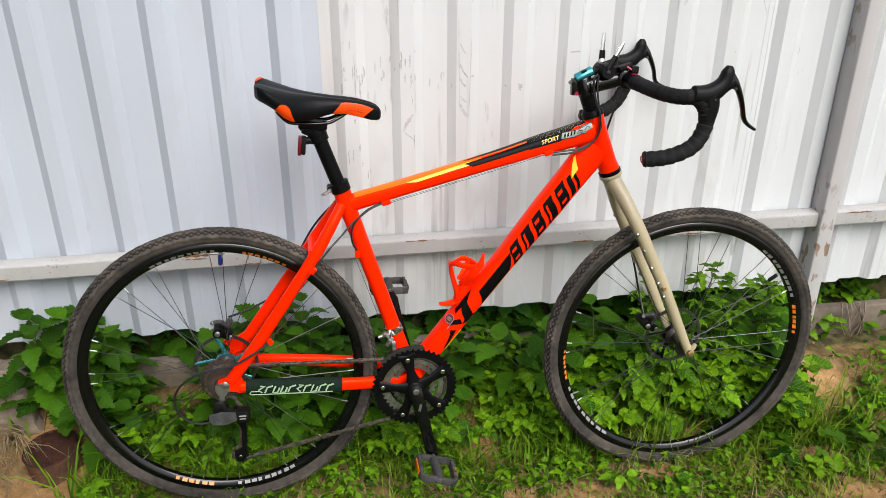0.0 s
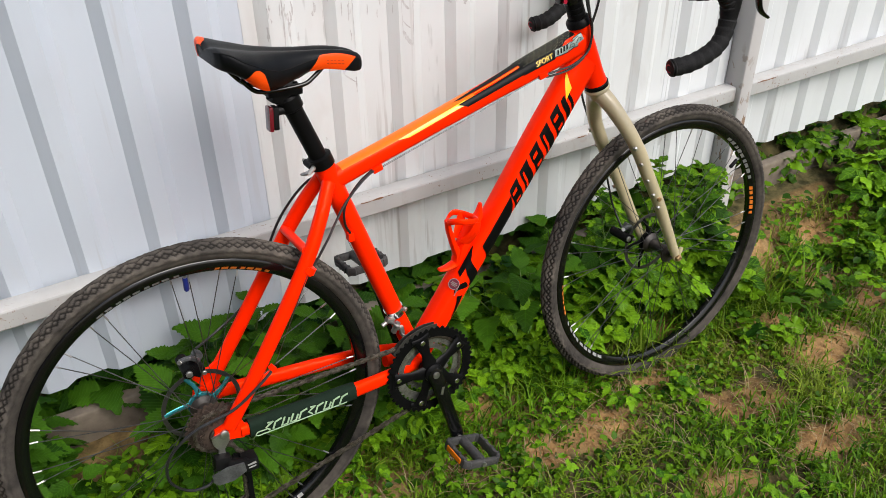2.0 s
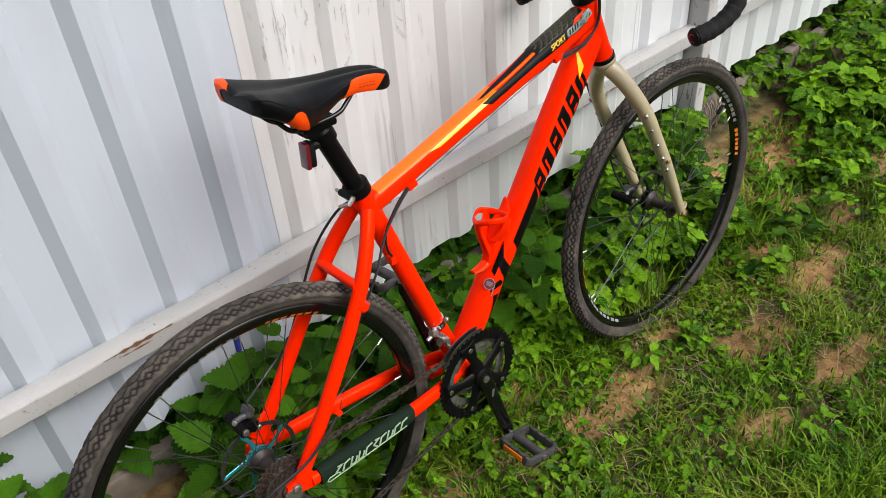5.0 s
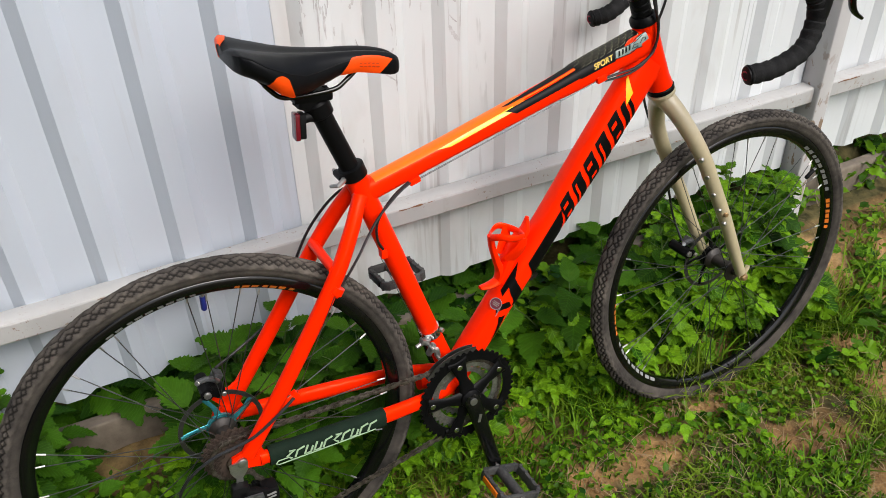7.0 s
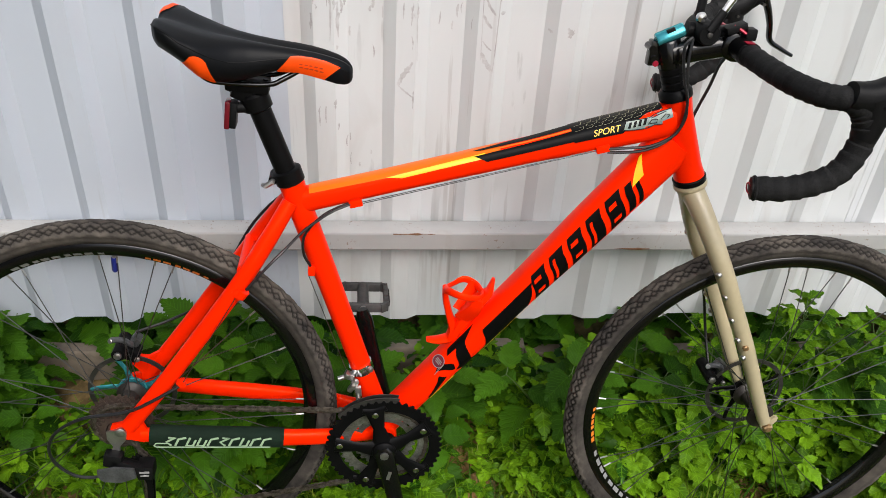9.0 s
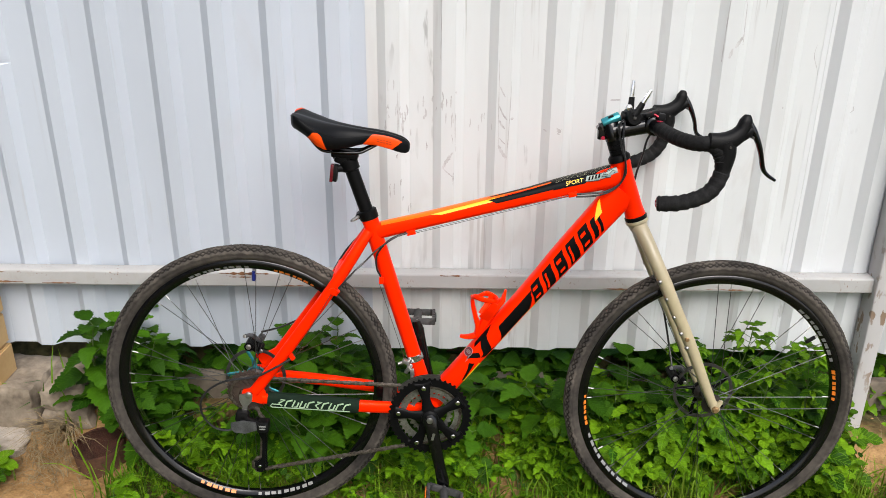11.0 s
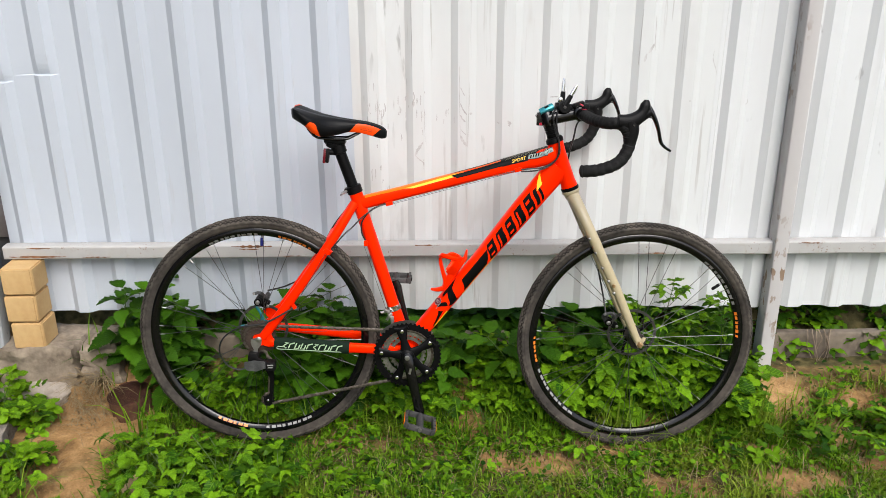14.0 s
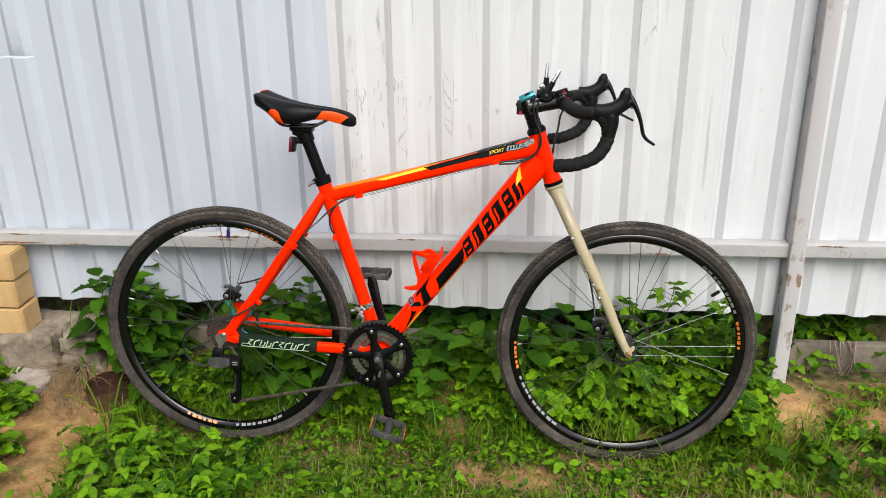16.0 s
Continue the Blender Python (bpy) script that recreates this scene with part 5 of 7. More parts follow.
# handlebar
DROP = [(0.885, 0.0, 1.004), (0.889, 0.05, 1.002), (0.894, 0.105, 1.000), (0.903, 0.150, 0.999), (0.920, 0.182, 0.999), (0.945, 0.198, 1.000), (0.966, 0.200, 0.982),
        (0.972, 0.200, 0.948), (0.950, 0.202, 0.906), (0.904, 0.196, 0.883), (0.850, 0.205, 0.872)]
bar_bm = bmesh.new()
sweep(bar_bm, [(0.888, -0.05, 1.003), (0.885, 0, 1.004), (0.888, 0.05, 1.003)], 0.0155, 18)
handlebar = part("handlebar", bar_bm, BLACK_ALLOY, bike, "black drop handlebar wrapped in ribbed tape")
for s in (-1, 1):
    wide = 1.14 if s < 0 else 1.05       # the bar is turned and reaches further out on the right
    line = curve_pts([(x, s * y * wide, z) for x, y, z in DROP[1:-1]] + [(0.860 if s < 0 else 0.868, s * 0.212, 0.876)], 14)
    n = len(line)
    tape_r = [0.0143 + 0.0023 * (1 - (i % 5) / 5) * (0.6 + 0.4 * min(1, max(0, (i - 60) / 10))) for i in range(n)]
    bm = bmesh.new()
    sweep(bm, line, tape_r, 18)
    part("bar_tape", bm, TAPE, handlebar, "black cork tape wound in overlapping turns")
    bm = bmesh.new()
    e, d = line[-1], (line[-1] - line[-3]).normalized()
    sweep(bm, [e - d * 0.001, e + d * 0.003, e + d * 0.0045], [0.0145, 0.0145, 0.010], 20)
    part("end_plug", bm, BLACK_PLASTIC, handlebar)
    bm = bmesh.new()
    c = e + d * 0.0047
    u, w = Vector((0, 1, 0)), d.cross(Vector((0, 1, 0)))
    sweep(bm, [c + (u * math.cos(k * math.pi / 12) + w * math.sin(k * math.pi / 12)) * 0.007 for k in range(24)], 0.0011, 5, closed=True)
    part("plug_mark", bm, PINK, handlebar, "dark red ring on the bar end plug")
    bm = bmesh.new()
    sweep(bm, [(0.889, s * 0.046, 1.002), (0.890, s * 0.056, 1.002)], 0.0166, 16)
    part("tape_end", bm, BLACK_PLASTIC, handlebar)
    bm = bmesh.new()
    box(bm, pose(0.886, s * 0.052, 1.0185, 0, 0, 0), 0.012, 0.011, 0.0012)
    part("tape_mark", bm, PINK, handlebar, "small red mark on the tape's end")
    # hood and lever
    y = s * 0.200 * wide
    bm = bmesh.new()
    sweep(bm, curve_pts([(0.938, y, 1.008), (0.964, y, 1.006), (0.986, y, 1.016), (0.999, y, 1.032), (1.0045, y, 1.050), (1.0055, y, 1.0615)], 4),
          lerp_list([0.0160, 0.018, 0.0165, 0.0135, 0.0120, 0.005], 4), 18, flat=lerp_list([0.0160, 0.0195, 0.0175, 0.0135, 0.0125, 0.005], 4), up=(0, 1, 0), power=2.3)
    sweep(bm, curve_pts([(0.968, y, 1.008), (0.975, y, 0.985), (0.972, y, 0.955)], 4), lerp_list([0.019, 0.0185, 0.0165], 4), 16, flat=lerp_list([0.022, 0.019, 0.016], 4), up=(0, 1, 0))
    sweep(bm, [(0.988, y, 1.014), (1.008, y, 1.028), (1.019, y, 1.032)], [0.014, 0.011, 0.008], 14, flat=[0.014, 0.013, 0.010], up=(0, 1, 0))
    part("brake_hood", bm, BLACK_PLASTIC, handlebar, "black rubber brake hood")
    bm = bmesh.new()
    sweep(bm, curve_pts([(1.014, y, 1.046), (1.022, y, 1.030), (1.034, y, 1.008), (1.043, y, 0.985), (1.050, y, 0.960), (1.060 + (0.012 if s > 0 else 0), y, 0.947), (1.078 + (0.018 if s > 0 else 0), y, 0.936)], 4),
          lerp_list([0.005, 0.009, 0.009, 0.008, 0.0075, 0.007, 0.004], 4), 12, flat=lerp_list([0.004, 0.007, 0.0055, 0.0045, 0.0045, 0.004, 0.003], 4), up=(0, 1, 0))
    part("brake_lever", bm, BLACK_GLOSS, handlebar, "curved black brake lever")
    bm = bmesh.new()
    rod(bm, (1.017, y - 0.0165, 1.020), (1.017, y + 0.0165, 1.020), 0.0028)
    rod(bm, (0.975, y - 0.0222, 1.000), (0.975, y + 0.0222, 1.000), 0.0022)
    part("lever_pin", bm, DARK_STEEL, handlebar)

# fork
BRASS = mat("brass_washers", (0.42, 0.27, 0.13), 0.4, 0.7, vary=0.3, scale=90)
bm = bmesh.new()
f0 = HT.a - head_axis * 0.008
sweep(bm, [f0 + head_axis * 0.001, f0 - head_axis * 0.002, f0 - head_axis * 0.006, f0 - head_axis * 0.009, f0 - head_axis * 0.022], [0.0250, 0.0262, 0.0257, 0.0225, 0.020], 26)
for s in (-1, 1):
    sweep(bm, curve_pts([f0 - head_axis * 0.014 + Vector((0, s * 0.004, 0)), (0.8885, s * 0.022, 0.758), (0.9030, s * 0.039, 0.730), (0.9220, s * 0.055, 0.692), (0.944, s * 0.0625, 0.650), (0.966, s * 0.0635, 0.606), (1.012, s * 0.0625, 0.519), (1.057, s * 0.060, 0.425), (1.089, s * 0.057, 0.360)], 5),
          lerp_list([0.019, 0.0175, 0.0165, 0.0155, 0.0150, 0.0145, 0.0135, 0.0125, 0.0105], 5), 18)
    slab(bm, [(1.080, 0.366), (1.086, 0.348), (1.091, 0.340), (1.103, 0.340), (1.108, 0.348), (1.102, 0.364), (1.094, 0.374)], s * 0.060, s * 0.053)
    slab(bm, [(1.098, 0.362), (1.106, 0.372), (1.112, 0.370), (1.111, 0.362), (1.104, 0.352)], s * 0.060, s * 0.054)
fork = part("fork", bm, TAN, bike, "khaki painted rigid steel fork")
bm = bmesh.new()
for s in (-1, 1):
    for k, (x, z) in enumerate(((0.935, 0.668), (0.956, 0.628), (0.978, 0.585), (0.998, 0.546), (1.016, 0.511))):
        bm = bmesh.new()
        bolt(bm, (x - 0.009, s * 0.070, z - 0.003), (-0.75, s * 0.45, -0.4), 0.0050, 0.006)
        part("boss_bolt", bm, STEEL, fork, "small steel carrier bolt")
    bm = bmesh.new()
    bolt(bm, (1.0015, s * 0.0748, 0.5305), (0, s, 0), 0.0052, 0.005)
    part("boss_bolt", bm, BRASS, fork, "small brass carrier bolt")
bm = bmesh.new()
rod(bm, (1.096, -0.068, 0.349), (1.096, 0.068, 0.349), 0.0045)
part("front_axle", bm, STEEL, fork)
for s in (-1, 1):
    bm = bmesh.new()
    sweep(bm, [(1.096, s * 0.060, 0.349), (1.096, s * 0.066, 0.349), (1.096, s * 0.0685, 0.349)], [0.0085, 0.0085, 0.0055], 6)
    part("axle_nut", bm, BRASS, fork)


# wheels
def build_wheel(name, hub_at, radius, disc_mat, marks, hub_w, valve_deg, label):
    wheel_rim_o, wheel_rim_i = radius - 0.036, radius - 0.057
    c = Vector(hub_at)
    # rim
    bm = bmesh.new()
    lathe(bm, [(wheel_rim_o, -0.0125), (wheel_rim_o + 0.002, -0.011), (wheel_rim_o - 0.004, -0.008), (wheel_rim_o - 0.004, 0.008), (wheel_rim_o + 0.002, 0.011), (wheel_rim_o, 0.0125),
               (wheel_rim_o - 0.012, 0.0122), (wheel_rim_i + 0.001, 0.006), (wheel_rim_i, 0.0), (wheel_rim_i + 0.001, -0.006), (wheel_rim_o - 0.012, -0.0122)], 120, c, close=True)
    rim = part(name, bm, BLACK_GLOSS, bike, label)
    # tyre with a crosswise tread
    seg, sec, mid_r, half = 1360, 60, radius - 0.0205, 0.0205
    verts, faces, worn = [], [], []
    for k in range(seg):
        a = 2 * math.pi * k / seg
        turn = (k * 72.0 / seg) % 1.0
        zig = abs(2.0 * turn - 1.0)                                # 0 to 1 and back, once for each arrow
        for j in range(sec):
            b = 2 * math.pi * j / sec
            across, outward = math.sin(b), math.cos(b)
            h, block = 0.0, 0.55
            if outward > -0.10:
                w = min(b, 2 * math.pi - b) / (0.5 * math.pi)      # 0 on the crown, 1 at the side
                edge = 0.78 + 0.14 * zig                            # the tread's notched edge on the shoulder
                if w < edge:
                    near = min(abs(w - 0.05 - 0.20 * zig), 0.8 * abs(w - 0.34 - 0.32 * zig), 0.8 * abs(w - 0.68 + 0.32 * zig) if w > 0.30 else 1.0)
                    block = min(1.0, max(0.0, (near - 0.024) * 24.0))
                else:
                    block = max(0.55, 1.0 - (w - edge) * 8.0)
                block *= 0.82 + 0.34 * noise.noise(Vector((a * 9.0, across * 2.0, radius))) + 0.22 * noise.noise(Vector((a * 60.0, across * 5.0, radius)))
                h = 0.0034 * block * min(1.0, (outward + 0.10) / 0.20)
            worn.append(block)
            rr = half - 0.0034 + h
            rad = mid_r + outward * rr
            verts.append(c + Vector((math.cos(a) * rad, across * rr, math.sin(a) * rad)))
    for k in range(seg):
        for j in range(sec):
            k2, j2 = (k + 1) % seg, (j + 1) % sec
            faces.append((k * sec + j, k2 * sec + j, k2 * sec + j2, k * sec + j2))
    me = bpy.data.meshes.new("tyre")
    me.from_pydata(verts, [], faces)
    for i, p in enumerate(me.polygons):
        p.use_smooth = True
    me.attributes.new("tread", "FLOAT", "POINT").data.foreach_set("value", worn)
    me.materials.append(RUBBER)
    me.update()
    ty = new("tyre", me)
    ty.parent = rim
    ty["label"] = "dusty black tyre with a shallow arrow tread"
    # rim marks: plain bars on both sides
    for colour, lab, a0, a1, count in marks:
        bm = bmesh.new()
        for s in (-1, 1):
            for i in range(count):
                b0 = a0 + (a1 - a0) * i / count
                b1 = b0 + (a1 - a0) / count * (0.76 if i % 3 else 0.55)
                lo, hi = (0.12, 0.98) if i % 2 else (0.16, 0.92)
                steps = 3
                inner, outer = [], []
                for q in range(steps + 1):
                    an = radians(b0 + (b1 - b0) * q / steps)
                    for lst, f in ((inner, lo), (outer, hi)):
                        rr = wheel_rim_i + 0.002 + (wheel_rim_o - 0.0135 - wheel_rim_i) * f
                        yy = 0.0062 + (0.0122 - 0.0062) * f + 0.0009
                        lst.append(bm.verts.new(c + Vector((math.cos(an) * rr, s * yy, math.sin(an) * rr))))
                for q in range(steps):
                    bm.faces.new((inner[q], inner[q + 1], outer[q + 1], outer[q]))
        part("rim_mark", bm, colour, rim, lab)
    # hub
    bm = bmesh.new()
    w = hub_w
    lathe(bm, [(0.0, -w - 0.010), (0.009, -w - 0.010), (0.010, -w - 0.003), (0.024, -w - 0.002), (0.025, -w), (0.024, -w + 0.002), (0.014, -w + 0.008), (0.012, 0.0), (0.014, w - 0.008), (0.024, w - 0.002),
               (0.025, w), (0.024, w + 0.002), (0.010, w + 0.003), (0.009, w + 0.010), (0.0, w + 0.010)], 32, c)
    part("hub", bm, DUSTY_HUB, rim, "dull brownish hub shell")
    # spokes
    for k in range(32):
        side = -1 if k % 2 else 1
        base = 360 / 16 * (k // 2) + (5.6 if side > 0 else 0)
        cross = 42 if (k // 2) % 2 else -42
        a, b = radians(base + cross), radians(base + (3 if cross > 0 else -3))
        p0 = c + Vector((math.cos(a) * 0.022, side * w, math.sin(a) * 0.022))
        p1 = c + Vector((math.cos(b) * (wheel_rim_i + 0.001), side * 0.002, math.sin(b) * (wheel_rim_i + 0.001)))
        bm = bmesh.new()
        d = (p1 - p0).normalized()
        rod(bm, p0, p1, 0.0009, seg=5)
        part("spoke", bm, SPOKE, rim)
    bm = bmesh.new()
    for k in range(32):
        side = -1 if k % 2 else 1
        base = 360 / 16 * (k // 2) + (5.6 if side > 0 else 0)
        cross = 3 if (k // 2) % 2 else -3
        b = radians(base + cross)
        dirn = Vector((math.cos(b), 0, math.sin(b)))
        rod(bm, c + dirn * (wheel_rim_i - 0.013) + Vector((0, side * 0.004, 0)), c + dirn * (wheel_rim_i + 0.002) + Vector((0, side * 0.002, 0)), 0.0016, seg=6)
    tagged(part("nipple_ring", bm, STEEL, rim, "small bright spoke nipples round the rim"), kind="stuff")
    # valve
    va = radians(valve_deg)
    vd = Vector((math.cos(va), 0, math.sin(va)))
    bm = bmesh.new()
    rod(bm, c + vd * (wheel_rim_i + 0.002), c + vd * (wheel_rim_i - 0.020), 0.0032, seg=8)
    part("valve", bm, STEEL, rim)
    bm = bmesh.new()
    sweep(bm, [c + vd * (wheel_rim_i - 0.006), c + vd * (wheel_rim_i - 0.028), c + vd * (wheel_rim_i - 0.031)], [0.0046, 0.0048, 0.003], 12)
    part("valve_cap", bm, BLUE_CAP if name == "rear_wheel" else BLACK_PLASTIC, rim, "dark blue valve cap" if name == "rear_wheel" else "")
    # disc
    bm = bmesh.new()
    dy = w + 0.010
    lathe(bm, [(0.066, dy - 0.0009), (0.074, dy - 0.0009), (0.074, dy + 0.0009), (0.066, dy + 0.0009)], 60, c, close=True)
    part("brake_disc", bm, DARK_STEEL, rim, "thin dark steel brake disc")
    bm = bmesh.new()
    for k in range(5):
        a = radians(72 * k + 20)
        d, t = Vector((math.cos(a), 0, math.sin(a))), Vector((-math.sin(a), 0, math.cos(a)))
        y = Vector((0, dy, 0))
        sweep(bm, curve_pts([c + y + d * 0.022, c + y + d * 0.045 + t * 0.006, c + y + d * 0.067 + t * 0.018], 4), lerp_list([0.0070, 0.0038, 0.0045], 4), 10, flat=0.0016, up=t)
    lathe(bm, [(0.016, dy - 0.003), (0.026, dy - 0.003), (0.026, dy + 0.003), (0.016, dy + 0.003)], 30, c, close=True)
    part("disc_carrier", bm, disc_mat, rim, "teal five-armed disc carrier" if disc_mat is TEAL else "black disc carrier")
    return rim


build_wheel("rear_wheel", REAR, 0.350, TEAL, [(WHITE_DECAL, "worn white bars", 272, 300, 9), (ORANGE_DECAL, "orange bars", 244, 262, 6), (WHITE_DECAL, "worn white bars", 90, 118, 9), (ORANGE_DECAL, "orange bars", 60, 80, 7)],
            0.030, 88, "black rear wheel with white and orange rim bars")
build_wheel("front_wheel", FRONT, 0.351, BLACK_ALLOY, [(WHITE_DECAL, "worn white bars", 200, 236, 9), (ORANGE_DECAL, "orange bars", 180, 196, 6), (WHITE_DECAL, "worn white bars", 22, 54, 9), (ORANGE_DECAL, "orange bars", 2, 18, 6)],
            0.030, 36, "black front wheel with white and orange rim bars")


# gears
def toothed(bm, c, r, teeth, y0, y1, inner, depth=0.0045):
    n = teeth * 4
    rings = []
    for y in (y0, y1):
        o, i = [], []
        for k in range(n):
            a = 2 * math.pi * k / n
            rr = r if k % 4 in (1, 2) else r - depth
            o.append(bm.verts.new(c + Vector((math.cos(a) * rr, y, math.sin(a) * rr))))
            i.append(bm.verts.new(c + Vector((math.cos(a) * inner, y, math.sin(a) * inner))))
        rings.append((o, i))
    (o0, i0), (o1, i1) = rings
    ring_faces(bm, i0, o0)
    ring_faces(bm, o1, i1)
    ring_faces(bm, o0, o1)
    ring_faces(bm, i1, i0)
    return bm


CRANK_DEG = math.degrees(math.atan2(0.133 - BB.z, 0.4645 - BB.x))
bm = bmesh.new()
toothed(bm, BB, 0.0985, 48, -0.0600, -0.0575, 0.0765)
crankset = part("crankset", bm, BLACK_ALLOY, bike, "black triple crankset with oily inner rings")
bm = bmesh.new()
toothed(bm, BB, 0.0770, 38, -0.0520, -0.0500, 0.0575)
part("middle_chainring", bm, DIRTY_STEEL, crankset, "oily steel chainring")
bm = bmesh.new()
toothed(bm, BB, 0.0545, 26, -0.0440, -0.0420, 0.041)
part("inner_chainring", bm, DIRTY_STEEL, crankset, "oily steel chainring")
bm = bmesh.new()
lathe(bm, [(0.0, -0.079), (0.013, -0.079), (0.020, -0.074), (0.022, -0.062), (0.020, -0.045), (0.0, -0.045)], 26, BB)
for k in range(5):
    a = radians(CRANK_DEG + 36 + 72 * k)
    d = Vector((math.cos(a), 0, math.sin(a)))
    sweep(bm, [BB + d * 0.012 + Vector((0, -0.066, 0)), BB + d * 0.045 + Vector((0, -0.0635, 0)), BB + d * 0.083 + Vector((0, -0.0625, 0))], [0.0180, 0.0095, 0.0165], 12, flat=[0.006, 0.0045, 0.003], up=(-d.z, 0, d.x))
    t = Vector((-d.z, 0, d.x))
    sweep(bm, curve_pts([BB + d * 0.084 + t * 0.020 + Vector((0, -0.061, 0)), BB + d * 0.080 + Vector((0, -0.0615, 0)), BB + d * 0.084 - t * 0.020 + Vector((0, -0.061, 0))], 3), 0.006, 8, flat=0.002, up=tuple(d))
part("spider", bm, BLACK_ALLOY, crankset, "five-armed black spider")
for k in range(5):
    a = radians(CRANK_DEG + 36 + 72 * k)
    d = Vector((math.cos(a), 0, math.sin(a)))
    bm = bmesh.new()
    bolt(bm, BB + d * 0.075 + Vector((0, -0.064, 0)), (0, -1, 0), 0.0055, 0.003)
    part("chainring_bolt", bm, CHROME, crankset, "bright chainring bolt")
for s in (-1, 1):
    a = radians(CRANK_DEG + (0 if s < 0 else 180))
    d = Vector((math.cos(a), 0, math.sin(a)))
    y = Vector((0, s, 0))
    bm = bmesh.new()
    sweep(bm, [BB + y * 0.072 - d * 0.012, BB + y * 0.073, BB + y * 0.078 + d * 0.03, BB + y * 0.086 + d * 0.12, BB + y * 0.088 + d * 0.165, BB + y * 0.088 + d * 0.186], [0.010, 0.017, 0.0155, 0.0135, 0.015, 0.009], 16, flat=[0.008, 0.010, 0.009, 0.0075, 0.0075, 0.006], up=(-d.z, 0, d.x), power=3)
    crank = part("crank_arm", bm, BLACK_GLOSS, crankset if s < 0 else bike, "glossy black crank arm")
    bm = bmesh.new()
    bolt(bm, BB + y * 0.082, (0, s, 0), 0.0075, 0.003)
    part("crank_bolt", bm, STEEL, crankset if s < 0 else crank)
    if s < 0:
        bm = bmesh.new()
        slab(bm, [(-0.003, -0.009), (0.003, -0.009), (0.003, 0.009), (-0.003, 0.009)], -0.0003, 0.0003, Matrix.Translation(BB + y * 0.0885 + d * 0.040) @ pose(0, 0, 0, 0, 13, 0))
        part("crank_mark", bm, STEEL, crankset, "plain silver bar printed on the crank")
    # pedal
    pc = BB + d * 0.175 + y * 0.145
    pm = Matrix.Translation(pc) @ (pose(0, 0, 0, 1, 16, 0) if s < 0 else pose(0, 0, 0, -5, 0, 0))
    bm = bmesh.new()
    for sx in (-1, 1):
        box(bm, pm @ pose(sx * 0.041, 0, 0), 0.0085, 0.074, 0.019, 0.003)
    for yy in (-0.040, 0.040):
        box(bm, pm @ pose(0, yy, 0), 0.064, 0.0085, 0.017, 0.003)
        for sx in (-1, 1):
            box(bm, pm @ pose(sx * 0.0365, yy * 0.955, 0, 0, 0, -sx * 40 * (1 if yy > 0 else -1)), 0.016, 0.008, 0.0175, 0.003)
    sweep(bm, [pm @ Vector((0, -0.040, 0)), pm @ Vector((0, 0.040, 0))], 0.0105, 14)
    for sx in (-1, 1):
        for yy in (-0.030, -0.010, 0.012, 0.032):
            for zz in (-0.0125, 0.0125):
                box(bm, pm @ pose(sx * 0.041, yy, zz * 0.8), 0.007, 0.004, 0.003)
    ped = part("pedal", bm, GREY_PLASTIC, bike, "worn grey-black plastic cage pedal")
    bm = bmesh.new()
    rod(bm, pm @ Vector((0, -s * 0.056, 0)), pm @ Vector((0, s * 0.0475, 0)), 0.0055, seg=12)
    part("pedal_axle", bm, STEEL, ped)
    for sx in (-1, 1):
        bm = bmesh.new()
        box(bm, pm @ pose(sx * 0.0462, 0, 0), 0.003, 0.050, 0.011, 0.001)
        part("pedal_reflector", bm, ORANGE_REFLECT if s < 0 else BLACK_PLASTIC, ped, "amber reflector" if s < 0 else "dark dirty reflector")

# cassette, chain, derailleurs
bm = bmesh.new()
for k in range(8):
    toothed(bm, REAR, 0.053 - 0.0033 * k, 30 - 2 * k, -0.036 - 0.0036 * k, -0.0375 - 0.0036 * k, 0.018, 0.004)
lathe(bm, [(0.0, -0.066), (0.012, -0.066), (0.016, -0.064), (0.017, -0.036), (0.0, -0.036)], 20, REAR)
part("cassette", bm, RUSTY_STEEL, bike, "rust-brown dirty cassette sprockets")

J1, J2 = Vector((0.020, -0.0515, 0.262)), Vector((0.020, -0.0515, 0.152))


def chain_loop():
    """The chain's line: over ring and sprocket, through the two jockey wheels."""
    pts = []
    cr, sr, jr = 0.072, 0.040, 0.018
    yb, yr = -0.051, -0.0505
    for i in range(26):
        a = radians(100 - 190 * i / 25)
        pts.append(Vector((BB.x + math.cos(a) * cr, yb, BB.z + math.sin(a) * cr)))
    for i in range(14):
        a = radians(-115 - 160 * i / 13)
        pts.append(J2 + Vector((math.cos(a) * jr, 0, math.sin(a) * jr)))
    for i in range(8):
        a = radians(-70 + 150 * i / 7)
        pts.append(J1 + Vector((math.cos(a) * jr, 0, math.sin(a) * jr)))
    for i in range(16):
        a = radians(-60 - 215 * i / 15)
        pts.append(Vector((REAR.x + math.cos(a) * sr, yr, REAR.z + math.sin(a) * sr)))
    return pts


line = chain_loop()
line.append(line[0])
lens = [0.0]
for a, b in zip(line, line[1:]):
    lens.append(lens[-1] + (b - a).length)


def along(s):
    s %= lens[-1]
    for i in range(len(line) - 1):
        if s <= lens[i + 1]:
            return line[i].lerp(line[i + 1], (s - lens[i]) / max(1e-9, lens[i + 1] - lens[i]))
    return line[-1]


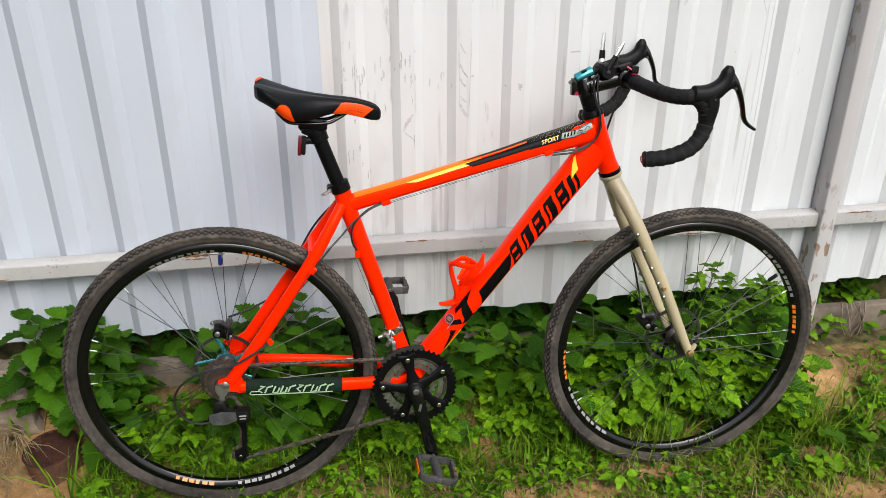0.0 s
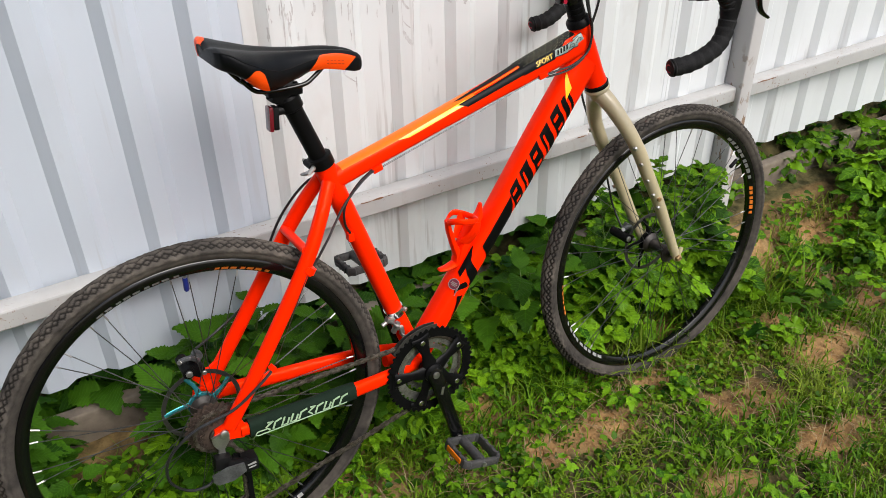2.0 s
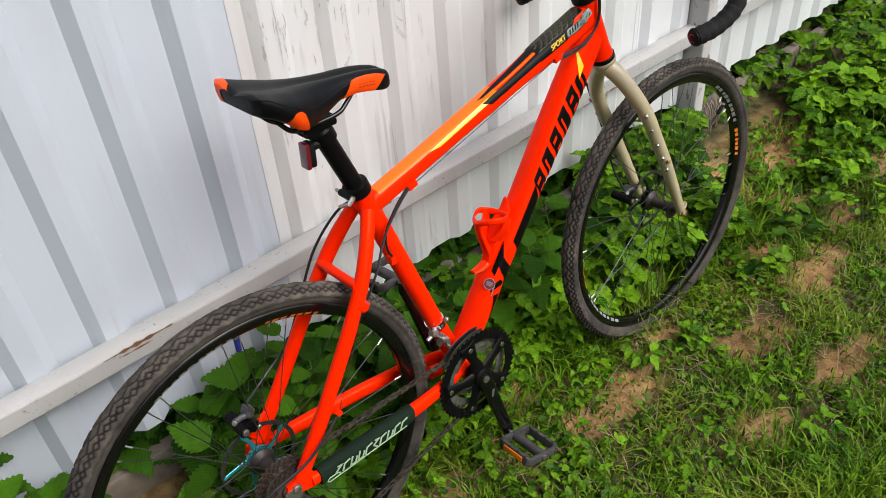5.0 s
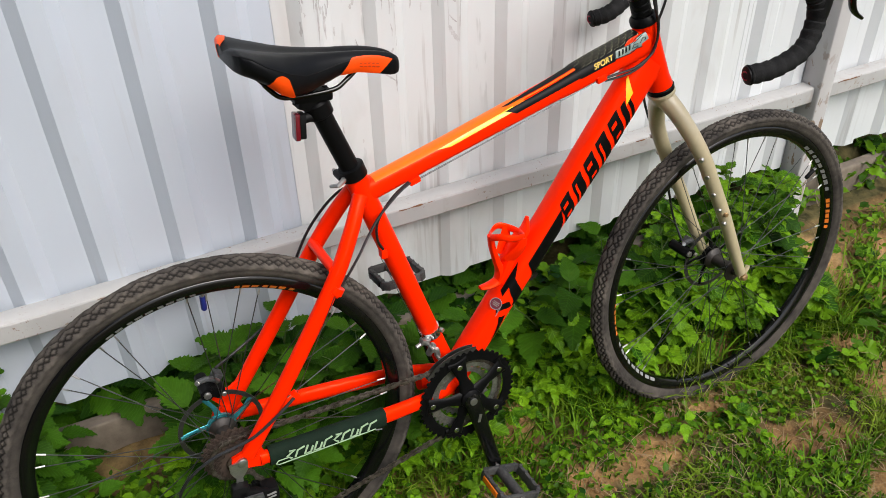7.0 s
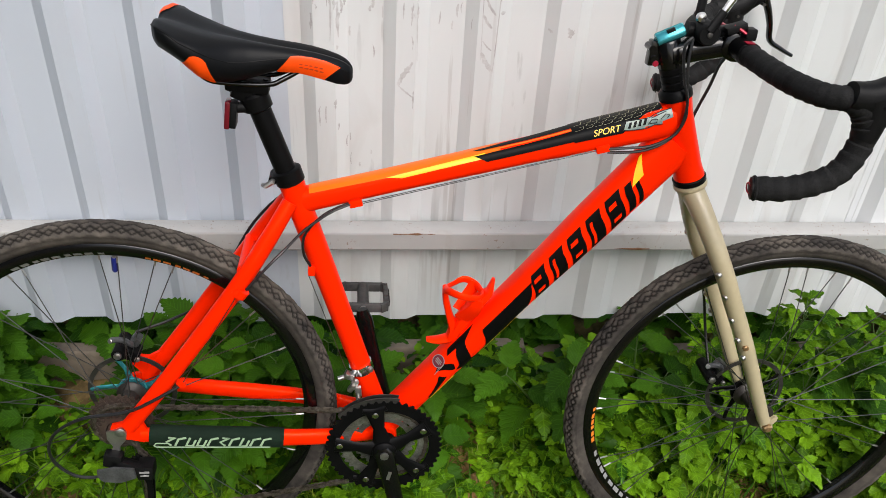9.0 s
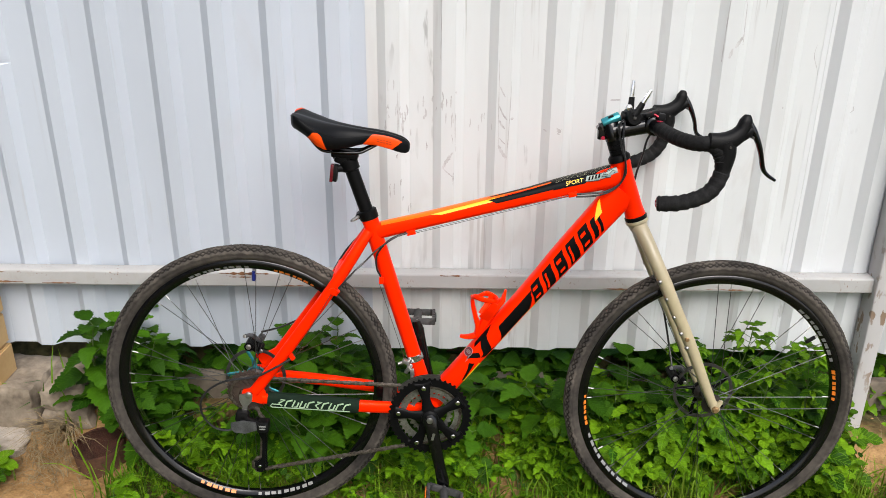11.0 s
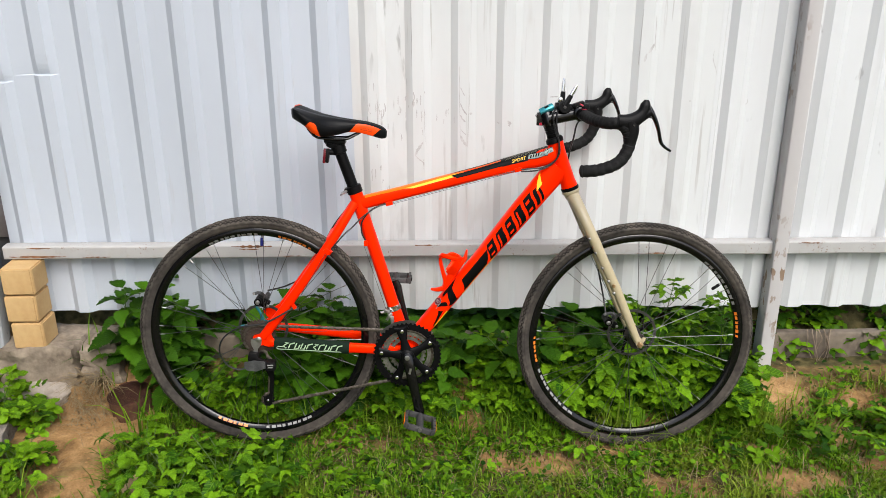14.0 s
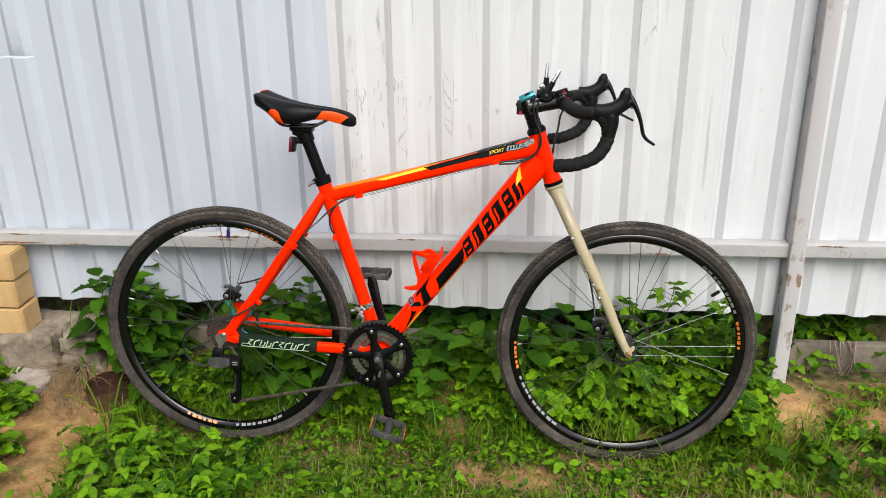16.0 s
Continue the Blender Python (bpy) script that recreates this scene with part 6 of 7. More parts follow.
links = int(lens[-1] / 0.0127)
bm = bmesh.new()
for k in range(links):
    p, q = along(k * lens[-1] / links), along((k + 1) * lens[-1] / links)
    d = (q - p).normalized()
    up_ = d.cross(Vector((0, 1, 0)))
    w = 0.0036 if k % 2 else 0.0022
    for s in (-1, 1):
        sweep(bm, [p - d * 0.003 + Vector((0, s * w, 0)), p + Vector((0, s * w, 0)), p.lerp(q, 0.5) + Vector((0, s * w, 0)), q + Vector((0, s * w, 0)), q + d * 0.003 + Vector((0, s * w, 0))],
              [0.002, 0.0042, 0.0030, 0.0042, 0.002], 6, flat=0.0007, up=tuple(up_))
    rod(bm, p + Vector((0, -0.0046, 0)), p + Vector((0, 0.0046, 0)), 0.0021, seg=6)
part("chain", bm, CHAIN, bike, "oily brown steel chain")

bm = bmesh.new()
slab(bm, [(-0.022, 0.346), (0.004, 0.354), (0.009, 0.345), (0.007, 0.330), (-0.004, 0.316), (-0.004, 0.294), (-0.010, 0.286), (-0.019, 0.289), (-0.020, 0.300), (-0.014, 0.316), (-0.022, 0.332)], -0.0735, -0.0690)
hanger = part("derailleur_hanger", bm, STEEL, bike, "bare alloy derailleur hanger")
bm = bmesh.new()
bolt(bm, (0.0, -0.070, 0.346), (0, -1, 0), 0.0085, 0.006)
part("axle_bolt", bm, STEEL, hanger)
bm = bmesh.new()
bolt(bm, (-0.016, -0.0735, 0.300), (0, -1, 0), 0.007, 0.004)
part("hanger_bolt", bm, STEEL, hanger)
bm = bmesh.new()
box(bm, pose(-0.014, -0.080, 0.297, 0, 10, 0), 0.030, 0.020, 0.026, 0.006)
box(bm, pose(0.008, -0.084, 0.283, 0, 24, 0), 0.060, 0.012, 0.020, 0.004)
box(bm, pose(0.006, -0.070, 0.276, 0, 24, 0), 0.052, 0.012, 0.016, 0.004)
box(bm, pose(0.034, -0.074, 0.270, 0, 0, 0), 0.028, 0.030, 0.028, 0.006)
rod(bm, (-0.030, -0.074, 0.278), (-0.012, -0.074, 0.284), 0.004)
rd = part("rear_derailleur", bm, BLACK_PLASTIC, bike, "black rear derailleur with a grey face plate")
bm = bmesh.new()
slab(bm, [(-0.038, 0.270), (-0.038, 0.284), (-0.010, 0.290), (0.020, 0.287), (0.022, 0.268), (-0.004, 0.258), (-0.030, 0.260)], -0.095, -0.091)
part("face_plate", bm, PALE_ALLOY, rd, "worn grey alloy face plate")
bm = bmesh.new()
box(bm, pose(0.034, -0.0895, 0.275), 0.016, 0.002, 0.004, 0.0008)
box(bm, pose(0.034, -0.0895, 0.268), 0.014, 0.002, 0.003, 0.0008)
part("mark", bm, WHITE_DECAL, rd, "two pale bars")
bm = bmesh.new()
for y in (-0.059, -0.044):
    slab(bm, [(0.010, 0.272), (0.030, 0.272), (0.037, 0.255), (0.036, 0.208), (0.033, 0.149), (0.025, 0.135), (0.012, 0.137), (0.010, 0.154), (0.025, 0.176), (0.027, 0.222), (0.014, 0.250)], y - 0.001, y + 0.001)
part("derailleur_cage", bm, BLACK_ALLOY, rd)
for j in (J1, J2):
    bm = bmesh.new()
    toothed(bm, j, 0.0185, 11, -0.003, 0.003, 0.004, 0.004)
    part("jockey_wheel", bm, BLACK_PLASTIC, rd)
    bm = bmesh.new()
    bolt(bm, j + Vector((0, -0.0085, 0)), (0, -1, 0), 0.004, 0.003)
    part("jockey_bolt", bm, CHROME, rd)

fdp = ST.a.lerp(ST.b, 0.27)
bm = bmesh.new()
sweep(bm, [fdp - ST.t * 0.008, fdp + ST.t * 0.008], [0.0198, 0.0198], 24)
fd = part("front_derailleur", bm, CHROME, bike, "bright steel front derailleur on a band clamp")
bm = bmesh.new()
box(bm, pose(fdp.x - 0.020, -0.018, fdp.z - 0.006, 0, 25, 0), 0.017, 0.014, 0.011, 0.003)
box(bm, pose(fdp.x - 0.013, -0.028, fdp.z - 0.020, 0, 32, 0), 0.009, 0.010, 0.026, 0.003)
box(bm, pose(fdp.x - 0.004, -0.034, fdp.z - 0.026, 0, -8, 0), 0.010, 0.009, 0.018, 0.002)
rod(bm, (fdp.x - 0.013, -0.040, fdp.z - 0.016), (fdp.x - 0.013, -0.018, fdp.z - 0.016), 0.0040)
rod(bm, (fdp.x - 0.004, -0.044, fdp.z - 0.036), (fdp.x - 0.004, -0.028, fdp.z - 0.036), 0.0036)
rod(bm, (fdp.x - 0.038, -0.020, fdp.z - 0.012), (fdp.x - 0.024, -0.018, fdp.z - 0.008), 0.0042)
bolt(bm, (fdp.x + 0.014, -0.015, fdp.z + 0.006), (0.5, -1, 0), 0.0048, 0.006)
part("derailleur_body", bm, STEEL, fd)
bm = bmesh.new()
for y, r0 in ((-0.0575, 0.083), (-0.0445, 0.080)):
    outer, inner = [], []
    for i in range(11):
        a = radians(78 + 62 * i / 10)
        outer.append((BB.x + math.cos(a) * (r0 + 0.021), BB.z + math.sin(a) * (r0 + 0.021)))
        inner.append((BB.x + math.cos(a) * (r0 + 0.005), BB.z + math.sin(a) * (r0 + 0.005)))
    slab(bm, outer + inner[::-1], y - 0.0008, y + 0.0008)
rod(bm, (BB.x + math.cos(radians(140)) * 0.098, -0.058, BB.z + math.sin(radians(140)) * 0.098), (BB.x + math.cos(radians(140)) * 0.098, -0.044, BB.z + math.sin(radians(140)) * 0.098), 0.003)
part("derailleur_cage", bm, DARK_STEEL, fd)


# brake calipers
def caliper(name, at, mount_label):
    x, y, z = at
    bm = bmesh.new()
    box(bm, pose(x, y, z, 0, 35, 0), 0.038, 0.030, 0.022, 0.005)
    sweep(bm, [(x - 0.012, y - 0.026, z + 0.006), (x - 0.012, y + 0.028, z + 0.006)], 0.011, 14)
    ob = part(name, bm, BLACK_ALLOY, bike, mount_label)
    bm = bmesh.new()
    box(bm, pose(x + 0.012, y + 0.004, z + 0.018, 0, 35, 0), 0.016, 0.022, 0.018, 0.004)
    sweep(bm, curve_pts([(x + 0.010, y - 0.012, z + 0.018), (x - 0.004, y - 0.020, z + 0.034), (x - 0.022, y - 0.016, z + 0.030)], 3), 0.005, 8)
    part("caliper_arm", bm, PALE_ALLOY, ob, "scuffed grey actuating arm")
    for p, n, r in (((x - 0.012, y - 0.026, z + 0.006), (0, -1, 0), 0.0065), ((x + 0.016, y - 0.016, z - 0.008), (0, -1, 0), 0.0045), ((x - 0.022, y - 0.018, z + 0.030), (-0.6, -1, 0.5), 0.0045)):
        bm = bmesh.new()
        bolt(bm, p, n, r, 0.004)
        part("caliper_bolt", bm, STEEL, ob)


caliper("rear_caliper", (-0.008, 0.052, 0.418), "black mechanical disc brake caliper")
caliper("front_caliper", (1.034, 0.056, 0.376), "black mechanical disc brake caliper")

# bottle cage on the down tube
bm = bmesh.new()
nrm = DT.n


def dt_pt(s, out, y=0.0):
    return DT.a.lerp(DT.b, s) + nrm * out + Vector((0, y, 0))


sweep(bm, [dt_pt(0.300, 0.028), dt_pt(0.33, 0.031), (0.545, 0, 0.528), (0.566, 0, 0.562), (0.584, 0, 0.582), (0.588, 0, 0.606)], [0.012, 0.015, 0.016, 0.015, 0.012, 0.004], 12, flat=[0.006, 0.009, 0.012, 0.011, 0.006, 0.0025], up=UP, power=3)
hoop = [(0.572, 0.0, 0.578), (0.563, -0.026, 0.584), (0.537, -0.036, 0.592), (0.517, -0.026, 0.595), (0.511, 0.0, 0.585), (0.527, 0.028, 0.577), (0.547, 0.036, 0.582), (0.566, 0.026, 0.577)]
ring = curve_pts(hoop + hoop[:1], 6)[:-1]
sweep(bm, ring, 0.0062, 10, flat=0.0026, up=(0.35, 0, 0.94), closed=True)
sweep(bm, curve_pts([(0.511, 0, 0.588), (0.514, 0, 0.565), (0.522, 0, 0.535), (0.530, 0, 0.510), (0.527, 0, 0.490)], 5), lerp_list([0.008, 0.009, 0.010, 0.012, 0.012], 5), 10, flat=lerp_list([0.004, 0.0055, 0.006, 0.008, 0.008], 5), up=UP, power=3)
for s in (-1, 1):
    sweep(bm, curve_pts([(0.540, s * 0.012, 0.535), (0.556, s * 0.026, 0.560), (0.563, s * 0.030, 0.582)], 4), lerp_list([0.003, 0.003, 0.0025], 4), 8, flat=lerp_list([0.014, 0.012, 0.007], 4), up=UP)
sweep(bm, curve_pts([dt_pt(0.300, 0.028, 0), dt_pt(0.278, 0.040, 0), dt_pt(0.262, 0.056, 0)], 4), lerp_list([0.012, 0.011, 0.007], 4), 10, flat=lerp_list([0.008, 0.006, 0.003], 4), up=UP)
cage = part("bottle_cage", bm, ORANGE, bike, "orange-red plastic bottle cage")
for s in (0.335, 0.435):
    bm = bmesh.new()
    bolt(bm, dt_pt(s, 0.0375), tuple(nrm), 0.0045, 0.004)
    part("cage_bolt", bm, STEEL, cage)

# cables
CABLES = [
    ([(0.893, 0.012, 0.992), (0.880, 0.010, 0.968), (0.876, 0.016, 0.935), (0.868, 0.030, 0.88), (0.870, 0.048, 0.82), (0.895, 0.070, 0.75), (0.928, 0.079, 0.68), (0.980, 0.080, 0.56), (1.008, 0.076, 0.46), (1.015, 0.048, 0.408)], 0.0025),
    ([(0.815, -0.030, 1.016), (0.806, -0.031, 1.000), (0.816, -0.031, 0.956), (0.827, -0.031, 0.928), (0.829, -0.030, 0.900), (0.820, -0.030, 0.874), (0.788, -0.029, 0.855), (0.755, -0.028, 0.850), (0.728, -0.025, 0.846)], 0.0022),
    ([(0.820, -0.020, 1.012), (0.818, -0.026, 0.980), (0.826, -0.028, 0.935), (0.832, -0.026, 0.896), (0.812, -0.028, 0.864), (0.775, -0.028, 0.846), (0.728, -0.023, 0.840)], 0.0022),
    ([(0.358, -0.014, 0.738), (0.328, -0.026, 0.729), (0.290, -0.034, 0.702), (0.262, -0.044, 0.674), (0.240, -0.058, 0.655), (0.206, -0.064, 0.615)], 0.0022),
    ([(0.358, -0.010, 0.739), (0.318, -0.025, 0.724), (0.290, -0.026, 0.690), (0.288, -0.022, 0.655), (0.298, -0.018, 0.632)], 0.0022),
    ([(0.340, 0.016, 0.735), (0.300, 0.028, 0.730), (0.258, 0.050, 0.722), (0.205, 0.070, 0.660), (0.160, 0.078, 0.575), (0.120, 0.084, 0.500), (0.060, 0.080, 0.462), (0.005, 0.055, 0.452)], 0.0025),
    ([(0.100, -0.078, 0.445), (0.064, -0.085, 0.424), (0.019, -0.088, 0.401), (-0.044, -0.088, 0.389), (-0.085, -0.088, 0.366), (-0.106, -0.088, 0.335), (-0.105, -0.086, 0.298), (-0.080, -0.084, 0.266), (-0.048, -0.082, 0.258), (-0.030, -0.078, 0.268)], 0.0026),
]
for pts, r in CABLES:
    bm = bmesh.new()
    sweep(bm, curve_pts(pts, 6), r, 8)
    part("cable", bm, CABLE, bike)
for a, b in (((0.294, -0.014, 0.615), (0.360, -0.020, 0.425)), ((0.190, -0.068, 0.602), (0.106, -0.078, 0.452)), ((0.370, -0.014, 0.7405), (0.712, -0.022, 0.8425)), ((0.370, -0.010, 0.736), (0.712, -0.016, 0.838))):
    bm = bmesh.new()
    rod(bm, a, b, 0.0007, seg=5)
    part("inner_wire", bm, SPOKE, bike, "bare steel shift wire")


# ---- plants ----
rng = random.Random(7)


def leaf_mesh(name, length, width, teeth, material, fold=0.35, droop=0.9, lobes=0):
    """A toothed leaf along +x with a folded midrib and a drooping tip."""
    bm = bmesh.new()
    n = teeth * 2
    mid, left, right = [], [], []

    def pt(x, y):
        return bm.verts.new((x, y, abs(y) * fold - droop * x * x / length * 0.45 + 0.0025 * math.sin(x * 220 + y * 90)))
    for i in range(n + 1):
        t = i / n
        w = width / 2 * (math.sin(math.pi * min(1, t ** 0.72)) ** 0.85) if 0 < t < 1 else 0.0006
        if lobes:
            w *= 0.62 + 0.55 * abs(math.cos(math.pi * (t * lobes * 0.5 + 0.12)))
        bite = 0.79 if i % 2 == 0 and 0 < i < n else 1.0
        fwd = 0.03 * length if i % 2 else 0.0
        x = t * length
        mid.append(pt(x, 0.0))
        left.append(pt(min(x + fwd, length * 1.02), w * bite))
        right.append(pt(min(x + fwd, length * 1.02), -w * bite))
    for i in range(n):
        bm.faces.new((mid[i], mid[i + 1], left[i + 1], left[i]))
        bm.faces.new((mid[i + 1], mid[i], right[i], right[i + 1]))
    for f in bm.faces:
        f.smooth = True
    me = bpy.data.meshes.new(name)
    bm.to_mesh(me)
    bm.free()
    me.materials.append(material)
    return me


def lobed_mesh(name, length, material, fold=0.25, droop=0.8):
    """A three-lobed toothed leaf along +x."""
    bm = bmesh.new()
    n, cx = 44, 0.28 * length
    rim = []

    def pt(x, y):
        return bm.verts.new((x, y, abs(y) * fold - droop * x * x / length * 0.45 + 0.003 * math.sin(x * 190 + y * 120)))
    mid = pt(cx, 0.0)
    for i in range(n + 1):
        a = math.radians(-168 + 336 * i / n)
        r = 0.66 * length * (0.42 + 0.58 * abs(math.cos(a * 1.5)) ** 0.8) * (0.93 if i % 2 else 1.0) * (1.0 if abs(a) < 1.2 else 0.82)
        rim.append(pt(cx + math.cos(a) * r, math.sin(a) * r))
    for a, b in zip(rim, rim[1:]):
        bm.faces.new((mid, a, b))
    for f in bm.faces:
        f.smooth = True
    me = bpy.data.meshes.new(name)
    bm.to_mesh(me)
    bm.free()
    me.materials.append(material)
    return me


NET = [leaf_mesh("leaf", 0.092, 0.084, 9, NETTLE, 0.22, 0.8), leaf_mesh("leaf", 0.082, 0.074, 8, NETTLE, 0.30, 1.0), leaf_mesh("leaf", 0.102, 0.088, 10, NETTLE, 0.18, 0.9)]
ELD = [leaf_mesh("leaf", 0.054, 0.032, 6, ELDER, 0.25, 0.5), leaf_mesh("leaf", 0.046, 0.026, 5, ELDER, 0.32, 0.7), leaf_mesh("leaf", 0.060, 0.036, 7, ELDER, 0.18, 0.5)]
LOB = [lobed_mesh("leaf", 0.058, LOBED, 0.2, 0.4), lobed_mesh("leaf", 0.048, LOBED, 0.28, 0.6), lobed_mesh("leaf", 0.064, LOBED, 0.15, 0.6)]


def rooted(bm, before, anchor):
    """Ties the stalk added since `before` to a vertex, so that stem and stalks hold together."""
    bm.verts.ensure_lookup_table()
    bm.faces.new((anchor, bm.verts[before], bm.verts[before + 1]))


def add_leaf(parent, me, at, yaw, pitch, roll, size):
    ob = new("leaf", me)
    ob.parent = parent
    ob.matrix_basis = pose(*at, 0, 0, yaw) @ pose(0, 0, 0, roll, -pitch, 0) @ Matrix.Scale(size, 4)
    return ob


def nettle(height, seed):
    r = random.Random(seed)
    bm = bmesh.new()
    bend = Vector((r.uniform(-0.05, 0.05), r.uniform(-0.05, 0.05), 0))
    pts = [bend * (k / 5) ** 2 + Vector((0, 0, height * k / 5)) for k in range(6)]
    sweep(bm, pts, [0.0028, 0.0027, 0.0025, 0.0022, 0.0018, 0.0012], 6)
    stem_verts = list(bm.verts)
    nodes = []
    pairs = max(3, int(height / 0.042))
    for k in range(pairs):
        f = 0.28 + 0.72 * k / (pairs - 1)
        at = bend * f * f + Vector((0, 0, height * f))
        for s in (0, 180):
            yaw = 90 * (k % 2) + s + r.uniform(-25, 25)
            arm = (0.030 * (1.15 - 0.75 * f)) * r.uniform(0.8, 1.3)
            end = at + Vector((math.cos(radians(yaw)) * arm, math.sin(radians(yaw)) * arm, arm * 0.5))
            before = len(bm.verts)
            rod(bm, at, end, 0.0011, 0.0009, 5)
            rooted(bm, before, min(stem_verts, key=lambda v: (v.co - at).length))
            nodes.append((end, yaw, r.uniform(-18, 22) + 18 * f, r.uniform(-18, 18), (1.12 - 0.40 * f ** 2) * r.uniform(0.75, 1.1)))
    stem_ob = part("nettle", bm, STEM, None)
    for end, yaw, pitch, roll, size in nodes:
        add_leaf(stem_ob, r.choice(NET), end, yaw, pitch, roll, size)
    return tagged(stem_ob, "dark green nettle with toothed leaves growing by the fence", "nettle", "nettles along the fence")


def elder(height, seed, stalks=4, leaves=ELD, name="ground_elder", label="bright green ground elder with leaves in threes", category="weed", group="weeds in the grass", spread=0.55):
    r = random.Random(seed)
    bm = bmesh.new()
    root = bm.verts.new((0, 0, -0.014))
    nodes = []
    for k in range(stalks):
        yaw = 360 / stalks * k + r.uniform(-35, 35)
        h = height * r.uniform(0.6, 1.1)
        out = h * spread * r.uniform(0.5, 1.3)
        tip = Vector((math.cos(radians(yaw)) * out, math.sin(radians(yaw)) * out, h))
        before = len(bm.verts)
        sweep(bm, curve_pts([(0, 0, -0.01), (tip.x * 0.25, tip.y * 0.25, h * 0.55), tip], 3), lerp_list([0.0017, 0.0014, 0.0009], 3), 5)
        rooted(bm, before, root)
        for j, da in enumerate((-62, 0, 62)):
            nodes.append((tip, yaw + da + r.uniform(-12, 12), r.uniform(-14, 24), r.uniform(-15, 15), r.uniform(0.75, 1.15) * (1.12 if j == 1 else 0.9)))
    stem_ob = part(name, bm, STEM, None)
    for end, yaw, pitch, roll, size in nodes:
        add_leaf(stem_ob, r.choice(leaves), end, yaw, pitch, roll, size)
    return tagged(stem_ob, label, category, group)


def sprig(height, seed):
    """A taller shoot with leaves in whorls."""
    r = random.Random(seed)
    bm = bmesh.new()
    line_pts = curve_pts([(0, 0, -0.02), (0.012, -0.01, height * 0.5), (0.035, -0.025, height)], 8)
    sweep(bm, line_pts, lerp_list([0.0026, 0.0020, 0.0010], 8), 6)
    stem_verts = list(bm.verts)
    nodes = []
    for f in (0.45, 0.6, 0.72, 0.85, 0.95, 1.0):
        at = line_pts[int(round(f * (len(line_pts) - 1)))]
        for k in range(3):
            yaw = 120 * k + 70 * f * 6 + r.uniform(-20, 20)
            end = at + Vector((math.cos(radians(yaw)) * 0.03, math.sin(radians(yaw)) * 0.03, 0.02))
            before = len(bm.verts)
            rod(bm, at, end, 0.0010, 0.0007, 5)
            rooted(bm, before, min(stem_verts, key=lambda v: (v.co - at).length))
            nodes += [(end, yaw + d, r.uniform(-10, 25), r.uniform(-15, 15), r.uniform(0.55, 0.8)) for d in (-50, 0, 50)]
    stem_ob = part("weed_sprig", bm, STEM, None)
    for end, yaw, pitch, roll, size in nodes:
        add_leaf(stem_ob, r.choice(ELD), end, yaw, pitch, roll, size)
    return tagged(stem_ob, "tall light green shoot rising in front of the fence", "weed", "weeds in the grass")


class Planter:
    """Puts down copies of a few plants of one kind; the first use of each is the plant itself."""

    def __init__(self, plants):
        self.fresh, self.all, self.n = list(plants), list(plants), 0

    def put(self, x, y, yaw, size, tilt=(0, 0)):
        m = pose(x, y, ground_z(x, y) - 0.004, tilt[0], tilt[1], yaw)
        if self.fresh:
            ob = self.fresh.pop(0)
            ob.matrix_basis = m @ Matrix.Scale(size, 4)
        else:
            src = self.all[rng.randrange(len(self.all))]
            keep = src.scale.copy()
            ob = copy_thing(src, m)
            ob.matrix_basis = m @ Matrix.Scale(size, 4)
            src.scale = keep
        self.n += 1
        return ob


nettles = Planter([nettle(h, i) for i, h in enumerate((0.15, 0.18, 0.21, 0.24, 0.17))])
tall_nettles = Planter([nettle(h, 60 + i) for i, h in enumerate((0.30, 0.26, 0.34))])
elders = Planter([elder(h, 20 + i, s) for i, (h, s) in enumerate(((0.10, 4), (0.13, 5), (0.08, 3), (0.16, 5), (0.11, 4), (0.06, 4)))])
lobeds = Planter([elder(h, 40 + i, s, LOB, "lobed_weed", "green low weed with lobed leaves", "weed", "weeds in the grass", 0.6) for i, (h, s) in enumerate(((0.10, 5), (0.13, 5), (0.08, 4), (0.15, 6)))])

def scatter(planter, count, x0, x1, y0, y1, s0, s1, tilt=10, bare_ok=0.4):
    done = 0
    for _ in range(count * 6):
        if done >= count:
            break
        x, y = rng.uniform(x0, x1), rng.uniform(y0, y1)
        if bare(x, y) > bare_ok:
            continue
        if -0.60 < x < -0.36 and y > (1.62 if planter in (nettles, tall_nettles) else 1.68):
            continue                                  # bare board and soil show here
        if (abs(x - 1.284) < 0.05 and y > 1.78) or (abs(x + 0.775) < 0.11 and y < 1.745) or (-1.24 < x < -0.9 and y > 1.58):
            continue
        planter.put(x, y, rng.uniform(0, 360), rng.uniform(s0, s1), (rng.uniform(-tilt, tilt), rng.uniform(-tilt, tilt)))
        done += 1


scatter(tall_nettles, 14, -0.62, 0.02, 1.71, 1.79, 0.75, 0.95)
scatter(nettles, 34, -0.62, 0.25, 1.66, 1.80, 0.75, 1.05)
scatter(tall_nettles, 11, -0.90, -0.62, 1.70, 1.80, 0.75, 1.0)
scatter(nettles, 6, -0.90, -0.62, 1.66, 1.74, 0.8, 1.0)
scatter(nettles, 12, 0.22, 1.18, 1.74, 1.80, 0.75, 1.05)
scatter(nettles, 5, 2.4, 2.9, 1.78, 1.82, 0.5, 0.7)
scatter(elders, 52, 0.40, 1.20, 1.64, 1.81, 0.7, 1.15)
scatter(lobeds, 64, 0.30, 1.20, 1.63, 1.81, 0.65, 1.0)
scatter(elders, 26, -0.60, 0.40, 1.60, 1.76, 0.6, 0.95)
scatter(lobeds, 26, -0.60, 0.40, 1.60, 1.76, 0.55, 0.85)
scatter(elders, 22, -0.35, 1.30, 1.42, 1.60, 0.30, 0.5)
scatter(elders, 30, -0.66, -0.22, 1.04, 1.36, 0.6, 0.95)
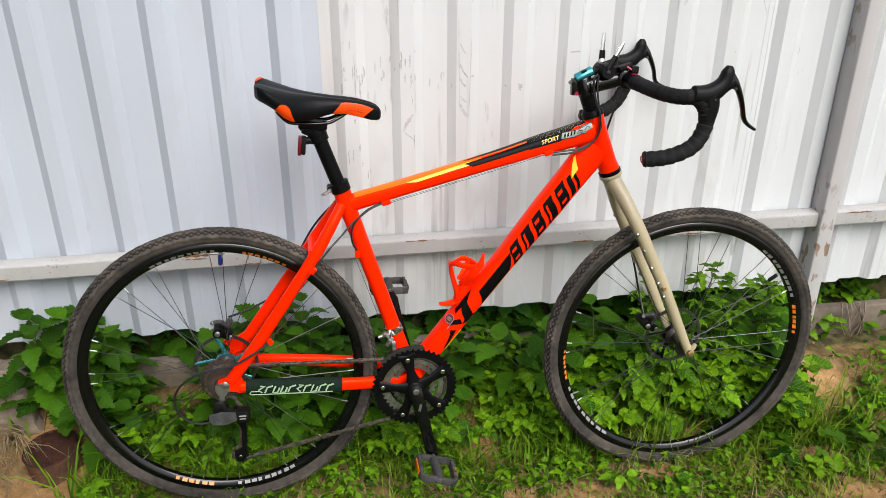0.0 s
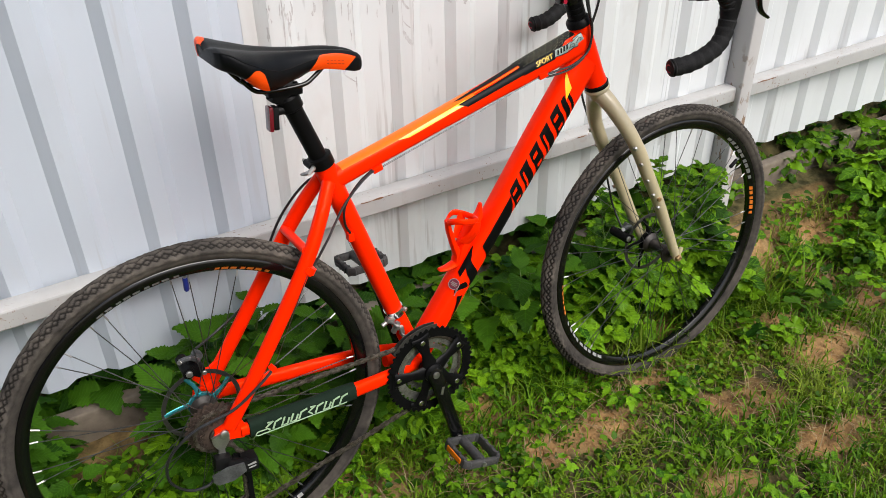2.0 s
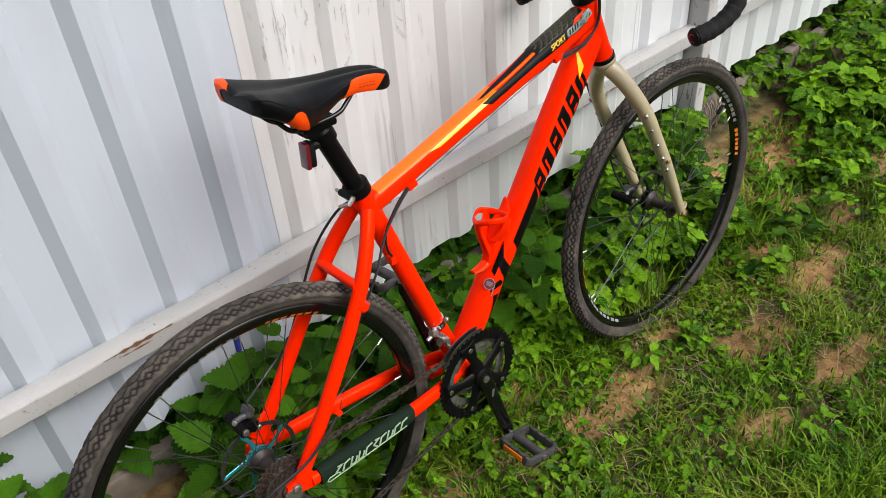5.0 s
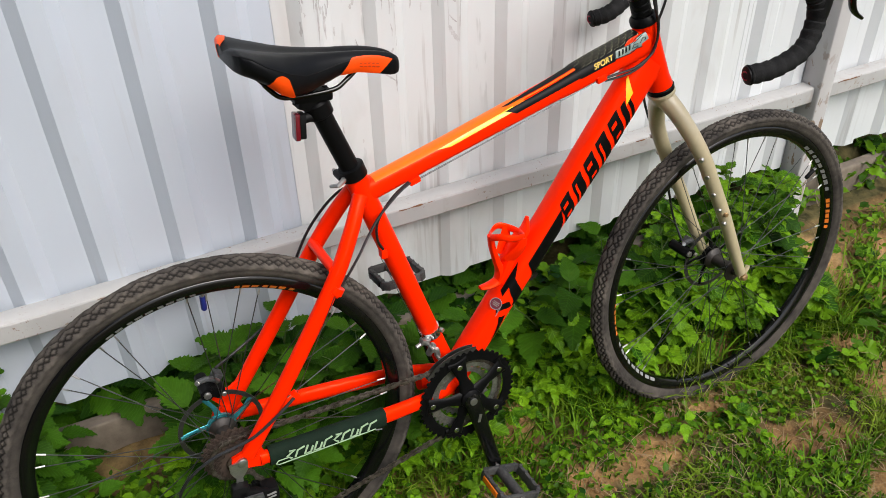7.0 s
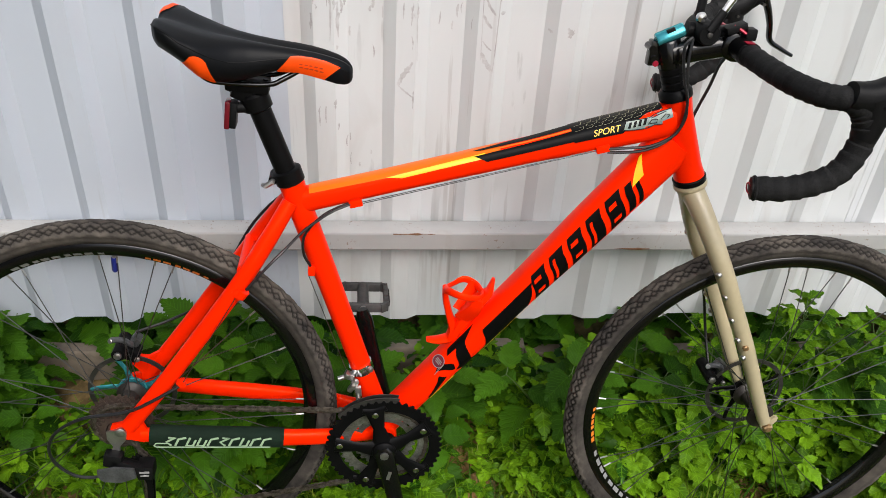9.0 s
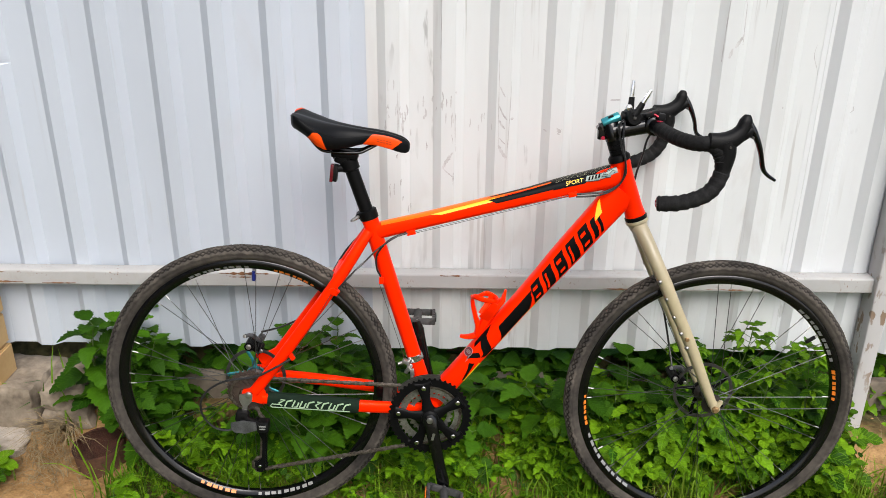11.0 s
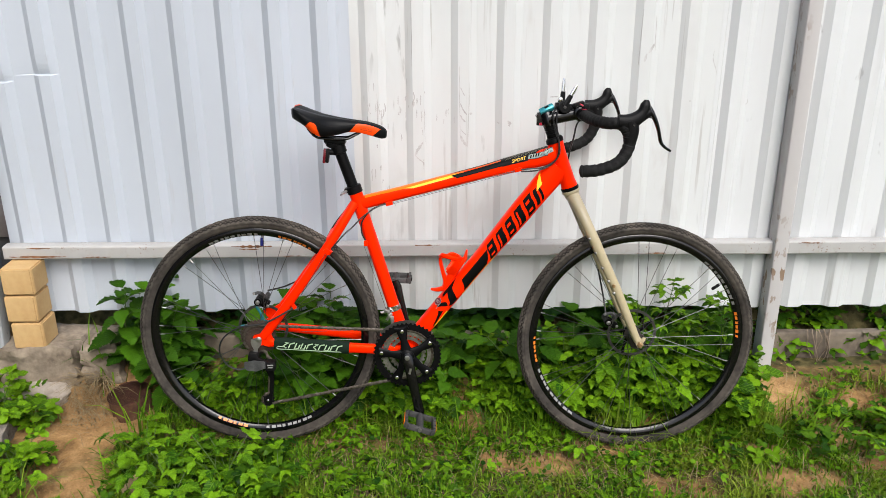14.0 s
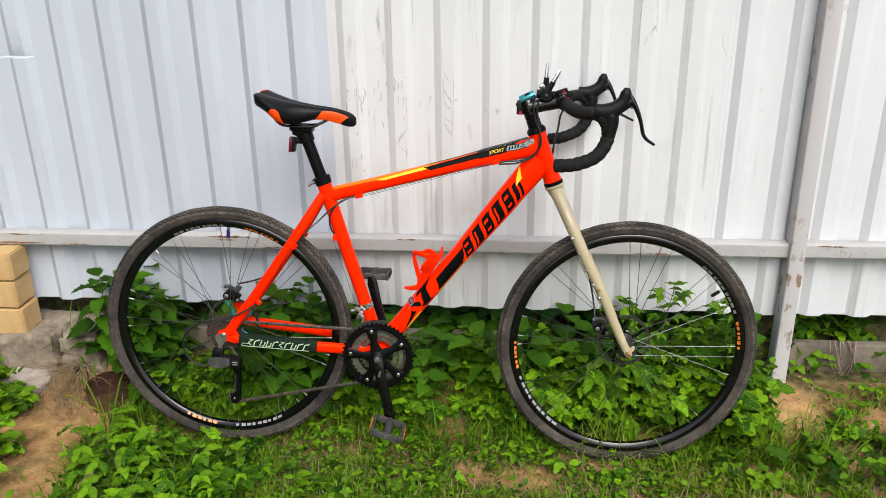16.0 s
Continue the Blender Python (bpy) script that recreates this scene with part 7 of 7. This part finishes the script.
scatter(elders, 30, -0.2, 2.2, 0.85, 1.40, 0.35, 0.6)
scatter(lobeds, 22, 1.42, 2.6, 1.35, 1.68, 0.55, 0.85)
scatter(elders, 26, 1.42, 2.8, 1.45, 1.72, 0.6, 1.0)
scatter(elders, 20, 1.76, 2.30, 1.56, 1.84, 0.9, 1.3)
scatter(lobeds, 14, 1.76, 2.30, 1.56, 1.84, 0.9, 1.2)
scatter(lobeds, 48, -1.75, -1.16, 1.52, 1.74, 0.6, 0.95)
scatter(elders, 22, -1.45, -0.92, 0.98, 1.10, 0.6, 0.95)
scatter(lobeds, 9, -1.03, -0.92, 1.20, 1.38, 0.4, 0.7, bare_ok=1.1)
scatter(lobeds, 9, -1.22, -1.02, 1.47, 1.575, 0.6, 0.95, bare_ok=1.1)
for x, y, h, yaw in ((0.885, 1.745, 0.36, 20), (0.80, 1.76, 0.27, 140), (1.12, 1.76, 0.30, 250), (0.97, 1.72, 0.25, 80)):
    s = sprig(h, int(x * 100))
    s.matrix_basis = pose(x, y, ground_z(x, y), 0, 0, yaw)
for x, y, s in ((-0.67, 1.43, 1.1), (-0.60, 1.28, 1.1), (0.62, 1.45, 0.6), (0.50, 1.50, 0.6), (0.75, 1.42, 0.6), (0.18, 1.60, 0.9), (0.22, 1.60, 0.8)):
    elders.put(x, y, rng.uniform(0, 360), s)


def leaf_mass(name, zones, shapes, material, label, category, threes=False):
    """Many leaves of real shape in one mesh. zones: x0, x1, y0, y1, count, low, high (over the soil), size0, size1, clump."""
    protos = []
    for me in shapes:
        co = np.empty(len(me.vertices) * 3)
        me.vertices.foreach_get("co", co)
        co, fs = co.reshape(-1, 3), [tuple(p.vertices) for p in me.polygons]
        if threes:
            all_co, all_fs = [], []
            for k, deg in enumerate((-64, 0, 62)):
                m = np.array(pose(0, 0, 0, 0, 6 * k - 4, deg).to_3x3()) * (1.1 if k == 1 else 0.9)
                all_fs += [tuple(v + k * len(co) for v in f) for f in fs]
                all_co.append(co @ m.T)
            co, fs = np.concatenate(all_co), all_fs
        protos.append((co, fs))
    verts, faces = [], []
    for x0, x1, y0, y1, count, low, high, s0, s1, clump in zones:
        for _ in range(count):
            x, y = rng.uniform(x0, x1), rng.uniform(y0, y1)
            if bare(x, y) > 0.25 or (-0.60 < x < -0.36 and 1.70 < y < 1.87) or (-1.64 < x < -0.95 and 1.07 < y < 1.50) or (abs(x + 0.775) < 0.11 and abs(y - 1.655) < 0.10) or (-1.25 < x < -0.86 and y > 1.58):
                continue
            k = noise.noise(Vector((x * 8, y * 8, clump)))
            if rng.random() > 0.55 + 1.2 * k:
                continue
            z = ground_z(x, y) + low + (high - low) * rng.random() ** 1.3 * min(1.0, max(0.25, 0.7 + k))
            co, fs = protos[rng.randrange(len(protos))]
            m = pose(x, y, z, 0, 0, rng.uniform(0, 360)) @ pose(0, 0, 0, rng.uniform(-25, 25), -rng.uniform(-25, 30), 0)
            r = np.array(m.to_3x3()) * rng.uniform(s0, s1)
            o = len(verts)
            verts += (co @ r.T + np.array(m.translation)).tolist()
            faces += [tuple(v + o for v in f) for f in fs]
    me = bpy.data.meshes.new(name)
    me.from_pydata(verts, [], faces)
    me.polygons.foreach_set("use_smooth", [True] * len(me.polygons))
    me.materials.append(material)
    return tagged(new(name, me), label, category, kind="stuff")


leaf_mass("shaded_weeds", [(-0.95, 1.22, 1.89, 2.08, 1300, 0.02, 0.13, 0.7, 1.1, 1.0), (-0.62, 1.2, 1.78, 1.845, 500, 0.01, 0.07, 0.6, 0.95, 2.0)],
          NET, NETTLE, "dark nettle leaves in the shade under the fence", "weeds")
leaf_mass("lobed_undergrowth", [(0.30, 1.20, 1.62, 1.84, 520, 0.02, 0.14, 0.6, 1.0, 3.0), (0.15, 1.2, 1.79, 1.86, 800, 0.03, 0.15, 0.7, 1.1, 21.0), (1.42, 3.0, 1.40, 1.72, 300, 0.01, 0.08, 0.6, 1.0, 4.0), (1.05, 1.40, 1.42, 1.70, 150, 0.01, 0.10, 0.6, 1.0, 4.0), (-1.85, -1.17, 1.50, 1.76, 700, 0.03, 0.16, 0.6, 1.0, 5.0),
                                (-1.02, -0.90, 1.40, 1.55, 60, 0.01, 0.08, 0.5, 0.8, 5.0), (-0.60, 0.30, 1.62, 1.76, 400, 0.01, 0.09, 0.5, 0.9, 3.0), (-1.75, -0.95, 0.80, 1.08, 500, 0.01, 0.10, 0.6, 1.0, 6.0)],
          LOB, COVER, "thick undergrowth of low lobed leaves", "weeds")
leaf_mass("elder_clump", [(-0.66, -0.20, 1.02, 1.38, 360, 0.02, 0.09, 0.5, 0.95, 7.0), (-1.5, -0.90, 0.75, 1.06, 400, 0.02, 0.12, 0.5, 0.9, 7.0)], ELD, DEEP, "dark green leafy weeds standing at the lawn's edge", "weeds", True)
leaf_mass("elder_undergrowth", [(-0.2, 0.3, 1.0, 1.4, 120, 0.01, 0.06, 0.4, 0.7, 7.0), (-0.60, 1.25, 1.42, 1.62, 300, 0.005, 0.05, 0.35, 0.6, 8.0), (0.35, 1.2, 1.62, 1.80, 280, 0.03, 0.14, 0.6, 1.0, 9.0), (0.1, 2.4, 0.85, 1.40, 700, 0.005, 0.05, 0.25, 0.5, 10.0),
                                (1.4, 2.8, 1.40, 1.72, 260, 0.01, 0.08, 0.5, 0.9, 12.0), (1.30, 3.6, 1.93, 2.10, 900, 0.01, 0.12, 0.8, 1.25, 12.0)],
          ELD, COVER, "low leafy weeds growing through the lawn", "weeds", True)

rr = random.Random(3)
roots = tagged(new("dry_roots"), "pale dry roots hanging over the weathered board", "roots")
roots.matrix_world = FENCE_LINE
for k in range(8):
    bm = bmesh.new()
    x = 1.455 + 0.012 * k + rr.uniform(-0.006, 0.006)
    strand, z = [(x, 1.872, 0.165)], 0.165
    for _ in range(4):
        x, z = x + rr.uniform(-0.016, 0.014), z - rr.uniform(0.022, 0.038)
        strand.append((x, 1.866 - rr.uniform(0, 0.012), z))
    sweep(bm, curve_pts(strand, 4), lerp_list([0.0024, 0.0020, 0.0016, 0.0012, 0.0007], 4), 5)
    part("root", bm, ROOT, roots)


# ---- grass, low weeds, straw and clods: too many to count ----
def blades(name, spots, material, label, category, kind_seg=3):
    """spots: rows of x, y, z, height, yaw, lean, width."""
    a = np.array(spots)
    n = len(a)
    base, h, yaw, lean, wid = a[:, :3], a[:, 3], a[:, 4], a[:, 5], a[:, 6]
    d = np.stack([np.cos(yaw), np.sin(yaw), 0 * yaw], 1)
    s = np.stack([-np.sin(yaw), np.cos(yaw), 0 * yaw], 1)
    up = np.array([0, 0, 1.0])
    verts = np.zeros((n, 7, 3))
    for k, (f, w) in enumerate(((0.0, 0.8), (0.4, 1.0), (0.75, 0.7))):
        c = base + up * (h * (f - 0.25 * lean * f * f))[:, None] + d * (h * lean * f ** 1.8)[:, None]
        verts[:, 2 * k] = c - s * (wid * w / 2)[:, None]
        verts[:, 2 * k + 1] = c + s * (wid * w / 2)[:, None]
    verts[:, 6] = base + up * (h * (1 - 0.38 * lean))[:, None] + d * (h * lean)[:, None]
    quads = np.array([[0, 1, 3, 2], [2, 3, 5, 4]])
    i0 = (np.arange(n) * 7)[:, None, None]
    q = (quads[None] + i0).reshape(-1, 4)
    t = (np.array([[4, 5, 6]])[None] + i0).reshape(-1, 3)
    me = bpy.data.meshes.new(name)
    me.from_pydata(verts.reshape(-1, 3).tolist(), [], q.tolist() + t.tolist())
    me.polygons.foreach_set("use_smooth", [True] * len(me.polygons))
    me.materials.append(material)
    return tagged(new(name, me), label, category, kind="stuff")


def under_thing(x, y):
    return (-1.62 < x < -0.97 and 1.09 < y < 1.48) or (abs(x + 0.775) < 0.07 and abs(y - 1.655) < 0.07) or (x < -0.9 and y > 1.62)


spots = []
for x0, x1, y0, y1, count, h0, h1 in ((-0.75, 2.4, 0.75, 1.45, 46000, 0.022, 0.065), (-0.7, 1.25, 1.40, 1.72, 11000, 0.025, 0.07), (-0.74, -0.25, 1.16, 1.40, 2200, 0.03, 0.08), (0.85, 1.3, 1.38, 1.62, 1700, 0.03, 0.08),
                                      (1.3, 3.2, 1.3, 1.8, 8000, 0.03, 0.08), (2.4, 4.2, 0.2, 1.8, 9000, 0.03, 0.08), (-1.7, -0.75, 0.85, 1.25, 7000, 0.04, 0.14), (-0.76, -0.62, 1.20, 1.55, 420, 0.05, 0.13), (-1.7, -0.9, 1.3, 1.7, 1800, 0.03, 0.08), (-2.0, 3.5, -0.8, 0.75, 16000, 0.03, 0.07), (-2.0, 7.0, -4.0, -0.8, 26000, 0.04, 0.10), (3.5, 7.0, -0.8, 1.8, 12000, 0.04, 0.09),
                                      (-0.2, 0.9, 0.85, 1.12, 4200, 0.05, 0.10), (0.25, 1.25, 1.52, 1.76, 1900, 0.06, 0.16), (-0.6, 0.25, 1.50, 1.72, 1000, 0.06, 0.16)):
    for _ in range(count):
        x, y = rng.uniform(x0, x1), rng.uniform(y0, y1)
        if under_thing(x, y) or rng.random() < (0.97 if x < -0.7 else 0.82) * bare(x, y):
            continue
        clump = 0.5 + noise.noise(Vector((x * 7, y * 7, 8.0)))
        if rng.random() > 0.24 + clump:
            continue
        hh = rng.uniform(h0, h1) * (0.62 + 0.5 * max(0.0, clump))
        if 1.33 < y < 1.52 and -0.70 < x < 1.10:
            hh *= 0.55                                # trodden short in front of the wheels
        spots.append((x, y, ground_z(x, y) - 0.003, hh, rng.uniform(0, 6.283), min(1.4, abs(rng.gauss(0.6, 0.45))), rng.uniform(0.0022, 0.0050)))
blades("grass", spots, GRASS, "short uneven green lawn grass with bare patches", "grass")

spots = []
for x0, x1, y0, y1, count in ((-1.0, -0.66, 1.10, 1.70, 22), (-0.2, 2.2, 0.9, 1.5, 1900), (1.3, 2.6, 1.0, 1.8, 900), (-1.0, -0.86, 1.60, 1.68, 90)):
    for _ in range(count):
        x, y = rng.uniform(x0, x1), rng.uniform(y0, y1)
        spots.append((x, y, ground_z(x, y) + 0.002, rng.uniform(0.025, 0.07), rng.uniform(0, 6.283), rng.uniform(0.9, 1.6), rng.uniform(0.0009, 0.0020)))
for _ in range(260):
    x, y = rng.gauss(-0.93, 0.07), rng.gauss(1.60, 0.05)
    spots.append((x, y, ground_z(x, y) + 0.002, rng.uniform(0.015, 0.05), rng.uniform(0, 6.283), rng.uniform(1.0, 1.7), rng.uniform(0.0010, 0.0030)))
blades("dry_straw", spots, STRAW, "loose dry straw lying on the soil", "straw")


def tuft(name, at, count, spread, h0, h1, l0, l1, w0, w1, material, label, toward=None):
    """One tuft of long blades out of one root; toward: the way most of them fall."""
    r = random.Random(int(abs(at[0]) * 1000) + count)
    rows = []
    for _ in range(count):
        x, y = r.gauss(at[0], spread), r.gauss(at[1], spread * 0.7)
        yaw = r.uniform(0, 6.283) if toward is None else r.gauss(toward, 0.8)
        rows.append((x, y, ground_z(x, y) + at[2], r.uniform(h0, h1), yaw, r.uniform(l0, l1), r.uniform(w0, w1)))
    return blades(name, rows, material, label, "grass")


tuft("tall_grass", (-0.895, 1.715, -0.003), 16, 0.035, 0.16, 0.27, 0.2, 1.0, 0.004, 0.007, GRASS, "long dark grass blades beside the concrete footing")
tuft("tall_grass", (-0.70, 1.50, -0.003), 12, 0.028, 0.12, 0.22, 0.2, 0.9, 0.003, 0.006, GRASS, "long thin grass blades at the edge of the soil")
tuft("tall_grass", (-0.69, 1.30, -0.003), 18, 0.045, 0.07, 0.15, 0.2, 0.9, 0.003, 0.006, GRASS, "long thin grass blades at the edge of the soil")
tuft("tall_grass", (1.33, 1.60, -0.003), 60, 0.06, 0.08, 0.17, 0.2, 1.0, 0.003, 0.006, GRASS, "long thin grass blades beside the bare soil")
tuft("dead_grass", (-0.885, 1.665, 0.045), 90, 0.018, 0.05, 0.11, 1.0, 1.9, 0.0016, 0.0034, STRAW, "bundle of dead straw-coloured grass drooping beside the pot", -1.7)


def cover(name, spots, material, label, category):
    """Small round leaves: rows of x, y, z, size, yaw, tilt, roll."""
    shape = np.array([(0, 0, 0), (0.30, 0.34, 0.08), (0.70, 0.27, 0.04), (1.0, 0, -0.10), (0.70, -0.27, 0.04), (0.30, -0.34, 0.08), (0.5, 0, -0.03)])
    verts, faces = [], []
    for x, y, z, s, yaw, tilt, roll in spots:
        cy, sy, ct, st = math.cos(yaw), math.sin(yaw), math.cos(tilt), math.sin(tilt)
        i = len(verts)
        for px, py, pz in shape:
            py2, pz2 = py * math.cos(roll) - pz * math.sin(roll), py * math.sin(roll) + pz * math.cos(roll)
            qx, qz = px * ct - pz2 * st, px * st + pz2 * ct
            verts.append((x + s * (qx * cy - py2 * sy), y + s * (qx * sy + py2 * cy), z + s * qz))
        faces += [(i, i + 1, i + 6), (i + 1, i + 2, i + 6), (i + 2, i + 3, i + 6), (i + 3, i + 4, i + 6), (i + 4, i + 5, i + 6), (i + 5, i, i + 6)]
    me = bpy.data.meshes.new(name)
    me.from_pydata(verts, [], faces)
    me.polygons.foreach_set("use_smooth", [True] * len(me.polygons))
    me.materials.append(material)
    return tagged(new(name, me), label, category, kind="stuff")


spots = []
for x0, x1, y0, y1, count, s0, s1, hh in ((-0.7, 2.4, 0.8, 1.5, 12000, 0.008, 0.024, 0.040), (-0.6, 1.25, 1.60, 1.84, 9000, 0.010, 0.030, 0.12), (-0.6, 1.25, 1.42, 1.60, 2600, 0.008, 0.020, 0.035), (1.3, 2.9, 1.35, 1.82, 4200, 0.010, 0.030, 0.07), (-1.75, -1.0, 1.45, 1.75, 3200, 0.010, 0.030, 0.12), (-1.6, -0.6, 1.0, 1.25, 2200, 0.010, 0.028, 0.06)):
    for _ in range(count):
        x, y = rng.uniform(x0, x1), rng.uniform(y0, y1)
        if rng.random() < 0.97 * bare(x, y) or (-0.60 < x < -0.36 and y > 1.72) or (-1.62 < x < -0.97 and 1.09 < y < 1.48) or (-1.24 < x < -0.86 and y > 1.58):
            continue
        if rng.random() > 0.45 + noise.noise(Vector((x * 6, y * 6, 2.0))):
            continue
        spots.append((x, y, ground_z(x, y) + rng.uniform(0.004, hh), rng.uniform(s0, s1), rng.uniform(0, 6.283), rng.uniform(-0.5, 0.6), rng.uniform(-0.5, 0.5)))
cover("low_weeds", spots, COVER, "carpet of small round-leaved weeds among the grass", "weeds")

verts, faces = [], []
for _ in range(1500):
    cx, cy, rx, ry = SOIL_SPOTS[rng.randrange(len(SOIL_SPOTS))]
    x, y = rng.gauss(cx, rx * 0.7), rng.gauss(cy, ry * 0.7)
    s, z, i = rng.uniform(0.002, 0.007), ground_z(x, y), len(verts)
    for p in ((1, 0, 0), (-1, 0, 0), (0, 1, 0), (0, -1, 0), (0, 0, 0.8), (0, 0, -0.8)):
        verts.append((x + s * (p[0] + rng.uniform(-0.3, 0.3)), y + s * (p[1] + rng.uniform(-0.3, 0.3)), z + s * (p[2] * 0.8 + 0.2)))
    faces += [(i + a, i + b, i + c) for a, b, c in ((0, 2, 4), (2, 1, 4), (1, 3, 4), (3, 0, 4), (2, 0, 5), (1, 2, 5), (3, 1, 5), (0, 3, 5))]
me = bpy.data.meshes.new("soil_clods")
me.from_pydata(verts, [], faces)
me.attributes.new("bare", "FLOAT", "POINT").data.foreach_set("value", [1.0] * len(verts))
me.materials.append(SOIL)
tagged(new("soil_clods", me), "small clods and grit on the bare soil", "soil", kind="stuff")

dry = leaf_mesh("dry_leaf", 0.075, 0.045, 5, STRAW, 0.5, -1.2)
ob = new("dry_leaf", dry)
ob.matrix_basis = pose(-0.63, 1.165, ground_z(-0.63, 1.165) + 0.02, 20, -30, 60)
tagged(ob, "curled pale dry leaf lying in the grass", "leaf")
